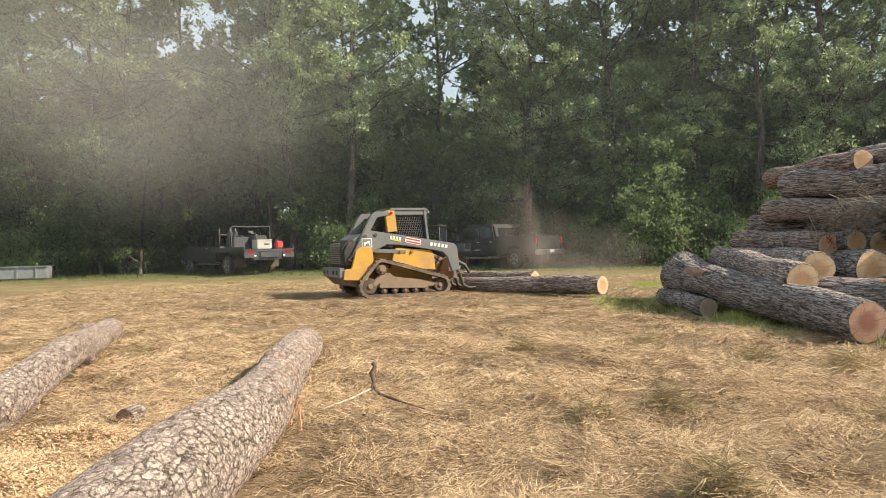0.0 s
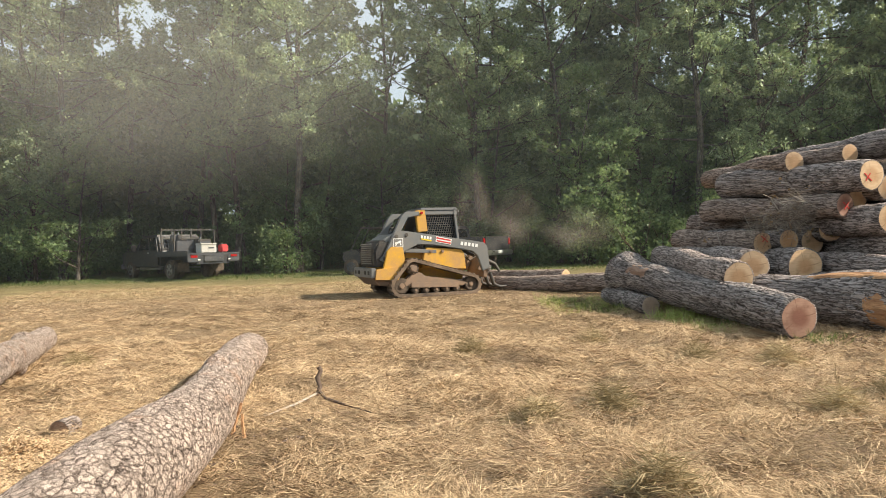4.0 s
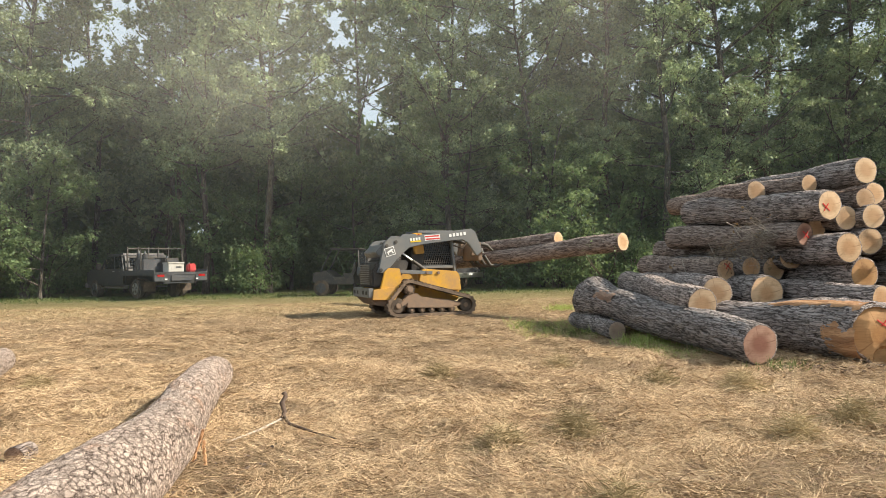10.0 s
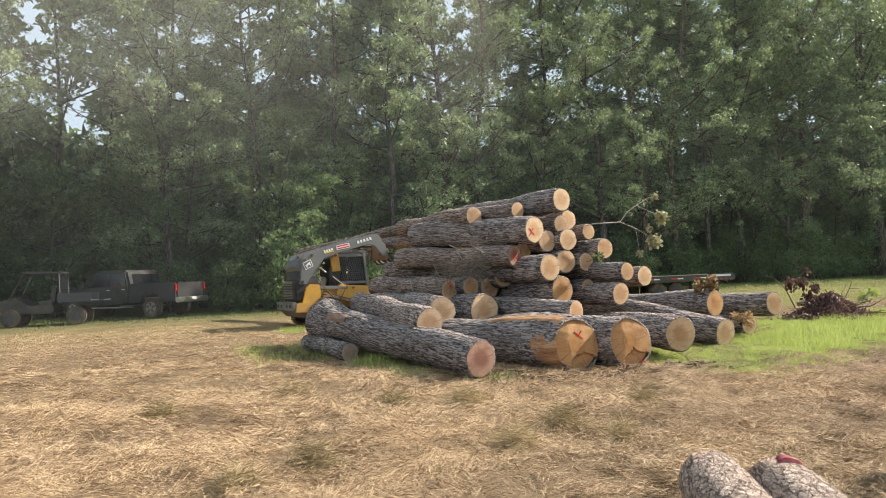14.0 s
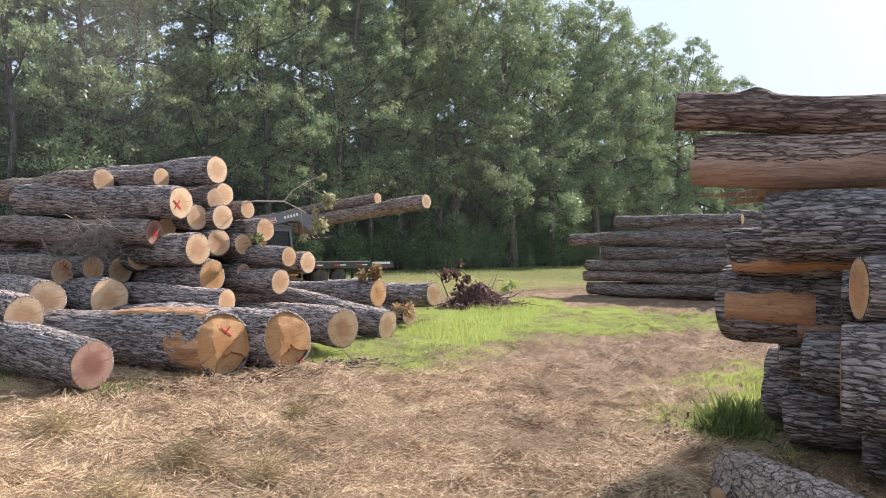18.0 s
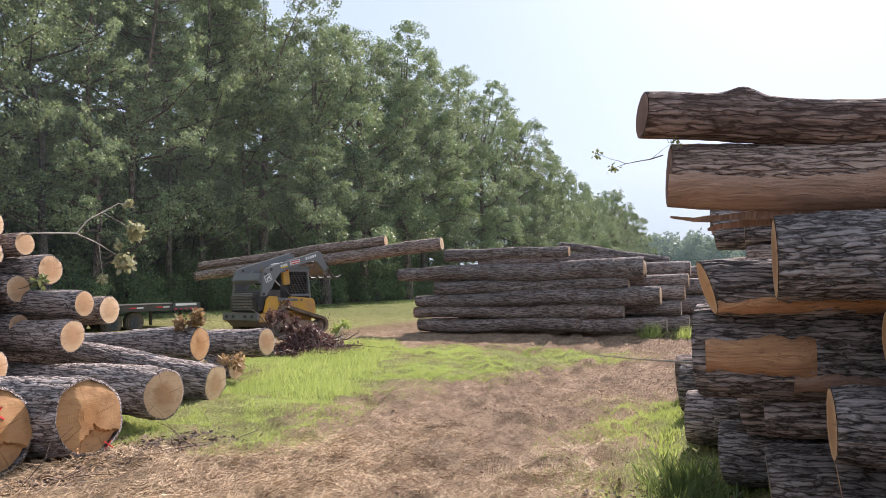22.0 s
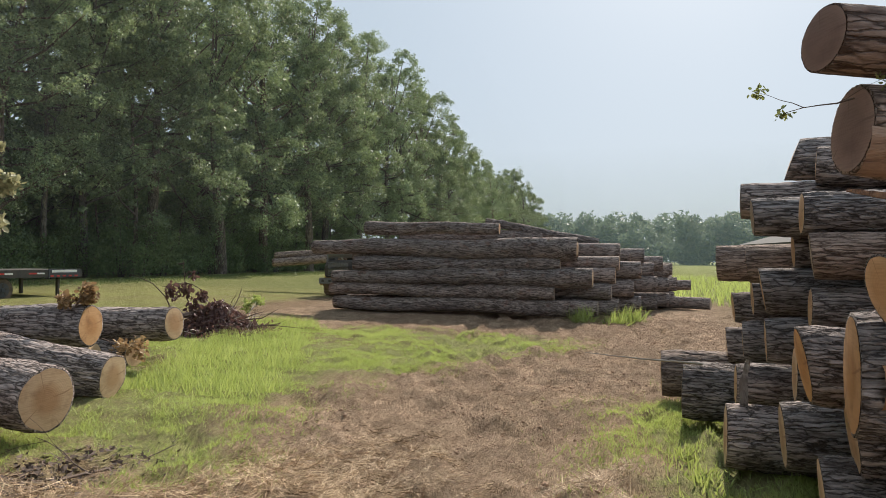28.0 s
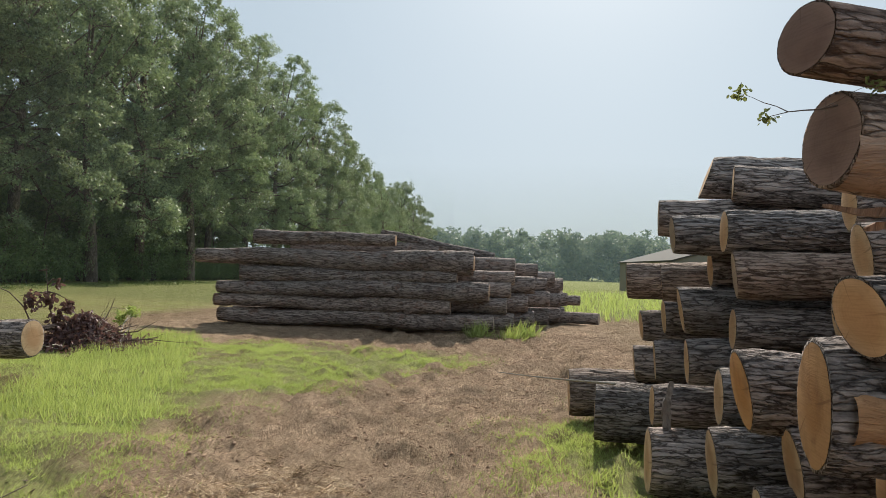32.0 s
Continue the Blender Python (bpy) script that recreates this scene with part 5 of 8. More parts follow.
def build_long_stack():
    g = dict(group=LONG)
    lab = "weathered grey tree-length log in the long stack"

    def lay(y0, y1, z, r, x=22.4, z1=None, r1=None, x1=None, **k):
        o = 0.03
        log((x, y0, z + o), ((x1 or x) + 0.0, y1, (z if z1 is None else z1) + o), r, r1 or r * 0.9, **{**dict(bark="bark_old", end="end_grey", label=lab, group=LONG, crook=0.014, detail=0), **k})

    old = dict(bark="bark_old", detail=1, knots=2, crook=0.02)
    lay(4.83, 12.5, 0.27, 0.22, **old)
    lay(6.0, 12.63, 0.68, 0.21, r1=0.175, **old)
    lay(4.97, 12.56, 1.1, 0.27, z1=1.03, r1=0.175, **{**old, "end": "end_pale"})
    lay(5.85, 11.92, 1.46, 0.18, x=22.5, z1=1.40, r1=0.23, **old)
    lay(8.8, 12.05, 1.64, 0.15, x=22.72, **old)
    lay(5.4, 13.3, 1.86, 0.35, x=22.6, z1=1.9, r1=0.2, torn=0.1, **{**old, "end": "end_brown", "label": "thick log with a splintered end on top of the long stack"})
    lay(7.6, 11.65, 2.45, 0.165, x=22.7, z1=2.47, r1=0.2, **{**old, "end": "end_fresh"})
    lay(4.94, 8.39, 2.12, 0.12, x=24.6, z1=2.74, r1=0.13, **old)
    lay(6.6, 11.2, 2.3, 0.19, x=24.6)
    lay(4.3, 12.4, 0.28, 0.24, x=23.2)
    lay(4.5, 12.2, 0.72, 0.22, x=23.1)
    lay(4.4, 12.0, 1.15, 0.22, x=23.3, end="end_pale")
    lay(4.3, 11.5, 1.5, 0.2, x=23.5, end="end_pale")
    lay(3.7, 11.8, 0.3, 0.25, x=24.6)
    lay(3.9, 11.6, 0.75, 0.24, x=24.4)
    lay(3.7, 11.5, 1.3, 0.26, x=24.6, end="end_pale")
    lay(4.3, 11.5, 1.85, 0.25, x=24.3)
    lay(4.0, 11.5, 1.75, 0.2, x=25.3)
    lay(4.0, 11.5, 1.3, 0.24, x=25.4)
    lay(4.0, 11.5, 0.8, 0.25, x=25.3)
    lay(4.0, 11.5, 0.3, 0.25, x=25.4)
    lay(3.2, 11.0, 0.3, 0.26, x=26.2)
    lay(3.2, 11.0, 0.85, 0.26, x=26.0)
    lay(3.0, 11.0, 1.5, 0.24, x=27.4, end="end_brown")
    lay(3.3, 11.0, 1.3, 0.24, x=26.2)
    lay(3.6, 10.8, 1.75, 0.22, x=26.1)
    lay(2.6, 10.4, 0.3, 0.25, x=28.2)
    lay(2.5, 10.5, 0.8, 0.24, x=28.4)
    lay(2.6, 10.4, 1.3, 0.22, x=29.4, end="end_brown")
    lay(2.6, 10.4, 0.85, 0.24, x=29.6)
    lay(2.6, 10.4, 0.3, 0.25, x=29.6)
    lay(2.8, 10.4, 1.25, 0.22, x=27.6)
    lay(2.8, 10.4, 0.8, 0.24, x=27.2)
    lay(2.8, 10.4, 0.3, 0.24, x=27.3)
    lay(1.5, 9.0, 0.2, 0.2, x=27.4, x1=29.5)
    lay(2.0, 9.4, 0.75, 0.18, x=29.0)


build_long_stack()


def build_loose_logs():
    g = "loose logs in the field"
    big_log = log((-2.28, 7.66, 0.25), (-1.25, 1.0, 0.29), 0.205, 0.285, "bark_pine", "end_grey", "big felled log with plated pale bark lying in the straw", g, detail=4, knob=(2.0, -1.6, 0.2), crook=0.02)
    patch(big_log, 0.2, 2.0, 2.7, -30, 40, "bare_wood", label="torn orange wood", seed=14, proud=1.07)
    for i, (z, a, L) in enumerate(((2.3, 62, 0.34), (2.55, 75, 0.26), (1.1, 30, 0.3))):
        T = Tubes()
        T.add([(0.24 * math.cos(radians(a)), 0.24 * math.sin(radians(a)), z), (0.35 * math.cos(radians(a)), 0.35 * math.sin(radians(a)), z + L * 0.6), (0.38 * math.cos(radians(a + 8)), 0.38 * math.sin(radians(a + 8)), z + L)], [0.018, 0.012, 0.003], 5)
        part_mesh("splinter", T.mesh("splinter", M["bare_wood"]), big_log, "pale torn splinter")
    lopped = log((-5.78, 9.7, 0.22), (-3.05, 2.5, 0.22), 0.175, 0.205, "bark_pine", "end_fresh", "pale plated log with a lopped stub lying in the straw", g, detail=4, knots=2, crook=0.03)
    for z, a in ((0.75, 15), (2.2, -5)):
        me, near, far = log_mesh(int(z * 9), 0.16, 0.075, 0.06, 24, 0.02, "bark_pine")
        ob = part_mesh("stub", me, lopped, "lopped branch stub")
        ob.matrix_local = Matrix.Translation((0.13 * math.cos(radians(a)), 0.13 * math.sin(radians(a)), z)) @ Vector((math.cos(radians(a)), math.sin(radians(a)), -0.5)).to_track_quat("Z", "Y").to_matrix().to_4x4()
        part_mesh("cut_face", cap_mesh(far, 0.16, 1, M["end_fresh"]), ob)
    log(N1[0], N1[1], 0.185, 0.2, "bark_pine", "end_grey", "rounded end of a pale-barked log in the straw", g, detail=4, knots=1, dome=0.14)
    knotty = log(N3[0], N3[1], 0.175, 0.2, "bark_pine", "end_grey", "pale-barked log with a sawn knot lying before the tall stack", g, detail=4, crook=0.02)
    me, near, far = log_mesh(77, 0.1, 0.06, 0.05, 24, 0.02, "bark_pine")
    ob = part_mesh("stub", me, knotty, "sawn branch knot")
    ob.matrix_local = Matrix.Translation(N3[2]) @ Vector(N3[3]).to_track_quat("Z", "Y").to_matrix().to_4x4()
    part_mesh("cut_face", cap_mesh(far, 0.1, 1, M["end_brown"]), ob)
    smeared = log(N2[0], N2[1], 0.18, 0.2, "bark_pine", "end_grey", "pale-barked log with a red paint smear near its end", g, detail=4, dome=0.12)
    patch(smeared, 0.16, 0.14, 0.22, -120, -70, "red_dull", "paint_mark", "red paint smear", 21, 1.1)


N3 = ((5.3, 2.42, 0.17), (3.7, 0.7, 0.2), (0.15, 0.03, 0.16), (0.8, 0.1, 0.5))
N1, N2 = ((3.04, 3.14, 0.21), (1.75, 1.05, 0.18)), ((3.25, 2.86, 0.21), (2.1, 0.75, 0.18))
build_loose_logs()


# ---- machines and vehicles ----
M["yellow"] = paint_material("yellow_machine_paint", (0.66, 0.36, 0.02), 0.42, 0, 0.85, (0.40, 0.24, 0.11))
M["grey_paint"] = paint_material("dark_grey_machine_paint", (0.15, 0.165, 0.175), 0.34, 0, 0.4, (0.26, 0.22, 0.17))
M["black_paint"] = paint_material("black_machine_paint", (0.022, 0.023, 0.025), 0.5, 0, 0.4, (0.2, 0.17, 0.13))
M["steel_dusty"] = paint_material("dusty_steel", (0.20, 0.155, 0.125), 0.7, 0.2, 0.9, (0.36, 0.25, 0.165))
M["rubber"] = paint_material("dusty_rubber", (0.028, 0.027, 0.026), 0.85, 0, 0.75, (0.23, 0.17, 0.12))
M["track_rubber"] = paint_material("dusty_track_rubber", (0.05, 0.042, 0.036), 0.9, 0, 0.95, (0.27, 0.195, 0.135))
M["chrome"] = paint_material("dull_chrome", (0.62, 0.62, 0.62), 0.25, 1.0, 0.2)
M["white_mark"] = plain_material("white_decal", (0.75, 0.75, 0.73), 0.5, 0, 0.08, 40)
M["red_mark"] = plain_material("red_decal", (0.55, 0.05, 0.04), 0.5, 0, 0.15, 40)
M["yellow_mark"] = plain_material("yellow_decal", (0.75, 0.55, 0.03), 0.5, 0, 0.1, 40)
M["truck_black"] = paint_material("dark_blue_black_paint", (0.016, 0.019, 0.024), 0.28, 0, 0.3, (0.16, 0.14, 0.12))
M["bed_grey"] = paint_material("slate_flatbed_paint", (0.045, 0.051, 0.06), 0.45, 0, 0.15, (0.22, 0.19, 0.16))
M["white_box"] = paint_material("white_box_paint", (0.5, 0.5, 0.47), 0.5, 0, 0.3)
M["red_box"] = paint_material("red_plastic", (0.5, 0.02, 0.03), 0.45, 0, 0.2)
M["red_lens"] = plain_material("red_lamp_lens", (0.34, 0.012, 0.012), 0.2, 0, 0.1, 30)
M["galv"] = paint_material("galvanised_steel", (0.32, 0.35, 0.37), 0.5, 0.5, 0.5, (0.25, 0.22, 0.18))
M["barn"] = paint_material("pale_barn_cladding", (0.21, 0.19, 0.17), 0.6, 0.0, 0.15)
M["barn_roof"] = plain_material("grey_barn_roof", (0.085, 0.08, 0.075), 0.95, 0, 0.1, 3)


def glass_material():
    n = Nodes("dark_tinted_glass", rough=0.05, spec=0.6)
    n.put("Base Color", (0.012, 0.014, 0.016))
    f = n.noise(n.coord("Object"), 8.0, 4.0)
    n.put("Roughness", n.ramp(f, (0.4, 0.04), (0.8, 0.22)))
    return n.m


M["glass"] = glass_material()


def box_part(name, parent, mat, boxes, label=""):
    """boxes: size, centre, turn in degrees, bevel."""
    bm = bmesh.new()
    for size, at, turn, bevel in boxes:
        bm_box(bm, size, pose(*at, *turn), bevel)
    return part(name, bm, M[mat], parent, label)


def cyl_part(name, parent, mat, r, h, at, turn=(90, 0, 0), seg=20, bevel=0.0, label="", r2=None):
    bm = bmesh.new()
    bm_cyl(bm, r, r if r2 is None else r2, h, pose(*at, *turn), seg, bevel)
    return part(name, bm, M[mat], parent, label)


def prism_part(name, parent, mat, outline, width, y=0.0, bevel=0.015, label=""):
    bm = bmesh.new()
    bm_prism(bm, outline, width, pose(0, y, 0), bevel)
    return part(name, bm, M[mat], parent, label)


def rod_part(name, parent, mat, points, r, label=""):
    T = Tubes()
    T.add(points, [r] * len(points), 8)
    return part_mesh(name, T.mesh(name, M[mat]), parent, label)


def belt_outline(circles, steps=10):
    """The line of a belt round circles (x, z, r) given in counter-clockwise order."""
    out = []
    k = len(circles)
    ang = []
    for i in range(k):
        (x0, z0, r0), (x1, z1, r1) = circles[i], circles[(i + 1) % k]
        d = math.hypot(x1 - x0, z1 - z0)
        ang.append(math.atan2(z1 - z0, x1 - x0) - math.pi / 2 - math.asin((r1 - r0) / d) * -1)
    for i in range(k):
        a0, a1 = ang[i - 1], ang[i]
        while a1 < a0:
            a1 += 2 * math.pi
        x, z, r = circles[i]
        for s in range(steps + 1):
            a = a0 + (a1 - a0) * s / steps
            out.append((x + r * math.cos(a), z + r * math.sin(a)))
    return out


def build_track(root, side):
    """A rubber track with lugs on its undercarriage; y is the machine's side."""
    y = side * 0.78
    circ = [(-0.8, 0.28, 0.28), (1.02, 0.25, 0.25), (-0.5, 0.70, 0.23)]
    line = belt_outline(circ)
    bm = bmesh.new()
    w, t = 0.42, 0.075
    cx, cz = 0.0, 0.35
    n = len(line)
    inner = []
    for i, (x, z) in enumerate(line):
        px, pz = line[i - 1]
        qx, qz = line[(i + 1) % n]
        dx, dz = qx - px, qz - pz
        l = math.hypot(dx, dz) or 1
        inner.append((x - dz / l * t, z + dx / l * t))
    ring = []
    for (x, z), (u, v) in zip(line, inner):
        ring.append([bm.verts.new((x, y - w / 2, z)), bm.verts.new((x, y + w / 2, z)), bm.verts.new((u, y + w / 2, v)), bm.verts.new((u, y - w / 2, v))])
    for i in range(n):
        a, b = ring[i], ring[(i + 1) % n]
        for k in range(4):
            bm.faces.new((a[k], b[k], b[(k + 1) % 4], a[(k + 1) % 4]))
    bmesh.ops.recalc_face_normals(bm, faces=bm.faces[:])
    track = part("track", bm, M["track_rubber"], root, "dusty ribbed rubber track")
    # lugs at an even step round the belt
    bm = bmesh.new()
    total = sum(math.dist(line[i], line[(i + 1) % n]) for i in range(n))
    step, acc, want = total / 46, 0.0, 0.0
    for i in range(n):
        a, b = line[i], line[(i + 1) % n]
        l = math.dist(a, b)
        while l > 1e-6 and want < acc + l:
            f = (want - acc) / l
            x, z = a[0] + (b[0] - a[0]) * f, a[1] + (b[1] - a[1]) * f
            ang = math.degrees(math.atan2(b[1] - a[1], b[0] - a[0]))
            bm_box(bm, (0.045, w * 0.98, 0.05), pose(x, y, z, 0, -ang, 0))
            want += step
        acc += l
    part("tread", bm, M["track_rubber"], track)["kind"] = "stuff"
    # wheels inside the belt are coloured dark for the shade they stand in
    cyl_part("drive_sprocket", track, "rubber", 0.15, 0.3, (-0.5, y, 0.70), seg=18, bevel=0.02)
    cyl_part("hub_cap", track, "steel_dusty", 0.1, 0.4, (-0.5, y, 0.70), seg=16, bevel=0.03)
    for k in range(8):
        a = k * math.pi / 4
        cyl_part("hub_bolt", track, "steel_dusty", 0.014, 0.33, (-0.5 + 0.125 * math.cos(a), y, 0.70 + 0.125 * math.sin(a)), seg=8)
    cyl_part("idler_wheel", track, "rubber", 0.195, 0.26, (-0.8, y, 0.28), seg=22, bevel=0.02)
    cyl_part("idler_hub", track, "steel_dusty", 0.07, 0.32, (-0.8, y, 0.28), seg=14, bevel=0.015)
    cyl_part("idler_wheel", track, "rubber", 0.165, 0.26, (1.02, y, 0.25), seg=22, bevel=0.02)
    cyl_part("idler_hub", track, "steel_dusty", 0.06, 0.32, (1.02, y, 0.25), seg=14, bevel=0.015)
    for x in (-0.45, -0.18, 0.09, 0.36, 0.63):
        cyl_part("roller", track, "rubber", 0.085, 0.3, (x, y, 0.165), seg=14, bevel=0.015)
        cyl_part("roller_cap", track, "steel_dusty", 0.035, 0.34, (x, y, 0.165), seg=10, bevel=0.008)
    prism_part("track_frame", track, "steel_dusty", [(-0.72, 0.25), (0.82, 0.21), (0.96, 0.3), (0.55, 0.40), (0.1, 0.45), (-0.2, 0.5), (-0.3, 0.6), (-0.55, 0.55), (-0.75, 0.36)], 0.27, y, 0.025, "muddy steel undercarriage frame")
    box_part("guard", track, "steel_dusty", [((1.25, 0.03, 0.13), (0.05, y + side * 0.165, 0.27), (0, 2, 0), 0.01)])


def build_loader():
    root = thing("skid_steer_loader", Matrix(), "yellow and grey tracked skid-steer loader with dusty tracks", "loader")
    for s in (-1, 1):
        build_track(root, s)
    prism_part("chassis", root, "yellow", [(-1.3, 0.55), (-1.18, 0.36), (-0.6, 0.3), (0.95, 0.36), (1.05, 0.9), (0.5, 1.06), (-0.3, 1.1), (-1.15, 1.1), (-1.25, 0.9)], 1.06, 0, 0.02, "dust-streaked yellow lower frame")
    for s in (-1, 1):
        prism_part("side_panel", root, "yellow", [(-0.2, 0.7), (0.98, 0.62), (0.94, 1.02), (0.86, 1.12), (-0.05, 1.2), (-0.12, 1.12)], 0.2, s * 0.62, 0.012, "yellow side panel")
        prism_part("rear_side", root, "yellow", [(-1.26, 0.62), (-0.72, 0.62), (-0.68, 0.95), (-0.72, 1.22), (-1.0, 1.24), (-1.12, 1.14), (-1.18, 0.9)], 0.1, s * 0.8, 0.012)
        prism_part("rear_skirt", root, "yellow", [(-1.45, 0.45), (-0.86, 0.42), (-0.78, 0.62), (-0.9, 0.76), (-1.42, 0.7)], 0.07, s * 0.86, 0.01)
        box_part("lower_link", root, "grey_paint", [((1.1, 0.06, 0.1), (-0.35, s * 0.7, 1.12), (0, 3, 0), 0.012)])
        for x, z in ((0.05, 1.1), (0.35, 1.09)):
            cyl_part("pin", root, "steel_dusty", 0.04, 0.04, (x, s * 0.735, z), seg=12, bevel=0.006)
    prism_part("counterweight", root, "steel_dusty", [(-1.52, 0.52), (-1.3, 0.3), (-1.0, 0.26), (-1.0, 0.5), (-1.25, 0.6)], 1.5, 0, 0.02)
    bumper = box_part("rear_bumper", root, "grey_paint", [((0.14, 1.72, 0.24), (-1.48, 0, 0.62), (0, 0, 0), 0.02)], "grey steel rear bumper with recesses")
    for y in (-0.65, -0.3, 0.3, 0.65):
        box_part("recess", bumper, "black_paint", [((0.02, 0.13, 0.09), (-1.553, y, 0.62), (0, 0, 0), 0.005)])
    hood = prism_part("engine_hood", root, "black_paint", [(-1.4, 0.75), (-1.0, 0.75), (-0.5, 1.15), (-0.42, 1.42), (-0.95, 1.44), (-1.3, 1.38), (-1.42, 1.15)], 1.42, 0, 0.05, "dark engine hood with a slatted grille")
    for i in range(11):
        box_part("slat", hood, "grey_paint", [((0.02, 1.0, 0.022), (-1.43 + 0.012 * abs(i - 6) / 6, 0, 0.84 + i * 0.048), (0, -20, 0), 0.0)])
    cab = prism_part("cab", root, "black_paint", [(-0.3, 1.0), (0.75, 1.0), (0.86, 1.2), (0.8, 2.1), (-0.1, 2.1), (-0.3, 1.6)], 0.92, 0, 0.02, "dark operator cab shell")
    box_part("roof", cab, "grey_paint", [((1.02, 1.12, 0.09), (0.36, 0, 2.15), (0, 0, 0), 0.03)], "grey cab roof")
    box_part("rear_window", cab, "glass", [((0.62, 0.8, 0.02), (-0.47, 0, 1.86), (0, -56, 0), 0.0)])
    for s in (-1, 1):
        box_part("yellow_pillar", cab, "yellow", [((0.26, 0.12, 0.55), (-0.12, s * 0.5, 1.86), (0, -6, 0), 0.015)], "yellow rear pillar")
        box_part("front_pillar", cab, "grey_paint", [((0.07, 0.1, 1.15), (0.83, s * 0.51, 1.6), (0, -6, 0), 0.012)])
        box_part("upper_rail", cab, "grey_paint", [((0.9, 0.08, 0.1), (0.4, s * 0.51, 2.06), (0, 0, 0), 0.012)])
        box_part("lower_rail", cab, "grey_paint", [((0.95, 0.08, 0.08), (0.45, s * 0.51, 1.24), (0, 0, 0), 0.012)])
        bm = bmesh.new()
        for i in range(13):
            bm_box(bm, (0.012, 0.012, 0.78), pose(0.06 + i * 0.062, s * 0.505, 1.63, 0, 16, 0))
            bm_box(bm, (0.78, 0.012, 0.012), pose(0.42, s * 0.5, 1.3 + i * 0.058, 0, -16 + 16, 0))
        part("mesh_screen", bm, M["black_paint"], cab, "steel mesh over the side window")
        box_part("side_glass", cab, "glass", [((0.74, 0.012, 0.78), (0.41, s * 0.47, 1.64), (0, 0, 0), 0.0)])
        prism_part("tower", root, "grey_paint", [(-0.95, 1.45), (-0.78, 1.45), (-0.5, 1.95), (-0.2, 2.0), (-0.2, 2.1), (-0.55, 2.1), (-0.66, 2.0)], 0.1, s * 0.58, 0.012, "grey arm tower behind the cab")
        lamp = box_part("work_light", cab, "black_paint", [((0.08, 0.16, 0.1), (0.86, s * 0.46, 2.1), (0, 0, 0), 0.012)])
        box_part("lens", lamp, "white_mark", [((0.015, 0.1, 0.07), (0.905, s * 0.46, 2.1), (0, 0, 0), 0.004)])
        cyl_part("tail_lamp", cab, "red_lens", 0.035, 0.03, (-0.12, s * 0.575, 2.06), seg=12)
    # lift arms: one part that swings on the tower, in the machine's space
    arm = new("lift_arm")
    arm.parent = root
    arm["label"] = "grey lift arm with white lettering bars"
    for s in (-1, 1):
        y = s * 0.72
        prism_part("arm_side", arm, "grey_paint", [(-1.3, 0.92), (-1.2, 1.02), (-0.92, 1.56), (-0.78, 1.64), (0.0, 1.52), (1.48, 1.28), (1.57, 1.17), (1.62, 0.62), (1.42, 0.55), (1.28, 0.95), (1.16, 1.06), (0.9, 1.12), (0.1, 1.25), (-0.3, 1.28), (-0.6, 1.14), (-1.1, 0.84)], 0.11, y, 0.015)
        for x, z in ((-1.18, 0.95), (-0.86, 1.49), (-0.6, 1.52)):
            cyl_part("pivot_pin", arm, "black_paint", 0.045, 0.15, (x, y, z), seg=14, bevel=0.006)
        o = y + s * 0.059
        plate = box_part("badge", arm, "white_mark", [((0.26, 0.006, 0.22), (-0.82, o, 1.33), (0, 0, 0), 0.0)], "square badge with a leaping shape")
        box_part("badge_field", plate, "grey_paint", [((0.22, 0.006, 0.18), (-0.82, o + s * 0.003, 1.33), (0, 0, 0), 0.0)])
        box_part("badge_shape", plate, "white_mark", [((0.16, 0.006, 0.045), (-0.82, o + s * 0.006, 1.34), (0, -18, 0), 0.0), ((0.03, 0.006, 0.08), (-0.87, o + s * 0.006, 1.3), (0, 20, 0), 0.0), ((0.03, 0.006, 0.07), (-0.76, o + s * 0.006, 1.3), (0, -25, 0), 0.0)])
        for i in range(4):
            box_part("lettering_bar", arm, "white_mark", [((0.05, 0.006, 0.07), (-0.2 + i * 0.075, o, 1.46 - i * 0.012), (0, 12, 0), 0.0)])
        box_part("underline", arm, "yellow_mark", [((0.28, 0.006, 0.035), (-0.09, o, 1.385), (0, 12, 0), 0.0)])
        st = box_part("sticker", arm, "white_mark", [((0.42, 0.006, 0.14), (0.37, o, 1.355), (0, 12, 0), 0.0)], "white sticker with red bars")
        for k in (0.035, -0.035):
            box_part("sticker_bar", st, "red_mark", [((0.38, 0.006, 0.035), (0.37, o + s * 0.003, 1.355 + k), (0, 12, 0), 0.0)])
        for i in range(5):
            box_part("lettering_bar", arm, "white_mark", [((0.065, 0.006, 0.085), (0.86 + i * 0.1, o, 1.27 - i * 0.016), (0, 12, 0), 0.0)])
        rod_part("hydraulic_barrel", arm, "black_paint", [(1.3, s * 0.5, 0.95), (0.75, s * 0.5, 1.2)], 0.045)
        rod_part("hydraulic_rod", arm, "chrome", [(0.75, s * 0.5, 1.2), (0.4, s * 0.5, 1.3)], 0.024)
    cyl_part("cross_tube", arm, "grey_paint", 0.06, 1.4, (1.1, 0, 1.12), seg=14)
    box_part("cross_plate", arm, "grey_paint", [((0.3, 1.34, 0.2), (-0.98, 0, 1.4), (0, -30, 0), 0.02)])
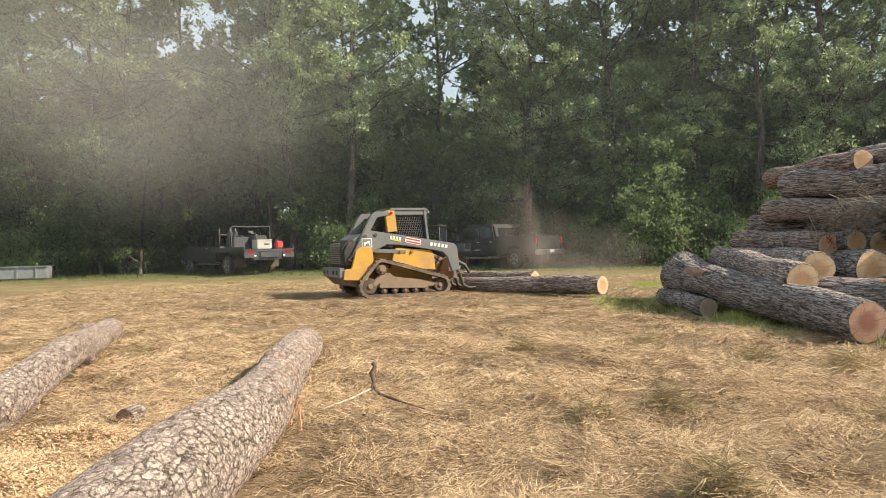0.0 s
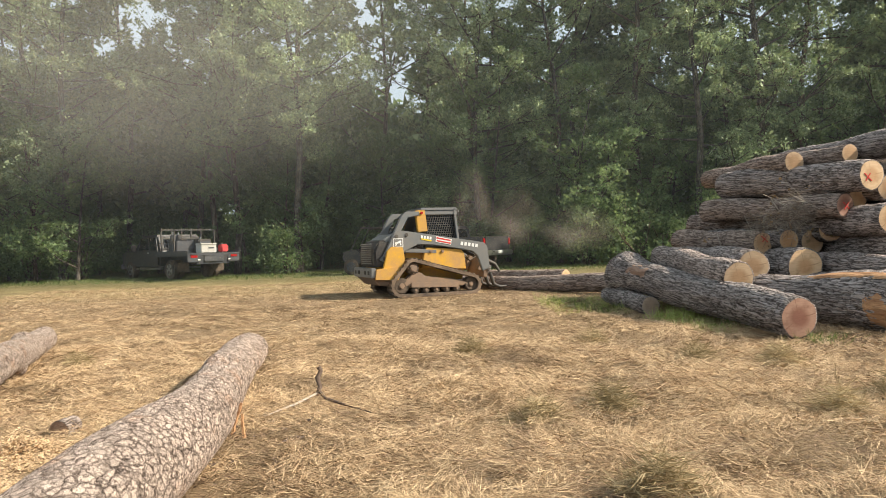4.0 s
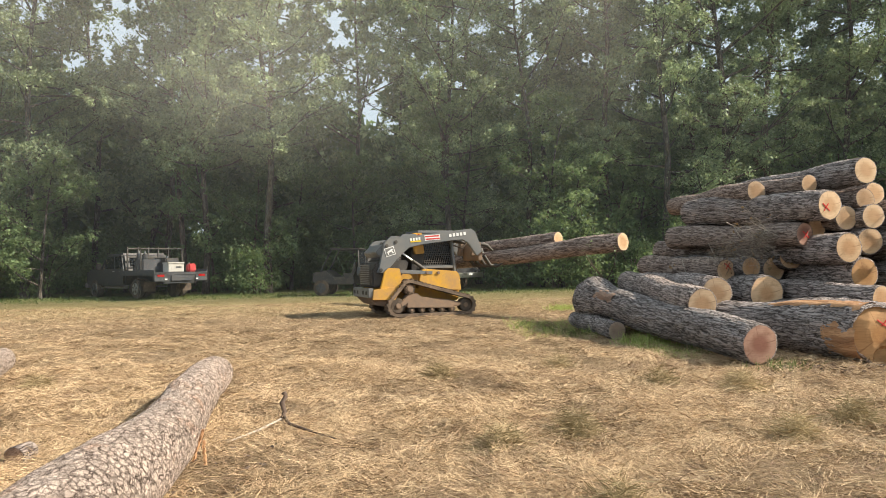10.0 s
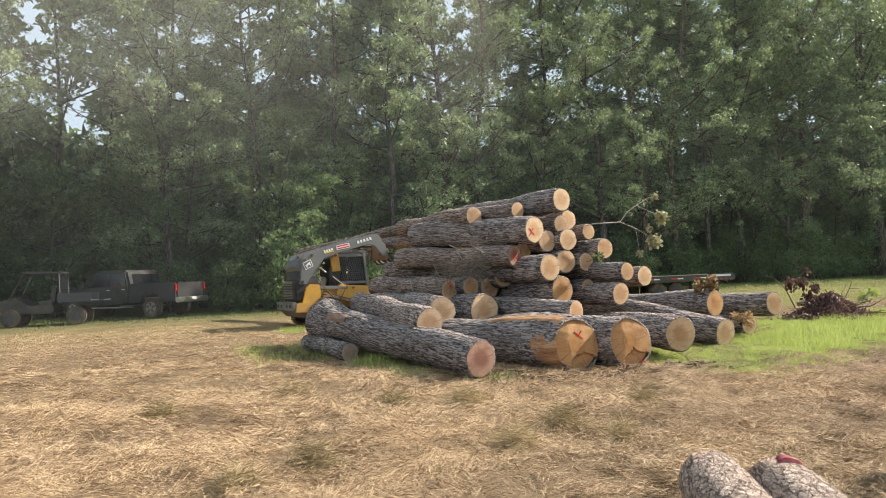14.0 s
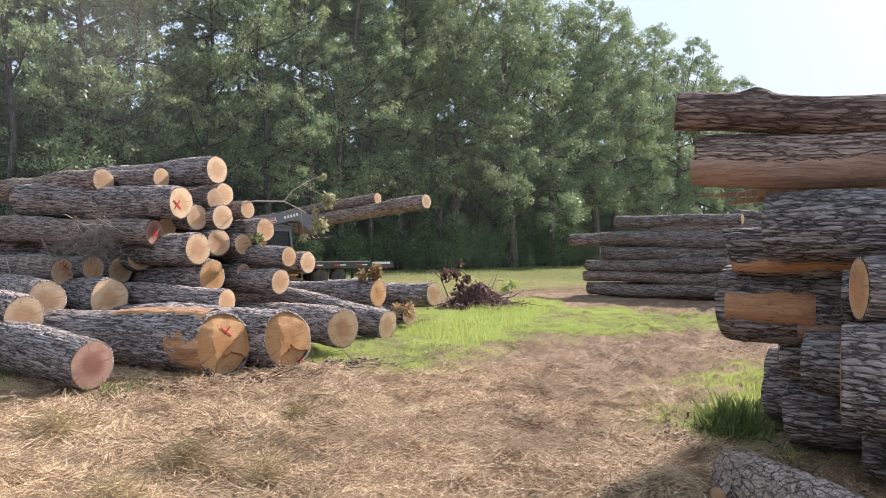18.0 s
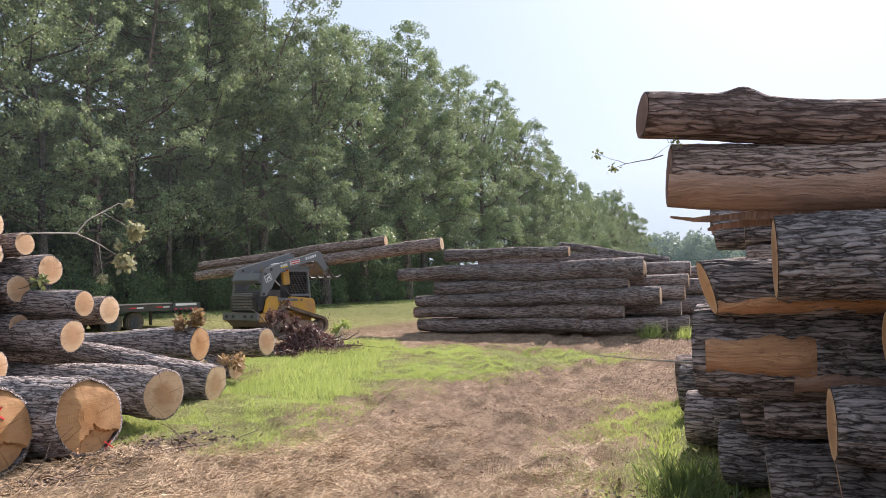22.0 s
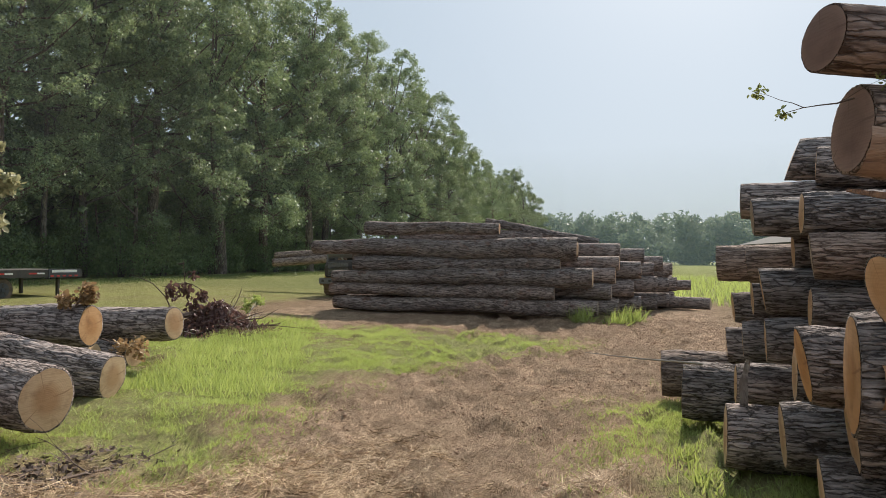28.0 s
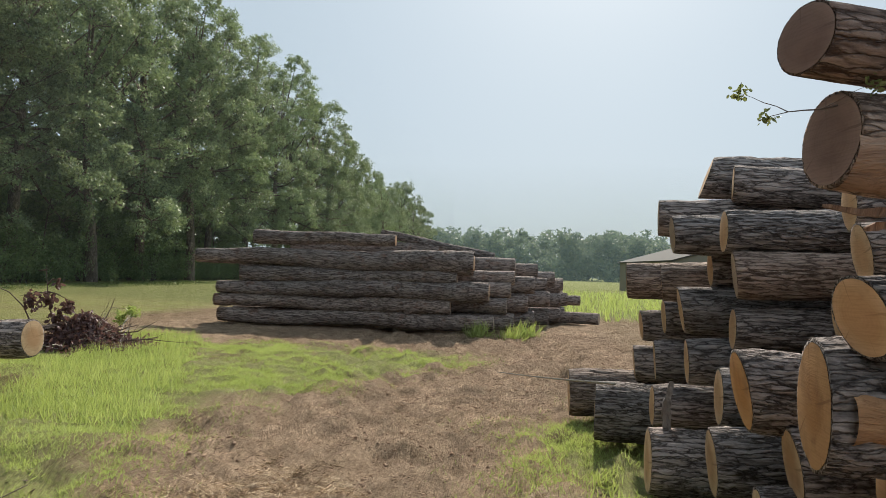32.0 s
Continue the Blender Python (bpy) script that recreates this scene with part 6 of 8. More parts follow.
    # grapple on the arm's end
    bracket = box_part("coupler", arm, "steel_dusty", [((0.12, 1.1, 0.5), (1.62, 0, 0.62), (0, 12, 0), 0.02), ((0.1, 0.2, 0.4), (1.5, 0.45, 0.75), (0, 25, 0), 0.01), ((0.1, 0.2, 0.4), (1.5, -0.45, 0.75), (0, 25, 0), 0.01)], "dusty steel quick coupler")
    box_part("tag", bracket, "white_mark", [((0.01, 0.09, 0.13), (1.7, -0.56, 0.62), (0, 0, 0), 0.0)])
    for y in (-0.75, -0.4, 0.0, 0.4, 0.75):
        T = Tubes()
        T.add([(1.62, y, 0.5), (1.72, y, 0.2), (1.9, y, 0.12), (2.08, y, 0.14)], [0.05, 0.045, 0.04, 0.02], 6)
        part_mesh("grapple_tine", T.mesh("grapple_tine", M["black_paint"]), arm)
    for y in (-0.35, 0.35):
        T = Tubes()
        T.add([(1.6, y, 0.78), (1.75, y, 0.8), (1.95, y, 0.7), (2.08, y, 0.5)], [0.06, 0.055, 0.05, 0.03], 6)
        part_mesh("grapple_jaw", T.mesh("grapple_jaw", M["black_paint"]), arm)
    for i, s in enumerate((-1, 1)):
        rod_part("hose", arm, "rubber", [(0.9, s * 0.4, 1.05), (1.2, s * 0.45, 0.82), (1.45, s * 0.42, 0.95), (1.6, s * 0.38, 0.75)], 0.018)
    # lift rams: barrels pinned to the frame, rods pinned to the arm
    barrel, rod = new("lift_ram"), new("ram_rod")
    for ob, label in ((barrel, "black hydraulic lift cylinder"), (rod, "bright lift cylinder rod")):
        ob.parent = root
        ob["label"] = label
    for s in (-1, 1):
        rod_part("barrel", barrel, "black_paint", [(0, s * 0.6, 0), (0, s * 0.6, 0.72)], 0.045)
        cyl_part("barrel_eye", barrel, "steel_dusty", 0.06, 0.1, (0, s * 0.6, 0), seg=14)
        rod_part("rod", rod, "chrome", [(0, s * 0.6, 0), (0, s * 0.6, 0.62)], 0.026)
        cyl_part("rod_eye", rod, "steel_dusty", 0.05, 0.1, (0, s * 0.6, 0), seg=14)
    return root, arm, barrel, rod


loader, lift_arm, ram_barrel, ram_rod = build_loader()

LOAD = []
for _i, (_o, _up, _fwd, _r, _a, _b) in enumerate([(0.0, 0.08, 0.0, 0.23, 4.3, 5.4), (0.36, 0.3, 0.1, 0.17, 1.6, 3.2), (0.2, 0.46, 0.0, 0.18, 2.2, 5.4)]):
    # near end first; the load lies crosswise in the grapple
    lg = log((0, 0, 0), (0, 0.01, _a + _b), _r, _r * 0.8, "bark_fine", "end_pale", "felled log held crosswise in the loader's grapple", "logs carried by the loader", seed=900 + _i, crook=0.012)
    LOAD.append((lg, _o, _up, _fwd, _a))


def wheel(root, x, y, r, w, rim="chrome", tread=True):
    tyre = cyl_part("wheel", root, "rubber", r, w, (x, y, r), seg=26, bevel=0.04, label="black rubber tyre")
    s = 1 if y > 0 else -1
    cyl_part("rim", tyre, rim, r * 0.6, 0.03, (x, y + s * (w / 2 - 0.005), r), seg=18, bevel=0.008)
    for k in range(5):
        a = k * 72
        box_part("spoke", tyre, "black_paint", [((r * 0.16, 0.02, r * 0.34), (x + math.sin(radians(a)) * r * 0.36, y + s * (w / 2 + 0.012), r + math.cos(radians(a)) * r * 0.36), (0, a, 0), 0.004)])
    cyl_part("hub", tyre, rim, r * 0.16, 0.05, (x, y + s * (w / 2 + 0.015), r), seg=12, bevel=0.006)


def cab_body(root, width, front, back, roof0, roof1, hood, crew=True):
    """A pickup's body from nose to the back of its cabin; x runs forward."""
    mid = (roof0 + roof1) / 2
    body = prism_part("body", root, "truck_black", [(back, 0.55), (front - 0.1, 0.5), (front, 0.7), (front, hood - 0.15), (front - 0.12, hood), (roof1 + 0.75, hood + 0.1), (roof1, 1.93), (roof0, 1.93), (back, 1.25)], width, 0, 0.085, "dark crew-cab truck body")
    for s in (-1, 1):
        o = s * (width / 2 + 0.001)
        for a, b in ((mid + 0.06, roof1 + 0.35), (roof0 + 0.04, mid - 0.04)):
            prism_part("side_window", body, "glass", [(a, 1.28), (b, 1.28), (min(b, roof1 + 0.05), 1.8), (a + 0.02, 1.8)], 0.012, o, 0.0)
        box_part("door_handle", body, "chrome", [((0.16, 0.03, 0.035), (mid + 0.12, o, 1.15), (0, 0, 0), 0.006)])
        box_part("door_handle", body, "chrome", [((0.16, 0.03, 0.035), (roof0 + 0.15, o, 1.15), (0, 0, 0), 0.006)])
        box_part("running_board", body, "chrome", [((2.3, 0.14, 0.05), (mid + 0.1, s * (width / 2 - 0.02), 0.45), (0, 0, 0), 0.01)])
        box_part("mirror", body, "black_paint", [((0.1, 0.22, 0.28), (roof1 + 0.55, s * (width / 2 + 0.14), 1.38), (0, 0, 0), 0.03)])
        box_part("headlamp", body, "white_mark", [((0.06, 0.34, 0.26), (front + 0.002, s * (width / 2 - 0.28), hood - 0.3), (0, 0, 0), 0.02)])
    box_part("rear_glass", body, "glass", [((0.015, width * 0.72, 0.42), (roof0 - 0.085, 0, 1.56), (0, 12.4, 0), 0.0)])
    box_part("windscreen", body, "glass", [((0.015, width * 0.8, 0.78), (roof1 + 0.4, 0, 1.58), (0, -52, 0), 0.0)])
    box_part("grille", body, "chrome", [((0.03, width * 0.5, 0.3), (front + 0.005, 0, hood - 0.32), (0, 0, 0), 0.01)])
    box_part("front_bumper", body, "chrome", [((0.2, width, 0.24), (front + 0.06, 0, 0.55), (0, 0, 0), 0.04)])
    return body


def build_flatbed(m):
    root = thing("flatbed_truck", m, "dark crew-cab flatbed truck parked at the wood edge", "truck")
    cab_body(root, 2.0, 3.1, -0.6, -0.45, 0.95, 1.25)
    wheel(root, 2.2, 0.88, 0.41, 0.28)
    wheel(root, 2.2, -0.88, 0.41, 0.28)
    for s in (-1, 1):
        wheel(root, -1.7, s * 0.95, 0.41, 0.24)
        wheel(root, -1.7, s * 0.66, 0.41, 0.24)
    deck = box_part("flat_deck", root, "bed_grey", [((2.9, 2.35, 0.12), (-2.05, 0, 1.02), (0, 0, 0), 0.02), ((2.9, 0.9, 0.25), (-2.05, 0, 0.84), (0, 0, 0), 0.02)], "slate grey steel flatbed")
    prism_part("tail_skirt", deck, "bed_grey", [(-3.5, 1.08), (-3.38, 1.08), (-3.3, 0.62), (-3.42, 0.62)], 1.5, 0, 0.01)
    for s in (-1, 1):
        box_part("side_skirt", deck, "bed_grey", [((0.1, 0.55, 0.36), (-3.45, s * 0.9, 0.88), (0, 0, 0), 0.02)])
        box_part("tail_lamp", deck, "red_lens", [((0.02, 0.3, 0.1), (-3.51, s * 0.9, 0.94), (0, 0, 0), 0.01)])
        box_part("reflector", deck, "white_mark", [((0.02, 0.1, 0.05), (-3.51, s * 0.68, 0.8), (0, 0, 0), 0.004)])
        box_part("side_rail", deck, "bed_grey", [((2.9, 0.05, 0.16), (-2.05, s * 1.16, 1.1), (0, 0, 0), 0.01)])
    rack = box_part("headache_rack", root, "black_paint", [((0.06, 1.9, 0.06), (-0.75, 0, 2.12), (0, 0, 0), 0.01), ((0.06, 1.9, 0.06), (-0.75, 0, 1.75), (0, 0, 0), 0.01)] + [((0.06, 0.06, 1.2), (-0.75, y, 1.6), (0, 0, 0), 0.01) for y in (-0.92, -0.45, 0, 0.45, 0.92)], "black pipe headache rack")
    box_part("roof_bar", rack, "black_paint", [((0.05, 1.9, 0.05), (-1.9, 0, 2.08), (0, 0, 0), 0.01), ((0.05, 0.05, 1.0), (-1.9, 0.92, 1.6), (0, 0, 0), 0.01), ((0.05, 0.05, 1.0), (-1.9, -0.92, 1.6), (0, 0, 0), 0.01)])
    cyl_part("hose_reel", root, "black_paint", 0.28, 0.3, (-1.3, 0.2, 1.42), seg=18, bevel=0.03)
    box_part("pump_box", root, "bed_grey", [((0.7, 1.5, 0.55), (-1.4, 0, 1.36), (0, 0, 0), 0.03)])
    box_part("rear_mudflap", root, "rubber", [((0.02, 0.5, 0.4), (-2.4, 0.8, 0.5), (0, 0, 0), 0.0), ((0.02, 0.5, 0.4), (-2.4, -0.8, 0.5), (0, 0, 0), 0.0)])
    return root


def build_pickup(m):
    root = thing("pickup_truck", m, "black crew-cab pickup with chrome rear bumper parked under the trees", "truck")
    cab_body(root, 1.98, 2.95, -0.75, -0.6, 0.9, 1.22)
    for s in (-1, 1):
        prism_part("bed_side", root, "truck_black", [(-2.85, 0.62), (-2.2, 0.62), (-2.1, 0.85), (-1.75, 1.0), (-1.4, 0.85), (-1.3, 0.6), (-0.76, 0.58), (-0.76, 1.38), (-2.85, 1.38)], 0.14, s * 0.92, 0.03)
        lamp = box_part("tail_lamp", root, "red_lens", [((0.05, 0.13, 0.3), (-2.87, s * 0.9, 1.16), (0, 0, 0), 0.02)], "tall red tail lamp")
        wheel(root, 2.05, s * 0.86, 0.4, 0.28)
        wheel(root, -1.75, s * 0.86, 0.4, 0.28)
    box_part("tailgate", root, "truck_black", [((0.07, 1.62, 0.62), (-2.84, 0, 1.06), (0, 0, 0), 0.025)], "black tailgate")
    box_part("bed_floor", root, "black_paint", [((2.1, 1.75, 0.08), (-1.8, 0, 0.75), (0, 0, 0), 0.01)])
    box_part("rear_bumper", root, "chrome", [((0.18, 1.96, 0.22), (-2.95, 0, 0.68), (0, 0, 0), 0.04)], "chrome rear bumper")
    box_part("plate_bar", root, "white_mark", [((0.01, 0.3, 0.1), (-3.045, 0, 0.72), (0, 0, 0), 0.0)])
    return root


def build_utv(m):
    root = thing("utility_vehicle", m, "small dark side-by-side utility vehicle with a dump bed", "utility vehicle")
    prism_part("body", root, "black_paint", [(-0.3, 0.45), (1.2, 0.45), (1.45, 0.6), (1.4, 0.95), (0.85, 1.05), (0.5, 0.75), (-0.3, 0.75)], 1.3, 0, 0.04, "dark plastic body tub")
    box_part("seat", root, "black_paint", [((0.45, 1.2, 0.16), (-0.05, 0, 0.83), (0, 0, 0), 0.04), ((0.14, 1.2, 0.5), (-0.3, 0, 1.1), (0, -10, 0), 0.04)])
    bed = box_part("dump_bed", root, "bed_grey", [((1.1, 1.4, 0.06), (-1.0, 0, 0.85), (0, 0, 0), 0.01), ((1.1, 0.05, 0.3), (-1.0, 0.68, 1.0), (0, 0, 0), 0.01), ((1.1, 0.05, 0.3), (-1.0, -0.68, 1.0), (0, 0, 0), 0.01), ((0.05, 1.4, 0.3), (-0.46, 0, 1.0), (0, 0, 0), 0.01)], "grey dump bed with its tailgate down")
    box_part("tailgate", bed, "bed_grey", [((0.42, 1.38, 0.05), (-1.76, 0, 0.84), (0, 4, 0), 0.01)])
    box_part("roof", root, "black_paint", [((1.25, 1.36, 0.05), (0.05, 0, 1.92), (0, -2, 0), 0.02)])
    for s in (-1, 1):
        rod_part("roll_bar", root, "black_paint", [(1.1, s * 0.64, 0.95), (0.62, s * 0.64, 1.88), (-0.5, s * 0.64, 1.9), (-0.52, s * 0.64, 0.8)], 0.03)
        for x in (1.05, -1.05):
            wheel(root, x, s * 0.62, 0.33, 0.26, "bed_grey")
        box_part("headlamp", root, "white_mark", [((0.05, 0.2, 0.1), (1.42, s * 0.45, 0.88), (0, 0, 0), 0.02)])
    box_part("rear_panel", root, "glass", [((0.02, 1.2, 0.7), (-0.52, 0, 1.5), (0, 0, 0), 0.0)])
    return root


def build_trailer(m, L=11.0):
    root = thing("flatbed_trailer", m, "long black flatbed trailer with red and white reflective tape", "trailer")
    deck = box_part("deck", root, "black_paint", [((L, 2.5, 0.08), (-L / 2, 0, 0.98), (0, 0, 0), 0.01), ((L, 0.1, 0.2), (-L / 2, 1.2, 0.86), (0, 0, 0), 0.01), ((L, 0.1, 0.2), (-L / 2, -1.2, 0.86), (0, 0, 0), 0.01)], "black plank deck on steel side rails")
    for i in range(9):
        x = -0.5 - i * 1.15
        box_part("reflective_tape", deck, "white_mark", [((0.28, 0.012, 0.05), (x, -1.256, 0.9), (0, 0, 0), 0.0)])
        box_part("reflective_tape", deck, "red_mark", [((0.28, 0.012, 0.05), (x - 0.3, -1.256, 0.9), (0, 0, 0), 0.0)])
    sign = box_part("end_board", root, "bed_grey", [((1.25, 0.03, 0.3), (-0.75, -1.27, 0.9), (0, 0, 0), 0.006)], "end board with lettering bars and striped tape")
    box_part("lettering_bar", sign, "white_mark", [((1.0, 0.01, 0.09), (-0.75, -1.29, 0.97), (0, 0, 0), 0.0)])
    for i in range(5):
        box_part("tape_stripe", sign, "red_mark", [((0.12, 0.01, 0.05), (-0.28 - i * 0.24, -1.29, 0.81), (0, 0, 0), 0.0)])
    for x in (-2.9, -3.8):
        for s in (-1, 1):
            wheel(root, x, s * 1.0, 0.38, 0.25, "bed_grey")
    box_part("landing_leg", root, "black_paint", [((0.1, 0.1, 0.95), (-0.7, 0.9, 0.48), (0, 0, 0), 0.01)])
    box_part("landing_leg", root, "black_paint", [((0.1, 0.1, 0.95), (-0.7, -0.9, 0.48), (0, 0, 0), 0.01)])
    box_part("landing_leg", root, "black_paint", [((0.1, 0.1, 0.95), (-L + 1, 0.9, 0.48), (0, 0, 0), 0.01)])
    return root


def gz(x, y):
    return float(ground_z(np.float64(x), np.float64(y)))


build_flatbed(pose(-12.4, 31.3, gz(0, 31), 0, 0, 138))
tool_box = thing("tool_box", pose(-12.4, 31.3, gz(0, 31) + 1.085, 0, 0, 138), "white job box on the truck's flatbed", "box")
box_part("shell", tool_box, "white_box", [((0.45, 0.7, 0.34), (-2.95, 0.05, 0.17), (0, 0, 0), 0.02)])
box_part("lid", tool_box, "white_box", [((0.48, 0.73, 0.06), (-2.95, 0.05, 0.37), (0, 0, 0), 0.015)])
box_part("lettering_bar", tool_box, "bed_grey", [((0.01, 0.25, 0.06), (-3.178, -0.05, 0.2), (0, 0, 0), 0.0)])
fuel = thing("fuel_can", pose(-12.4, 31.3, gz(0, 31) + 1.085, 0, 0, 138), "red fuel can on the truck's flatbed", "can")
box_part("body", fuel, "red_box", [((0.3, 0.34, 0.34), (-2.98, -0.72, 0.17), (0, 0, 0), 0.05)])
box_part("cap", fuel, "black_paint", [((0.1, 0.1, 0.06), (-2.98, -0.62, 0.36), (0, 0, 0), 0.01)])
welder = thing("welder", pose(-12.4, 31.3, gz(0, 31) + 1.085, 0, 0, 138), "dark welding machine on the truck's flatbed", "welder")
box_part("body", welder, "black_paint", [((0.9, 0.6, 0.6), (-1.7, -0.35, 0.3), (0, 0, 0), 0.04)])
box_part("panel", welder, "bed_grey", [((0.02, 0.5, 0.4), (-2.16, -0.35, 0.32), (0, 0, 0), 0.01)])
box_part("lifting_eye", welder, "galv", [((0.12, 0.03, 0.12), (-1.7, -0.35, 0.63), (0, 0, 0), 0.01)])
for _y in (0.45, 0.7):
    bottle = thing("gas_bottle", pose(-12.4, 31.3, gz(0, 31) + 1.085, 0, 0, 138), "grey gas bottle standing on the truck's flatbed", "bottle", "gas bottles on the truck")
    cyl_part("cylinder", bottle, "bed_grey", 0.11, 0.8, (-1.35, _y, 0.4), (0, 0, 0), 14, 0.03)
    cyl_part("valve", bottle, "galv", 0.03, 0.14, (-1.35, _y, 0.86), (0, 0, 0), 10, 0.0)
build_pickup(pose(-0.2, 31.9, gz(0, 32), 0, 0, 140))
build_utv(pose(-2.95, 29.3, gz(0, 29.3), 0, 0, 172))
build_trailer(pose(24.0, 24.2, gz(24, 24) - 0.12, 0, 0, -6))
crate = thing("metal_trough", pose(-21.0, 29.0, gz(0, 29), 0, 0, 18), "galvanised metal trough standing in the grass", "trough")
box_part("shell", crate, "galv", [((2.3, 0.05, 0.5), (0, -0.4, 0.3), (-6, 0, 0), 0.01), ((2.3, 0.05, 0.5), (0, 0.4, 0.3), (6, 0, 0), 0.01), ((0.05, 0.8, 0.5), (1.14, 0, 0.3), (0, 0, 0), 0.01), ((0.05, 0.8, 0.5), (-1.14, 0, 0.3), (0, 0, 0), 0.01), ((2.3, 0.8, 0.04), (0, 0, 0.05), (0, 0, 0), 0.005)])
for _x in (-0.75, 0, 0.75):
    box_part("rib", crate, "galv", [((0.06, 0.05, 0.52), (_x, -0.45, 0.3), (-6, 0, 0), 0.008)])
box_part("rim", crate, "galv", [((2.4, 0.08, 0.05), (0, -0.43, 0.56), (0, 0, 0), 0.01), ((2.4, 0.08, 0.05), (0, 0.43, 0.56), (0, 0, 0), 0.01)])


def build_barn(m):
    root = thing("metal_barn", m, "pale metal barn standing across the field", "barn")
    prism_part("wall", root, "barn", [(-7, 0), (7, 0), (7, 3.6), (0, 5.6), (-7, 3.6)], 18, 0, 0.0)
    for s in (-1, 1):
        box_part("roof", root, "barn_roof", [((7.6, 18.6, 0.12), (s * 3.6, 0, 4.72), (0, s * 15.9, 0), 0.0)])
    for i in range(7):
        box_part("cladding_rib", root, "galv", [((0.06, 0.1, 3.5), (-6 + i * 2, -9.03, 1.8), (0, 0, 0), 0.0)])
    box_part("sliding_door", root, "bed_grey", [((3.6, 0.1, 3.2), (0, -9.06, 1.6), (0, 0, 0), 0.0)])
    return root


build_barn(pose(92, -17.5, 0, 0, 0, 100))


# ---- what moves ----
COURSE = [(0, -2.9, 17.75, 27), (1, -2.75, 17.8, 26), (2, -1.9, 17.9, 24), (3, -1.15, 17.95, 22), (4.5, -0.7, 18.05, 21), (6, -0.55, 18.1, 20), (8, -0.6, 18.1, 20), (9, -0.5, 18.2, 20),
          (10, -0.1, 18.6, 18), (11, 0.6, 19.3, 16), (12, 2.0, 20.1, 12), (13, 3.6, 20.75, 8), (15, 7.4, 21.0, 0), (17, 12.2, 20.2, -12), (18, 14.3, 19.6, -18), (19, 16.2, 18.9, -21),
          (20, 17.9, 18.1, -20), (21, 19.4, 17.4, -17), (22, 20.9, 16.9, -14), (23, 22.2, 16.5, -12), (24, 23.3, 16.2, -11), (25, 24.4, 15.95, -11), (25.5, 25.2, 15.8, -11), (26.5, 27.1, 15.45, -12), (27.5, 29.1, 14.95, -13), (28, 29.8, 14.7, -15), (28.5, 30.9, 13.95, -20), (29, 31.7, 13.1, -24), (30, 33.2, 12.0, -26), (32, 36.0, 10.6, -26)]
LIFT = [(0, 0.0), (7, 0.0), (7.5, 0.05), (8, 0.17), (8.5, 0.3), (9, 0.42), (9.5, 0.52), (10, 0.66), (11, 0.78), (12, 0.87), (13, 1.0), (26, 1.0), (27.5, 0.85), (28.5, 0.6), (29.5, 0.3), (32, 0.2)]


def course(t):
    k = [r[0] for r in COURSE]
    x, y, a = (float(np.interp(t, k, [r[i] for r in COURSE])) for i in (1, 2, 3))
    return pose(x, y, gz(x, y), 0, 0, a)


def lift(t):
    return float(np.interp(t, [r[0] for r in LIFT], [r[1] for r in LIFT]))


def arm_pose(f):
    """The arm turns up about its lower rear pin while the linkage carries that pin back and up."""
    px, pz = -1.18, 0.95
    return Matrix.Translation((px - 0.02 * f, 0, pz + 0.36 * f)) @ pose(0, 0, 0, 0, -24 * f, 0) @ Matrix.Translation((-px, 0, -pz))


def ram_poses(f):
    """The ram's two halves point at each other's pins."""
    foot, head = Vector((0.3, 0, 0.98)), arm_pose(f) @ Vector((-0.66, 0, 1.42))
    out = []
    for p, q in ((foot, head), (head, foot)):
        d = q - p
        out.append(pose(*p, 0, math.degrees(math.atan2(d.x, d.z)), 0))
    return out


def load_pose(t, o, up, fwd, near):
    f = lift(t)
    hold = arm_pose(f) @ Vector((2.15 + fwd, 0, 0.22))
    m = course(t) @ Matrix.Translation((hold.x, 0, hold.z + up * (0.4 + 0.6 * f) + 0.4 * f + float(np.interp(f, (0, 0.3, 0.66, 0.9, 1), (-0.07, -0.18, -0.26, -0.1, 0))))) @ pose(0, 0, 0, 0, 0, -69)
    # along the load's own line: the near end is raised a little
    e = radians(1.0 + 4.0 * f)
    d = Vector((math.cos(e), 0, math.sin(e)))
    side = Vector((0, 1, 0)) * o
    p = m @ (d * near + side)
    q = m @ (d * -4.0 + side)
    return axis_pose(p, q)


def motions():
    times = sorted({r[0] for r in COURSE} | {r[0] for r in LIFT} | {7.25, 7.75, 8.25, 8.75, 9.25, 9.75, 10.5, 11.5, 12.5, 14, 16})
    walk(loader, [(t, course(t)) for t in times])
    walk(lift_arm, [(t, arm_pose(lift(t))) for t in times])
    for ob, k in ((ram_barrel, 0), (ram_rod, 1)):
        walk(ob, [(t, ram_poses(lift(t))[k]) for t in times])
    for veil, p, q, last in DUST:
        size = veil.scale.copy()
        walk(veil, [(t, pose(*Vector(p).lerp(Vector(q), min(1, t / last)), 0, 0, 35 if p[0] < -3 else 20)) for t in (0, last / 3, last * 2 / 3, last, 32)])
        veil.scale = size
    for lg, o, up, fwd, near in LOAD:
        walk(lg, [(t, load_pose(t, o, up, fwd, near)) for t in times])


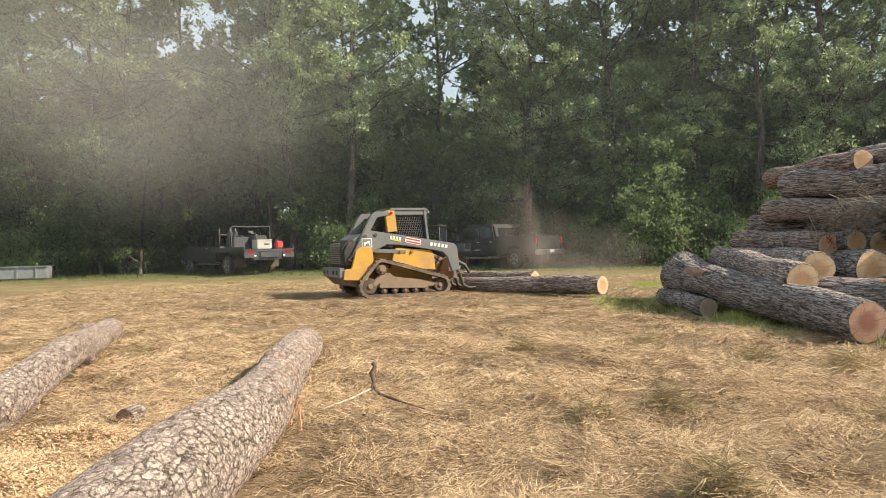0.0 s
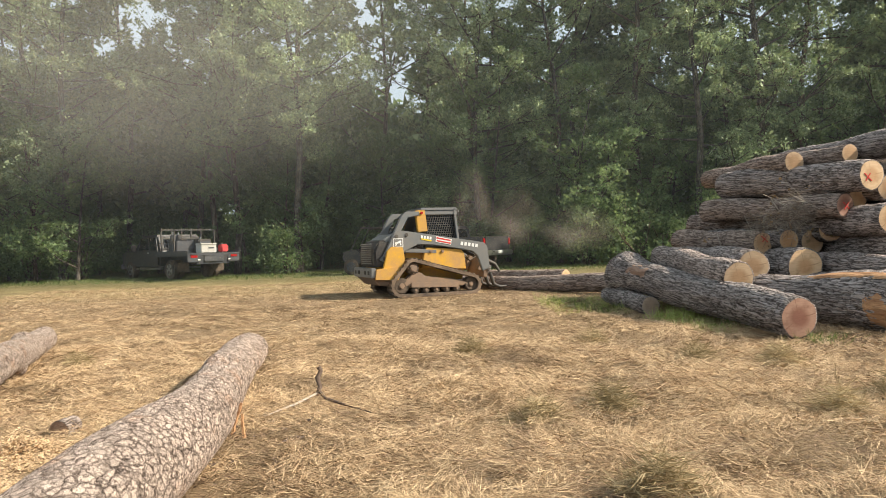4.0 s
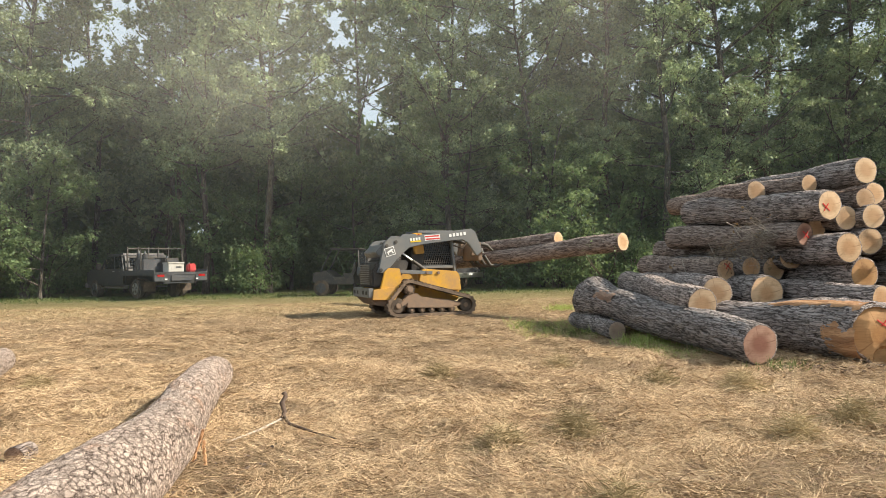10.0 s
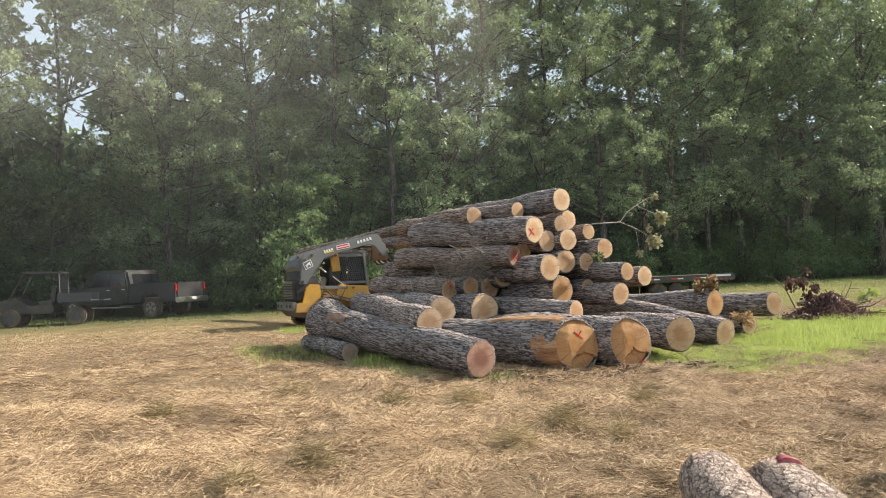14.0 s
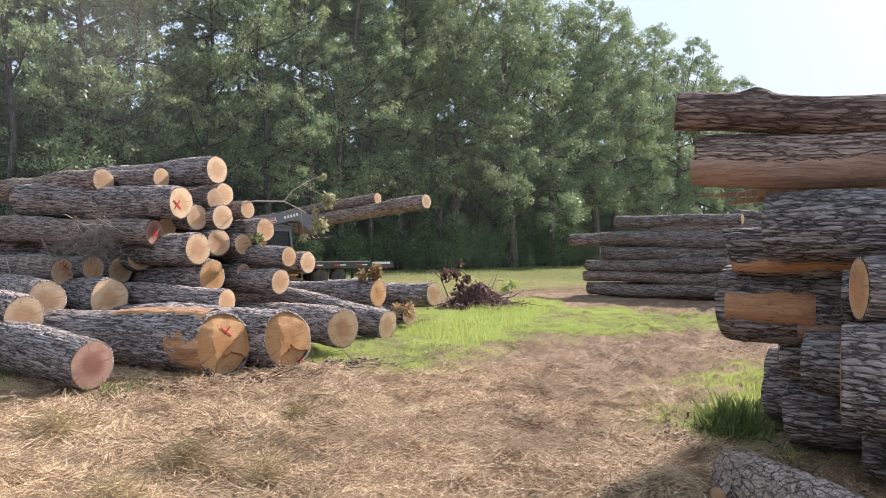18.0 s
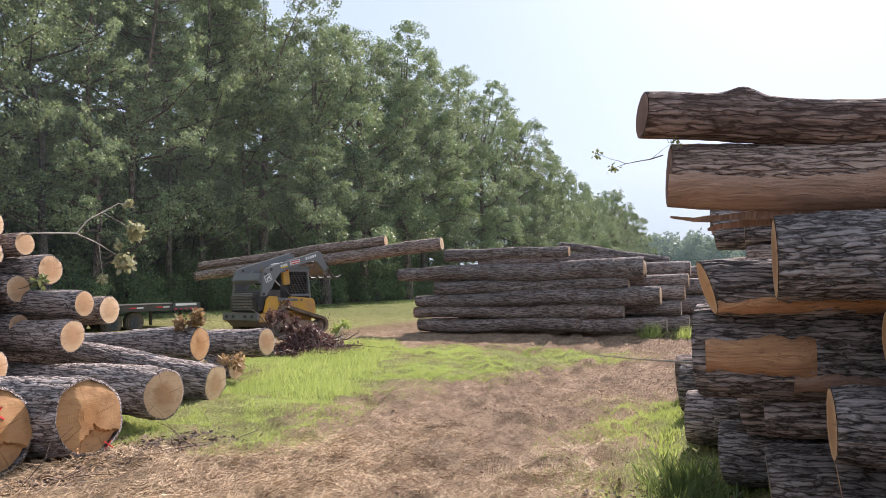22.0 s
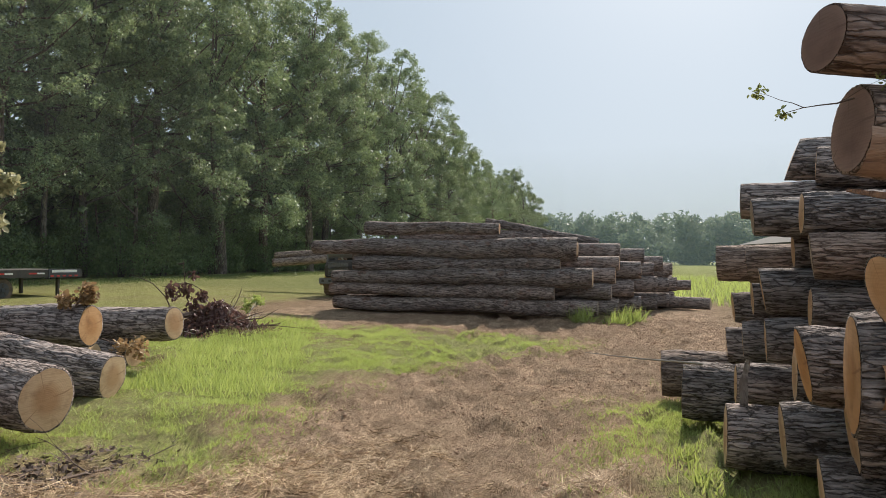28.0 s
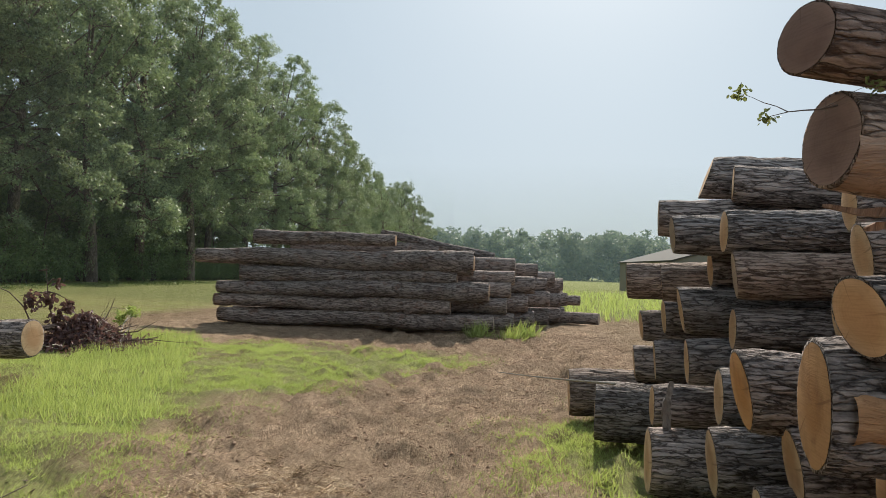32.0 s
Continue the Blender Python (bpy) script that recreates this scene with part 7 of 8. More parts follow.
# ---- dust that the loader raises: thin rumpled veils that drift away over the field ----
def dust_material(name, most, smooth, colour):
    n = Nodes(name, rough=1.0, spec=0.0)
    n.put("Base Color", colour)
    c = n.coord("Object")
    r = n.node("VectorMath", {0: c}, operation="LENGTH").outputs["Value"]
    soft = n.math("SUBTRACT", 1.0, n.math("MULTIPLY", r, r), True)
    cloud = n.ramp(n.noise(c, 1.5, 5.0, 0.55), (0.25, smooth), (0.75, 1.0))
    n.put("Alpha", n.math("MULTIPLY", n.math("MULTIPLY", n.math("MULTIPLY", soft, soft), cloud), most))
    return n.m


M["dust"] = dust_material("drifting_dust", 0.09, 0.2, (0.80, 0.77, 0.73))
M["dust_plume"] = dust_material("fresh_dust", 0.24, 0.1, (0.58, 0.50, 0.44))


def dust_veil(seed, size, mat):
    """A domed, uneven veil of dust of about that size."""
    v, f, k = [], [], 14
    for i in range(k + 1):
        for j in range(k + 1):
            x, z = -1 + 2 * i / k, -1 + 2 * j / k
            v.append((x, 0.25 * (x * x + z * z) + 0.3 * noise.noise((x * 1.3 + seed, z * 1.3, seed)), z))
    for i in range(k):
        for j in range(k):
            b = i * (k + 1) + j
            f.append((b, b + 1, b + k + 2, b + k + 1))
    ob = new("dust_cloud", mesh_from("dust_cloud", v, f, M[mat], True))
    ob.scale = size
    return tagged(ob, "thin drifting cloud of dust raised by the loader", "dust", "dust clouds", kind="stuff")


DUST = []
for _i, (_p, _q, _s, _t) in enumerate([
    ((-15, 25.0, 10.5), (3, 25, 12.5), (13, 2, 9), 15), ((-20, 24.0, 9.5), (-11, 24, 12), (12, 2, 8), 15), ((-11, 26.0, 9.5), (13, 26, 13), (10, 2, 8), 14), ((-13.0, 26.4, 6.5), (-4, 26, 10), (8, 2, 5), 13),
    ((0.55, 20.2, 1.6), (1.5, 36, 4.5), (1.0, 1, 1.9), 9), ((1.3, 20.6, 1.2), (4.5, 37, 4), (1.5, 1, 1.4), 10), ((2.9, 20.9, 0.9), (8, 36, 3), (2.2, 1, 1.1), 9)]):
    DUST.append((dust_veil(3 + _i * 2.7, _s, "dust" if _i < 4 else "dust_plume"), _p, _q, _t))


def build_haze_sheet():
    """One thin uneven sheet added over the field before the wood, imitating morning haze."""
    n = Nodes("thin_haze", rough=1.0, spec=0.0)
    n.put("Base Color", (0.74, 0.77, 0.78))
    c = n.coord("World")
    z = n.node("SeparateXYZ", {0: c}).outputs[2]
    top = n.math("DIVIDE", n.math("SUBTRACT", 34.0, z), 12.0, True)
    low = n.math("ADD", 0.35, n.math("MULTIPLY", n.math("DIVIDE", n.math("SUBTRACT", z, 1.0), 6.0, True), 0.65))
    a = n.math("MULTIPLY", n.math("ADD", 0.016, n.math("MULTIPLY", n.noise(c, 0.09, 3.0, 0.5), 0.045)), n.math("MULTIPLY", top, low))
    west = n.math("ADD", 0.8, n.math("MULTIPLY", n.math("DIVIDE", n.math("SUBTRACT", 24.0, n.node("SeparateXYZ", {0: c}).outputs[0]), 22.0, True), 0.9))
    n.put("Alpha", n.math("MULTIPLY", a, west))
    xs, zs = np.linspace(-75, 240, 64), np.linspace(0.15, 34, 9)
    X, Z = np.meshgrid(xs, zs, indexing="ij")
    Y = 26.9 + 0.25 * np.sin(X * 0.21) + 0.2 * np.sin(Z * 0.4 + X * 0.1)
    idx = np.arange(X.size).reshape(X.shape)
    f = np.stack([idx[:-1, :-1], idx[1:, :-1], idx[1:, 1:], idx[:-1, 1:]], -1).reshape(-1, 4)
    tagged(new("haze", mesh_from("haze", np.stack([X, Y, Z], -1), f, n.m, True)), "thin bluish sheet imitating haze before the wood", "haze", kind="stuff")


build_haze_sheet()


def build_far_haze_sheet():
    """A bluer sheet added before the woods across the fields, imitating distance haze."""
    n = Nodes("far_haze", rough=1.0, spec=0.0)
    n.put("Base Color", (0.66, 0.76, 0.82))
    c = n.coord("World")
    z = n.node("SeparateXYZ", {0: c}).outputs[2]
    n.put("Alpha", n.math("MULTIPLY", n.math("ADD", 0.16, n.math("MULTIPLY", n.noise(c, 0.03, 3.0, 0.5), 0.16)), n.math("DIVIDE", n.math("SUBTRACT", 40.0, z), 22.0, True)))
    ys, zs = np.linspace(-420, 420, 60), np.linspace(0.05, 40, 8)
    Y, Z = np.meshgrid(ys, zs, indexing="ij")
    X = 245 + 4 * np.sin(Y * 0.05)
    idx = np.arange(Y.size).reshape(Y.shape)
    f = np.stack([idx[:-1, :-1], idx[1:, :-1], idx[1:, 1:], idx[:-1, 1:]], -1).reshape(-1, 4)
    tagged(new("haze", mesh_from("haze", np.stack([X, Y, Z], -1), f, n.m, True)), "pale blue sheet imitating haze before the distant woods", "haze", kind="stuff")


build_far_haze_sheet()


# ---- ground cover ----
def scatter(rng, count, x0, x1, y0, y1, keep):
    """Random spots in a box, kept by a test on arrays of x and y."""
    x, y = rng.uniform(x0, x1, count), rng.uniform(y0, y1, count)
    k = keep(x, y)
    return x[k], y[k]


def heights(x, y):
    """The ground sheet's height at many spots, between its grid lines."""
    fx, fy, Z = SHEET["x"], SHEET["y"], SHEET["z"]
    i = np.clip(np.searchsorted(fx, x) - 1, 0, len(fx) - 2)
    j = np.clip(np.searchsorted(fy, y) - 1, 0, len(fy) - 2)
    u, w = (x - fx[i]) / (fx[i + 1] - fx[i]), (y - fy[j]) / (fy[j + 1] - fy[j])
    return (Z[i, j] * (1 - u) + Z[i + 1, j] * u) * (1 - w) + (Z[i, j + 1] * (1 - u) + Z[i + 1, j + 1] * u) * w


def field(x, y, s, seed):
    """A smooth random field, read from a grid of noise."""
    gx, gy = np.arange(x.min() - 1, x.max() + 1, 0.3 / s), np.arange(y.min() - 1, y.max() + 1, 0.3 / s)
    Z = np.array([[noise.noise((a * s, b * s, seed)) for b in gy] for a in gx])
    i = np.clip(np.searchsorted(gx, x) - 1, 0, len(gx) - 2)
    j = np.clip(np.searchsorted(gy, y) - 1, 0, len(gy) - 2)
    u, w = (x - gx[i]) * s / 0.3, (y - gy[j]) * s / 0.3
    return (Z[i, j] * (1 - u) + Z[i + 1, j] * u) * (1 - w) + (Z[i, j + 1] * (1 - u) + Z[i + 1, j + 1] * u) * w


def lying(rng, x, y, lo, hi, wlo, whi, lift_max, tilt):
    n = len(x)
    a = field(x, y, 0.9, 7.7) * 7 + field(x, y, 2.6, 3.3) * 3 + np.where(rng.random(n) < 0.6, rng.normal(0, 0.45, n), rng.uniform(0, 6.3, n))
    e = rng.normal(0.05, tilt, n)
    d = np.stack([np.cos(a) * np.cos(e), np.sin(a) * np.cos(e), np.sin(e)], -1)
    c = np.stack([x, y, heights(x, y) + rng.random(n) ** 2 * lift_max], -1)
    up = rng.normal(size=(n, 3)) * 0.5 + np.array([0, 0, 1.0])
    L = lo + (hi - lo) * rng.random(n) ** 1.6
    return leaf_tris(c, d, up, L, rng.uniform(wlo, whi, n))


def in_straw(x, y):
    """The straw lies over the open field and thins out towards the track and the grass."""
    return (lawn_at(x, y) < 0.05) & (x < 8.6 + 1.6 * np.sin(y * 2.3) + 1.1 * np.sin(x * 9.7 + y * 13.1))


def build_straw():
    rng = np.random.default_rng(31)
    vs, fs, o = [], [], 0
    for count, box, lo, hi, wl, wh, lift_max, tilt in [
        (290000, (-4.0, 9.0, 1.6, 6.2), 0.04, 0.22, 0.0018, 0.0038, 0.075, 0.32),
        (200000, (-6.5, 8.6, 5.8, 10.0), 0.05, 0.26, 0.0025, 0.005, 0.085, 0.3),
        (45000, (-9, 9.0, -6.0, 2.2), 0.06, 0.26, 0.003, 0.007, 0.045, 0.2),
        (140000, (-10, 9.0, 9.6, 14.0), 0.05, 0.22, 0.0028, 0.0052, 0.045, 0.18),
        (110000, (-14, 12.0, 13.5, 24.0), 0.06, 0.26, 0.004, 0.008, 0.04, 0.16),
    ]:
        x, y = scatter(rng, count, *box, in_straw)
        k = field(x, y, 1.1, 2.0) + 0.7 * field(x, y, 3.7, 5.0) + rng.normal(0, 0.18, len(x)) > -0.2
        v, f = lying(rng, x[k], y[k], lo, hi, wl, wh, lift_max, tilt)
        vs.append(v)
        fs.append(f + o)
        o += len(v)
    tagged(new("straw", mesh_from("straw", np.concatenate(vs), np.concatenate(fs), M["straw"])), "loose dry straw strewn over the field", "straw", kind="stuff")


build_straw()


def build_litter():
    """Trodden bark shreds and broken hay on the dirt track and between the straw."""
    rng = np.random.default_rng(35)
    M["litter"] = leaf_material("trodden_litter", (0.13, 0.078, 0.054), (0.50, 0.355, 0.25), (0.4, 0.28, 0.18), 0.1, 0.15, 0.9, 0.1)
    x1, y1 = scatter(rng, 120000, 6.0, 23, 1.6, 10.5, lambda x, y: lawn_at(x, y) < rng.normal(0.1, 0.3, len(x)))
    x2, y2 = scatter(rng, 60000, -4.2, 8.0, 2.0, 9.0, lambda x, y: field(x, y, 1.1, 2.0) + 0.7 * field(x, y, 3.7, 5.0) < 0.05)
    v, f = lying(rng, np.r_[x1, x2], np.r_[y1, y2], 0.02, 0.12, 0.002, 0.007, 0.035, 0.3)
    tagged(new("litter", mesh_from("litter", v, f, M["litter"])), "trodden brown bark shreds and hay on the ground", "litter", kind="stuff")


build_litter()


def build_hay_clumps():
    """Small raked-up clumps of dark old hay all over the field: too many to count."""
    rng = np.random.default_rng(37)
    M["old_hay"] = leaf_material("dark_old_hay", (0.075, 0.05, 0.032), (0.33, 0.235, 0.14), (0.25, 0.18, 0.1), 0.1, 0.15, 0.9, 0.1)
    x, y = scatter(rng, 900, -7, 9.5, 2.4, 15.0, in_straw)
    keep = field(x, y, 0.5, 21.0) + rng.normal(0, 0.25, len(x)) > -0.05
    x, y = x[keep], y[keep]
    s = rng.uniform(0.035, 0.12, len(x))
    k = rng.integers(0, len(x), 70000)
    dx, dy = rng.normal(0, 1, (2, len(k)))
    px, py = x[k] + dx * s[k] * 1.5, y[k] + dy * s[k]
    pz = heights(px, py) + rng.random(len(k)) * s[k] * 0.8 * np.exp(-(dx ** 2 + dy ** 2) / 2)
    d = rng.normal(0, 1, (len(k), 3))
    d[:, 2] *= 0.3
    d /= np.linalg.norm(d, axis=1)[:, None]
    v, f = leaf_tris(np.stack([px, py, pz], -1), d, rng.normal(size=(len(k), 3)), rng.uniform(0.03, 0.14, len(k)), rng.uniform(0.002, 0.0045, len(k)))
    tagged(new("hay_clumps", mesh_from("hay_clumps", v, f, M["old_hay"])), "small dark clumps of old hay strewn over the field", "hay", kind="stuff")


build_hay_clumps()


def build_clods():
    """Churned clods of earth on the lorry track and round the stacks."""
    rng = np.random.default_rng(39)
    M["clod"] = plain_material("dry_earth_clods", (0.36, 0.235, 0.155), 0.95, 0, 0.4, 30)
    x, y = scatter(rng, 20000, 6.5, 24.0, 2.0, 10.5, lambda x, y: lawn_at(x, y) < rng.normal(-0.1, 0.3, len(x)))
    keep = field(x, y, 0.9, 31.0) + 0.6 * field(x, y, 2.7, 32.0) + rng.normal(0, 0.15, len(x)) > 0.05
    x, y = x[keep], y[keep]
    n = len(x)
    r = 0.005 + 0.022 * rng.random(n) ** 4
    z = heights(x, y) + r * 0.2
    axes = np.array([(1, 0, 0), (0, 1, 0), (-1, 0, 0), (0, -1, 0), (0.2, 0.1, 0.7), (0, 0, -0.6)])
    v = axes[None] * r[:, None, None] * rng.uniform(0.6, 1.5, (n, 6, 1)) + rng.normal(0, 0.15, (n, 6, 3)) * r[:, None, None]
    v = v + np.stack([x, y, z], -1)[:, None, :]
    tri = np.array([(0, 1, 4), (1, 2, 4), (2, 3, 4), (3, 0, 4), (1, 0, 5), (2, 1, 5), (3, 2, 5), (0, 3, 5)])
    f = (np.arange(n)[:, None, None] * 6 + tri[None]).reshape(-1, 3)
    tagged(new("earth_clods", mesh_from("earth_clods", v, f, M["clod"])), "crumbled brown clods of earth on the dirt track", "earth", kind="stuff")


build_clods()


def build_grass():
    rng = np.random.default_rng(33)

    def upright(x, y, lo, hi, wl, wh, lean):
        n = len(x)
        d = rng.normal(0, lean, (n, 3))
        d[:, 2] = 1
        d /= np.linalg.norm(d, axis=1)[:, None]
        c = np.stack([x, y, heights(x, y) - 0.01], -1)
        L = rng.uniform(lo, hi, n)
        return leaf_tris(c, d, rng.normal(size=(n, 3)), L, rng.uniform(wl, wh, n))

    x, y = scatter(rng, 640000, 6.3, 18.4, 2.2, 13.4, lambda x, y: lawn_at(x, y) > rng.normal(-0.05, 0.3, len(x)))
    k = field(x, y, 0.7, 11.0) + 0.7 * field(x, y, 2.1, 12.0) + 0.5 * field(x, y, 6.0, 13.0) + rng.normal(0, 0.2, len(x)) > 0.12
    x, y = x[k], y[k]
    v, f = upright(x, y, 0.03, 0.10, 0.004, 0.009, 0.75)
    tagged(new("grass", mesh_from("grass", v, f, M["grass"])), "short bright green grass beside the dirt track", "grass", kind="stuff")
    # taller grass along the brush heap and the foot of the log heap
    x1, y1 = scatter(rng, 34000, 10.0, 18.5, 7.9, 12.6, lambda x, y: np.abs(y - (9.3 + 0.42 * (x - 11.5))) < 1.0 + 0.5 * field(x, y, 1.6, 21.0))
    x2, y2 = scatter(rng, 2600, 1.8, 5.0, 12.2, 15.5, lambda x, y: rng.random(len(x)) < 0.6)
    x3, y3 = scatter(rng, 1500, 3.3, 4.6, 9.3, 12.0, lambda x, y: np.abs(x - (4.15 - (y - 8.7) * 0.18 - 0.42)) < 0.3)
    v, f = upright(np.r_[x1, x2, x3], np.r_[y1, y2, y3], 0.06, 0.24, 0.005, 0.012, 0.5)
    tagged(new("tall_grass", mesh_from("tall_grass", v, f, M["grass"])), "ankle-high green grass round the log heap", "grass", kind="stuff")
    # rough verge along the wood
    x, y = scatter(rng, 26000, -34, 60, 27.5, 31.6, lambda x, y: rng.random(len(x)) < (y - 26.5) / 5.0)
    v, f = upright(x, y, 0.05, 0.24, 0.012, 0.03, 0.8)
    tagged(new("verge_grass", mesh_from("verge_grass", v, f, M["grass_dark"])), "rough unmown grass along the edge of the wood", "grass", kind="stuff")
    # open field to the east
    x, y = scatter(rng, 16000, 30, 75, -12, 14, lambda x, y: rng.random(len(x)) < 1.3 - x / 80)
    v, f = upright(x, y, 0.2, 0.7, 0.02, 0.05, 0.3)
    tagged(new("field_grass", mesh_from("field_grass", v, f, M["grass"])), "tall pale green grass in the field beyond the stacks", "grass", kind="stuff")


build_grass()


def tuft(name, x, y, n, lo, hi, spread, mat, label, lean=0.5, w=0.008, category="grass tuft", group="tufts in the yard"):
    rng = np.random.default_rng(int(abs(x * 100 + y * 31)) + 7)
    matted = lean > 1.5
    d = rng.normal(0, lean, (n, 3))
    d[:, 2] = rng.normal(0.25, 0.5, n) if matted else np.abs(rng.normal(0.75, 0.35, n))
    d /= np.linalg.norm(d, axis=1)[:, None]
    c = np.concatenate([rng.normal(0, spread, (n, 2)), np.full((n, 1), -0.03)], 1)
    if matted:
        c[:, 0] *= 1.4
        c[:, 2] += rng.random(n) * 0.24 * np.exp(-(c[:, 0] ** 2 / 2 + c[:, 1] ** 2) / (2 * spread ** 2))
    L = rng.uniform(lo, hi, n)
    v, f = blades(c, d, rng.normal(size=(n, 3)), L, rng.uniform(w * 0.6, w * 1.5, n), 0.15)
    ob = new(name, mesh_from(name, v, f, M[mat]))
    ob.matrix_world = pose(x, y, ground_h(x, y))
    return tagged(ob, label, category, group, kind="stuff")


for _x, _y in ((2.67, 7.55), (3.3, 6.98), (0.62, 5.1), (1.23, 5.45), (2.9, 5.18), (1.05, 3.49), (3.55, 5.47), (3.77, 4.88), (-4.57, 8.33), (4.9, 6.0), (0.2, 8.4), (1.8, 9.0)):
    tuft("hay_tuft", _x, _y, 1100, 0.07, 0.22, 0.07, "hay", "matted clump of dry hay lying on the field", 1.7, 0.005, "hay tuft", "hay clumps in the field")
for _x, _y in ((6.95, 2.98), (7.25, 3.05), (7.5, 3.12), (8.0, 3.2), (8.6, 3.35), (9.4, 3.4)):
    tuft("grass_tuft", _x, _y, 260 if _x < 7.6 else 120, 0.1, 0.3 if _x < 7.6 else 0.18, 0.12, "grass_dark" if _x < 7.6 else "grass", "long green grass growing at the foot of the stack", 0.4, 0.012)
for _x, _y in ((22.0, 4.35), (21.9, 5.2), (22.6, 3.9)):
    tuft("grass_tuft", _x, _y, 150, 0.25, 0.6, 0.14, "grass", "tall yellow-green grass at the end of the long stack", 0.3, 0.02)
for _x, _y in ((2.6, 13.6), (2.9, 12.7), (2.2, 14.6), (4.0, 9.9), (4.4, 8.3)):
    tuft("grass_tuft", _x, _y, 150, 0.06, 0.22, 0.16, "grass_dark", "green grass at the edge of the log heap", 0.5, 0.01)
for _x, _y in ((3.85, 18.9), (4.9, 18.2), (3.73, 11.2)):
    tuft("grass_tuft", _x, _y, 420, 0.08, 0.28, 0.22, "grass", "fresh green grass growing through the dry straw", 0.5, 0.012)


# ---- branches and brush ----
def twig(T, rng, p, d, length, r, depth, tips, wander=0.5):
    """A branch that wanders and forks; leaves its tips in tips."""
    pts = [Vector(p)]
    dv = Vector(d).normalized()
    n = 4
    for i in range(n):
        dv = (dv + Vector(tuple(rng.normal(0, wander * 0.35, 3)))).normalized()
        pts.append(pts[-1] + dv * length / n)
    T.add(pts, [r * (1 - 0.7 * i / n) for i in range(n + 1)], 5)
    tips.append(tuple(pts[-1]))
    if depth > 0:
        for _ in range(2):
            k = int(rng.integers(1, n))
            twig(T, rng, pts[k], dv + Vector(tuple(rng.normal(0, 0.7, 3))), length * 0.6, r * 0.5, depth - 1, tips, wander)


def branch(name, p, d, length, r, depth, seed, label, leaves=0, leafmat="leaf_fresh", size=0.08, wander=0.5, bark="twig_brown", spread=0.1, category="branch"):
    rng = np.random.default_rng(seed)
    T, tips = Tubes(), []
    root = thing(name, Matrix.Translation(p), label, category)
    twig(T, rng, (0, 0, 0), d, length, r, depth, tips, wander)
    part_mesh("stem", T.mesh("stem", M[bark]), root)
    if leaves:
        c = np.array(tips)
        v, f = leaf_cloud(rng, c, np.full(len(c), spread), leaves, size, 1.0, 0.6, curled_leaves)
        part_mesh("leaves", mesh_from("leaves", v, f, M[leafmat]), root)
    return root


M["twig_pale"] = plain_material("pale_bare_twig", (0.42, 0.37, 0.31), 0.8, 0, 0.25, 30)
M["twig_brown"] = plain_material("brown_dead_twig", (0.11, 0.075, 0.055), 0.85, 0, 0.35, 30)



def build_wilted_branch():
    """A bare forked branch thrust out of the heap, with bunches of wilted leaves at its ends."""
    rng = np.random.default_rng(41)
    root = thing("leafy_branch", pose(8.05, 11.5, 2.34), "bare forked branch with wilted pale leaves in the log heap", "branch")
    o = Vector((8.05, 11.5, 2.34))
    base, fork, bend, tip, one, two, low = (Vector(p) - o for p in BRANCH)
    for pts, rad in (([Vector((-0.1, 0.15, -0.02)), base, fork], [0.014, 0.013, 0.011]), ([fork, fork.lerp(bend, 0.5) + Vector((-0.03, 0, 0.03)), bend, one], [0.009, 0.008, 0.007, 0.004]),
                     ([bend, bend.lerp(tip, 0.6) + Vector((0, 0, 0.04)), tip], [0.007, 0.005, 0.003]), ([fork, fork.lerp(two, 0.45) + Vector((0, 0, 0.03)), two], [0.009, 0.007, 0.003]),
                     ([fork.lerp(two, 0.45) + Vector((0, 0, 0.03)), low], [0.006, 0.003])):
        T = Tubes()
        T.add(pts, rad, 6)
        part_mesh("stem", T.mesh("stem", M["twig_pale"]), root)
    for c, s, n in ((one, 0.12, 46), (two, 0.12, 46), (low, 0.05, 10), (tip, 0.04, 8), (one.lerp(two, 0.5) - Vector((0.2, 0, 0)), 0.05, 10)):
        v, f = leaf_cloud(rng, np.array([tuple(c)]), np.array([s * 1.15]), n * 3, 0.08, 1.1, 1.2, curled_leaves)
        part_mesh("foliage", mesh_from("foliage", v, f, M["leaf_wilt"]), root)["kind"] = "stuff"


BRANCH = [(8.09, 11.1, 2.35), (8.68, 11.1, 2.38), (9.1, 11.1, 2.71), (9.58, 11.1, 2.9), (9.7, 11.1, 2.48), (9.5, 11.1, 2.03), (9.12, 11.1, 1.77)]
build_wilted_branch()
branch("leafy_branch", (7.6, 10.75, 1.62), (0.2, -0.5, 0.4), 0.25, 0.006, 1, 6, "fresh green sprig caught between the logs", 50, "leaf_fresh", 0.07, 0.5, "twig_brown", 0.07)
branch("bare_branch", (3.9, 13.9, 0.8), (-0.35, -0.1, 1.0), 1.2, 0.016, 2, 8, "bare upright twigs rising behind the heap", 30, "leaf", 0.05, 0.5, "twig_brown", 0.06)
branch("leafy_branch", (6.12, 3.0, 2.28), (0.0, 0.9, -0.3), 0.3, 0.004, 1, 15, "thin green twig hanging from the stack", 70, "leaf_fresh", 0.024, 0.5, "twig_brown", 0.04)
branch("dead_branch", (10.2, 10.55, 0.97), (0.1, -0.6, 0.6), 0.26, 0.01, 2, 16, "bunch of dead orange leaves on a log end", 330, "leaf_dead", 0.065, 0.6, "twig_brown", 0.1)
branch("dead_branch", (10.5, 10.42, 0.55), (0.3, -0.5, -0.2), 0.4, 0.01, 2, 17, "dry brown leaves hanging beside a log", 200, "leaf_dead", 0.065, 0.6, "twig_brown", 0.1)
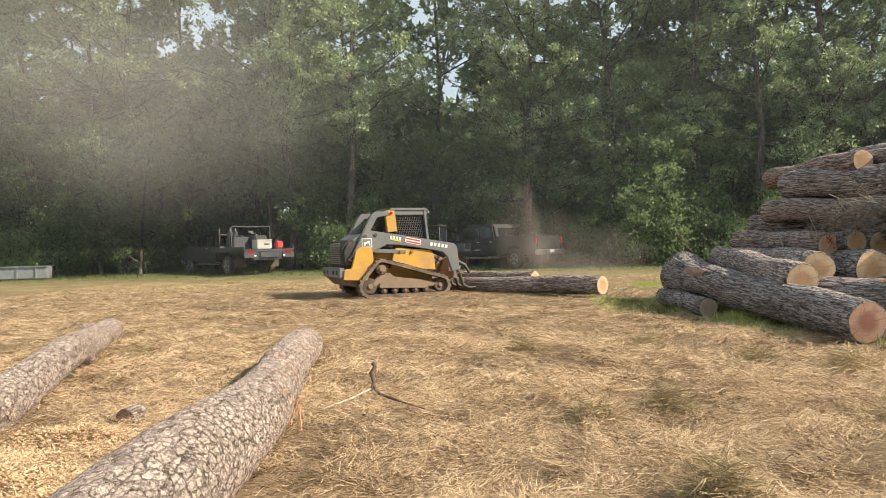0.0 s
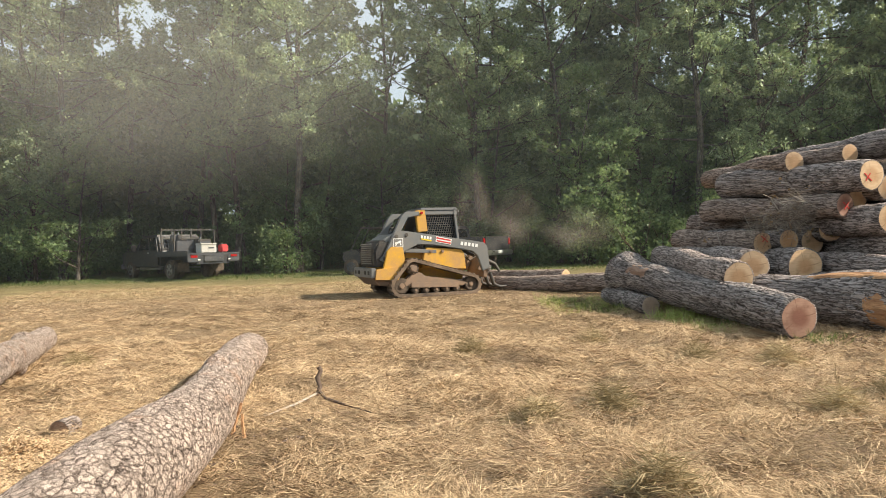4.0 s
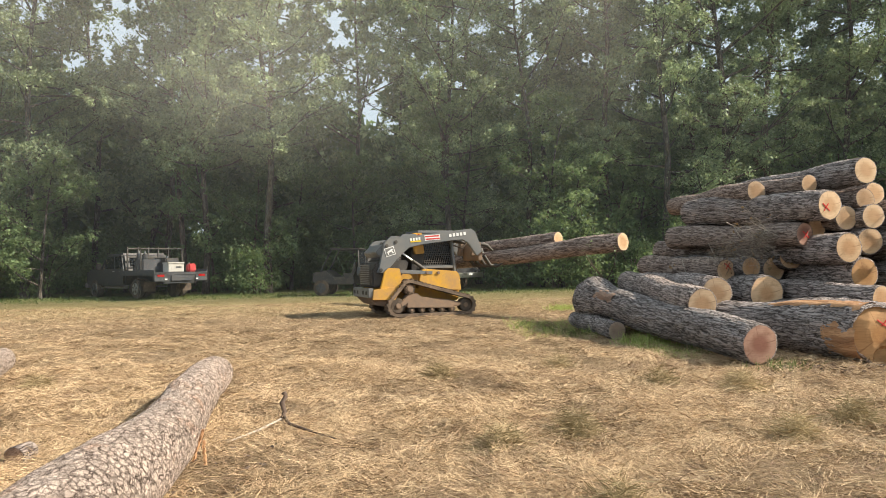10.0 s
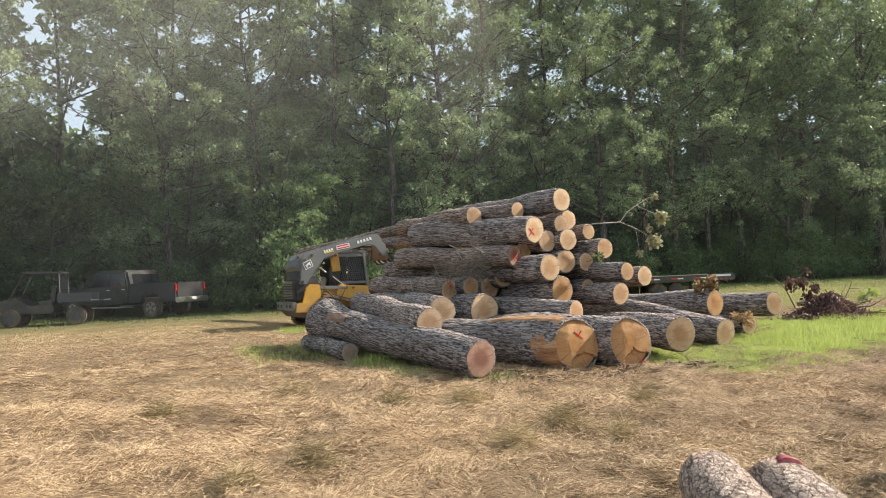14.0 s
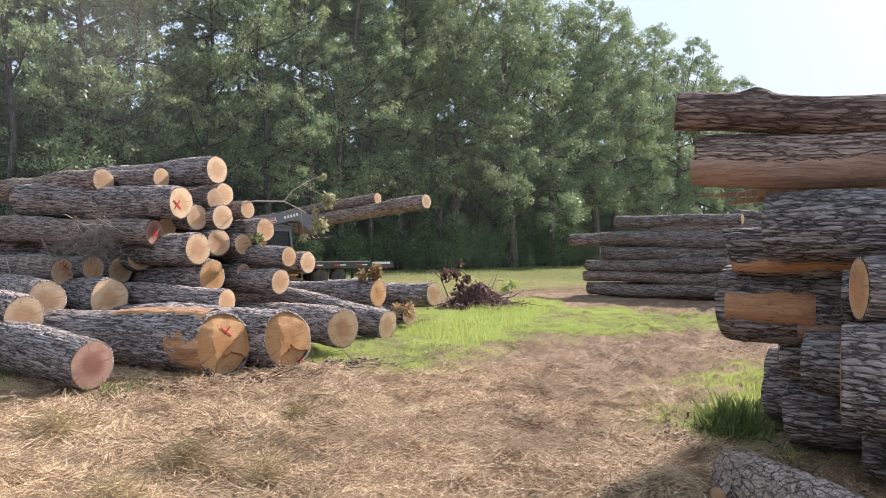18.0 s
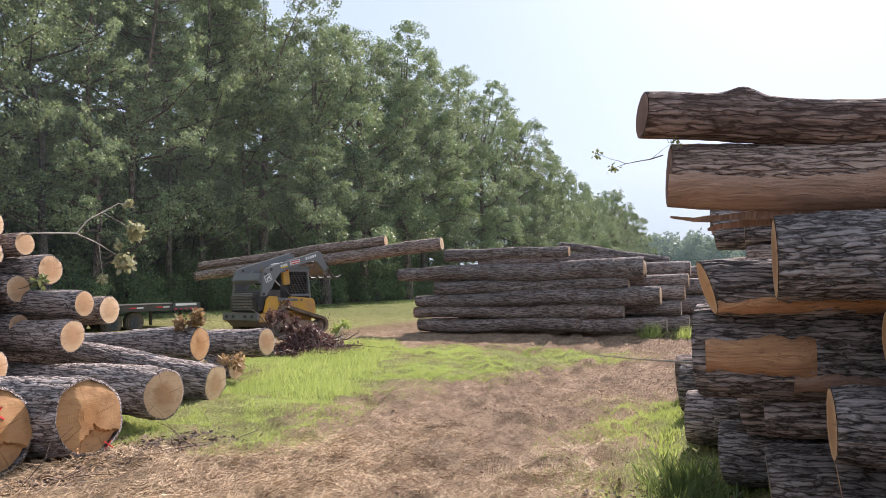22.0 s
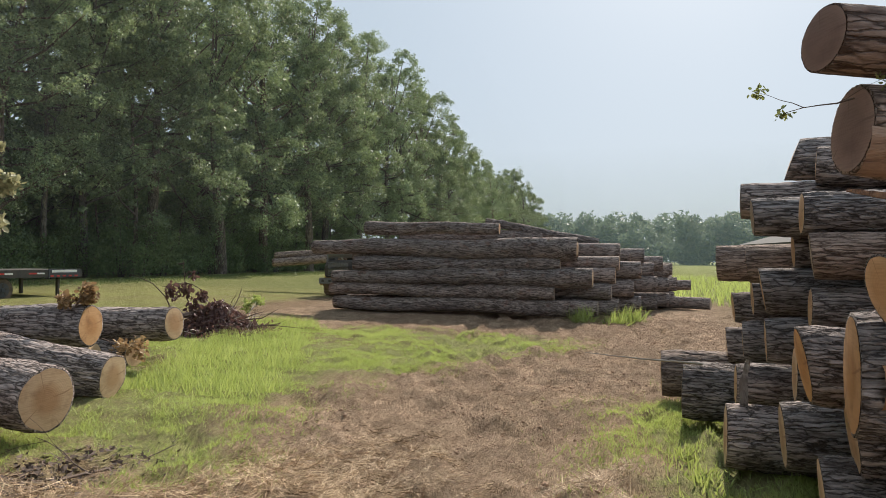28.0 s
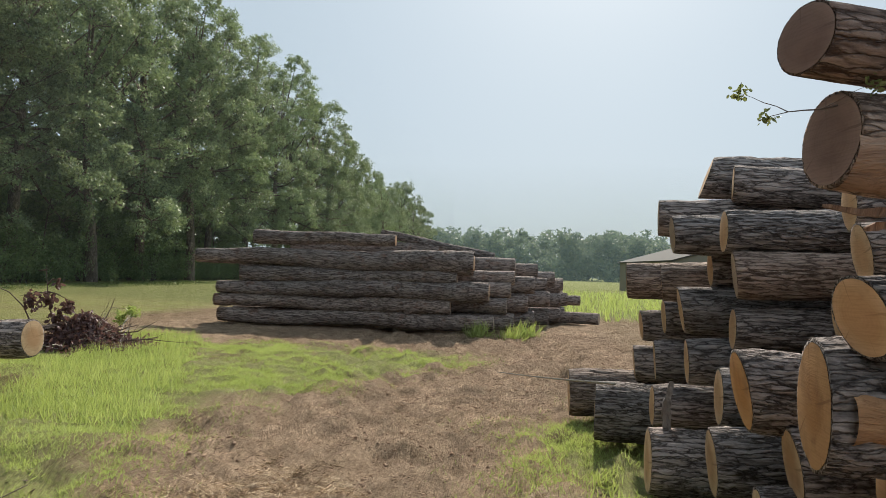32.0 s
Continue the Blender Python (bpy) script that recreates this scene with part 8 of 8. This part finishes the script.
fork_stick = thing("fallen_stick", pose(-1.23, 6.0, ground_h(-1.23, 6.0) + 0.03), "crooked forked dead stick standing in the straw", "stick")
for _pts, _rad in (([(0, 0, 0), (0.02, 0.06, 0.09), (-0.01, 0.1, 0.16), (0.02, 0.12, 0.22), (0.0, 0.13, 0.25)], [0.022, 0.02, 0.024, 0.019, 0.024]),
                   ([(0.02, 0.03, 0.06), (0.1, -0.15, 0.03), (0.28, -0.35, 0.02), (0.55, -0.6, 0.0)], [0.016, 0.014, 0.011, 0.006]),
                   ([(0, 0, 0.04), (-0.12, -0.3, 0.02), (-0.3, -0.62, 0.0)], [0.012, 0.01, 0.006])):
    _T = Tubes()
    _T.add(_pts, _rad, 7)
    part_mesh("limb", _T.mesh("limb", M["twig_brown" if _rad[0] > 0.015 else "twig_pale"]), fork_stick)
branch("fallen_stick", (7.0, 7.7, 0.05), (0.9, 0.1, 0.0), 1.3, 0.012, 2, 24, "thin dry branch lying before the butt logs", 0, wander=0.4, bark="twig_brown", category="stick")
branch("fallen_stick", (5.3, 7.9, 0.04), (0.8, -0.3, 0.0), 1.0, 0.009, 2, 25, "thin dry branch lying before the butt logs", 0, wander=0.4, bark="twig_brown", category="stick")
branch("fallen_stick", (10.4, 3.2, 0.6), (0.0, 1.0, 0.02), 1.15, 0.014, 0, 26, "long pale splinter leaning on the foot of the stack", 0, wander=0.06, bark="twig_pale", category="stick")
for _i, (_p, _d) in enumerate([((5.5, 11.9, 1.95), (0.2, -0.4, -1)), ((5.9, 11.6, 1.9), (-0.3, -0.3, -1)), ((5.2, 12.3, 1.7), (0.1, -0.3, -1)), ((5.6, 12.2, 1.5), (0.6, -0.5, -0.5)), ((6.1, 11.5, 1.75), (-0.8, -0.3, -0.6)), ((4.9, 12.8, 1.4), (0.4, -0.4, -0.8)), ((5.4, 12.0, 2.05), (0.9, -0.3, -0.3))]):
    branch("dry_vine", _p, _d, 0.9, 0.008, 3, 30 + _i, "tangled dry twigs hanging over the logs", 14, "leaf_dead", 0.05, 0.9, "twig_pale", 0.08, category="vine")


def build_tangle():
    """Dry vines tangled over the logs at the near flank of the heap."""
    rng = np.random.default_rng(43)
    M["dry_vine"] = leaf_material("grey_dry_vine", (0.11, 0.09, 0.07), (0.33, 0.28, 0.225), (0.3, 0.25, 0.18), 0.1, 0.1)
    cs = np.array([(5.75, 11.45, 1.72), (5.65, 11.5, 1.56), (5.4, 11.65, 1.62), (5.2, 11.85, 1.5), (5.7, 11.45, 1.88)])
    n = 1000
    k = rng.integers(0, len(cs), n)
    c = cs[k] + rng.normal(0, 1, (n, 3)) * np.array([0.1, 0.06, 0.1])
    d = rng.normal(0, 1, (n, 3)) + np.array([0, -0.2, -0.5])
    d /= np.linalg.norm(d, axis=1)[:, None]
    v, f = blades(c, d, rng.normal(size=(n, 3)), rng.uniform(0.08, 0.32, n), rng.uniform(0.004, 0.009, n), 0.15)
    tagged(new("vine_tangle", mesh_from("vine_tangle", v, f, M["dry_vine"])), "grey tangle of dry vines hanging over the logs", "vine", kind="stuff")


build_tangle()


def build_brush():
    """The heap of dead branches and wilted leaves beside the log heap."""
    rng = np.random.default_rng(77)
    o = Vector((15.75, 12.05, gz(15.75, 12.05)))
    root = thing("brush_heap", pose(*o), "heap of dead branches and dark brown leaves on the grass", "brush heap")
    tips = []
    for i in range(120):
        T = Tubes()
        a = rng.random() * 6.28
        s = rng.uniform(0, 0.7)
        p = (math.cos(a) * s, math.sin(a) * s, rng.uniform(0.02, 0.4) * (1.1 - s))
        twig(T, rng, p, (rng.normal(), rng.normal(), rng.uniform(-0.1, 0.22)), rng.uniform(0.35, 0.85), rng.uniform(0.007, 0.02), 1, tips, 0.5)
        part_mesh("stick", T.mesh("stick", M["twig_brown" if i % 4 else "twig_pale"]), root)
    # leaves hang thickly over a low dome
    n = 4000
    c = rng.normal(0, 1, (n, 3)) * np.array([0.4, 0.42, 0.0])
    c[:, 2] = 0.03 + (0.52 * np.exp(-((c[:, 0] / 0.55) ** 2 + ((c[:, 1] - 0.1) / 0.5) ** 2)) + 0.06) * rng.uniform(0.45, 1.1, n)
    d = rng.normal(0, 1, (n, 3)) + np.array([0, 0, -0.7])
    d /= np.linalg.norm(d, axis=1)[:, None]
    L = rng.uniform(0.06, 0.14, n)
    v, f = curled_leaves(c, d, rng.normal(size=(n, 3)), L, L * rng.uniform(0.4, 0.65, n))
    part_mesh("leaves", mesh_from("leaves", v, f, M["leaf_brown"]), root)["kind"] = "stuff"
    # bare limbs that stand up out of it, with bunches of shrivelled leaves
    stems = [[(-0.2, 0.5, 0.2), (-0.2, 0.68, 0.7), (-0.22, 0.74, 1.1), (-0.2, 0.8, 1.5)], [(-0.2, 0.95, 0.25), (-0.2, 1.2, 0.72), (-0.2, 1.5, 0.98), (-0.22, 1.98, 1.17)],
             [(-0.22, 0.74, 1.02), (-0.2, 0.55, 0.98), (-0.2, 0.3, 0.86)], [(-0.22, 0.74, 1.15), (-0.24, 0.62, 1.26), (-0.2, 0.55, 1.22)], [(-0.2, 0.7, 0.98), (-0.2, 0.95, 1.0), (-0.2, 1.3, 0.92)], [(-0.2, 0.78, 1.42), (-0.2, 0.95, 1.4)],
             [(0.2, -0.3, 0.25), (0.3, -0.75, 0.3), (0.35, -1.1, 0.5)], [(0.1, -0.4, 0.15), (0.3, -1.0, 0.16), (0.5, -1.6, 0.1)]]
    for pts in stems:
        T = Tubes()
        T.add([Vector(p) for p in pts], [0.018 - 0.014 * k / (len(pts) - 1) for k in range(len(pts))], 6)
        part_mesh("limb", T.mesh("limb", M["twig_brown"]), root)
    for p, r, k in (((-0.22, 0.72, 0.9), 0.14, 60), ((-0.2, 1.05, 0.85), 0.16, 70), ((-0.2, 0.33, 0.78), 0.09, 36), ((-0.2, 0.55, 1.2), 0.06, 14), ((-0.2, 0.55, 0.55), 0.18, 90)):
        v, f = leaf_cloud(rng, np.array([p]), np.array([r]), k, 0.1, 1.2, 1.4, curled_leaves)
        part_mesh("leaves", mesh_from("leaves", v, f, M["leaf_brown"]), root)["kind"] = "stuff"
    log((15.3, 12.72, 0.4), (15.95, 12.1, 0.58), 0.05, 0.06, "bark_red", "end_pale", "split pale limb on the brush heap", "heap of dead branches", detail=1)
    branch("green_sprig", (17.1, 12.1, gz(17.1, 12.1)), (0.0, 0.05, 1.0), 0.62, 0.007, 2, 44, "young bright green shoot growing beside the brush heap", 240, "grass", 0.075, 0.6, "twig_brown", 0.1, category="sapling")


build_brush()

# a lopped stub and its sawdust beside the big log
stub = thing("wood_stub", pose(-2.98, 5.04, ground_h(-2.98, 5.04) + 0.05, -12, 86, 70), "sawn-off stub of wood lying in sawdust", "wood stub", "")
_me, _a, _b = log_mesh(55, 0.17, 0.085, 0.07, 28, 0.02, "bark_fine")
part_mesh("bark", _me, stub)
part_mesh("cut_face", cap_mesh(_a, 0.0, -1, M["bare_brown"]), stub)
part_mesh("cut_face", cap_mesh(_b, 0.17, 1, M["bare_wood"]), stub)


def build_chips():
    """Sawdust and bark chips where the logs were cut."""
    rng = np.random.default_rng(91)
    M["sawdust"] = plain_material("fresh_sawdust", (0.62, 0.45, 0.27), 0.9, 0, 0.3, 30)
    M["chip"] = plain_material("bark_chips", (0.12, 0.085, 0.065), 0.9, 0, 0.4, 20)
    n = 22000
    k = rng.integers(0, 3, n)
    cx, cy, s = np.array([-3.0, -3.4, -2.6])[k], np.array([4.5, 4.0, 3.7])[k], np.array([0.22, 0.34, 0.2])[k]
    x, y = cx + rng.normal(0, 1, n) * s, cy + rng.normal(0, 1, n) * s * 0.7
    v, f = lying(rng, x, y, 0.008, 0.03, 0.006, 0.02, 0.06, 0.2)
    tagged(new("sawdust", mesh_from("sawdust", v, f, M["sawdust"])), "pale orange sawdust spilt on the straw", "sawdust", kind="stuff")
    n = 2600
    t = rng.random(n)
    x, y = 4.4 + t * 3.4 + rng.normal(0, 0.25, n), 8.15 - 0.2 * t + rng.normal(0, 0.22, n)
    x = np.r_[x, -1.9 + rng.normal(0, 0.5, 300), 7.0 + rng.normal(0, 0.5, 500)]
    y = np.r_[y, 4.5 + rng.normal(0, 1.2, 300), 3.1 + rng.normal(0, 0.3, 500)]
    v, f = lying(rng, x, y, 0.02, 0.09, 0.015, 0.05, 0.03, 0.3)
    tagged(new("bark_chips", mesh_from("bark_chips", v, f, M["chip"])), "bark chips and litter along the log ends", "bark chips", kind="stuff")


build_chips()


motions()
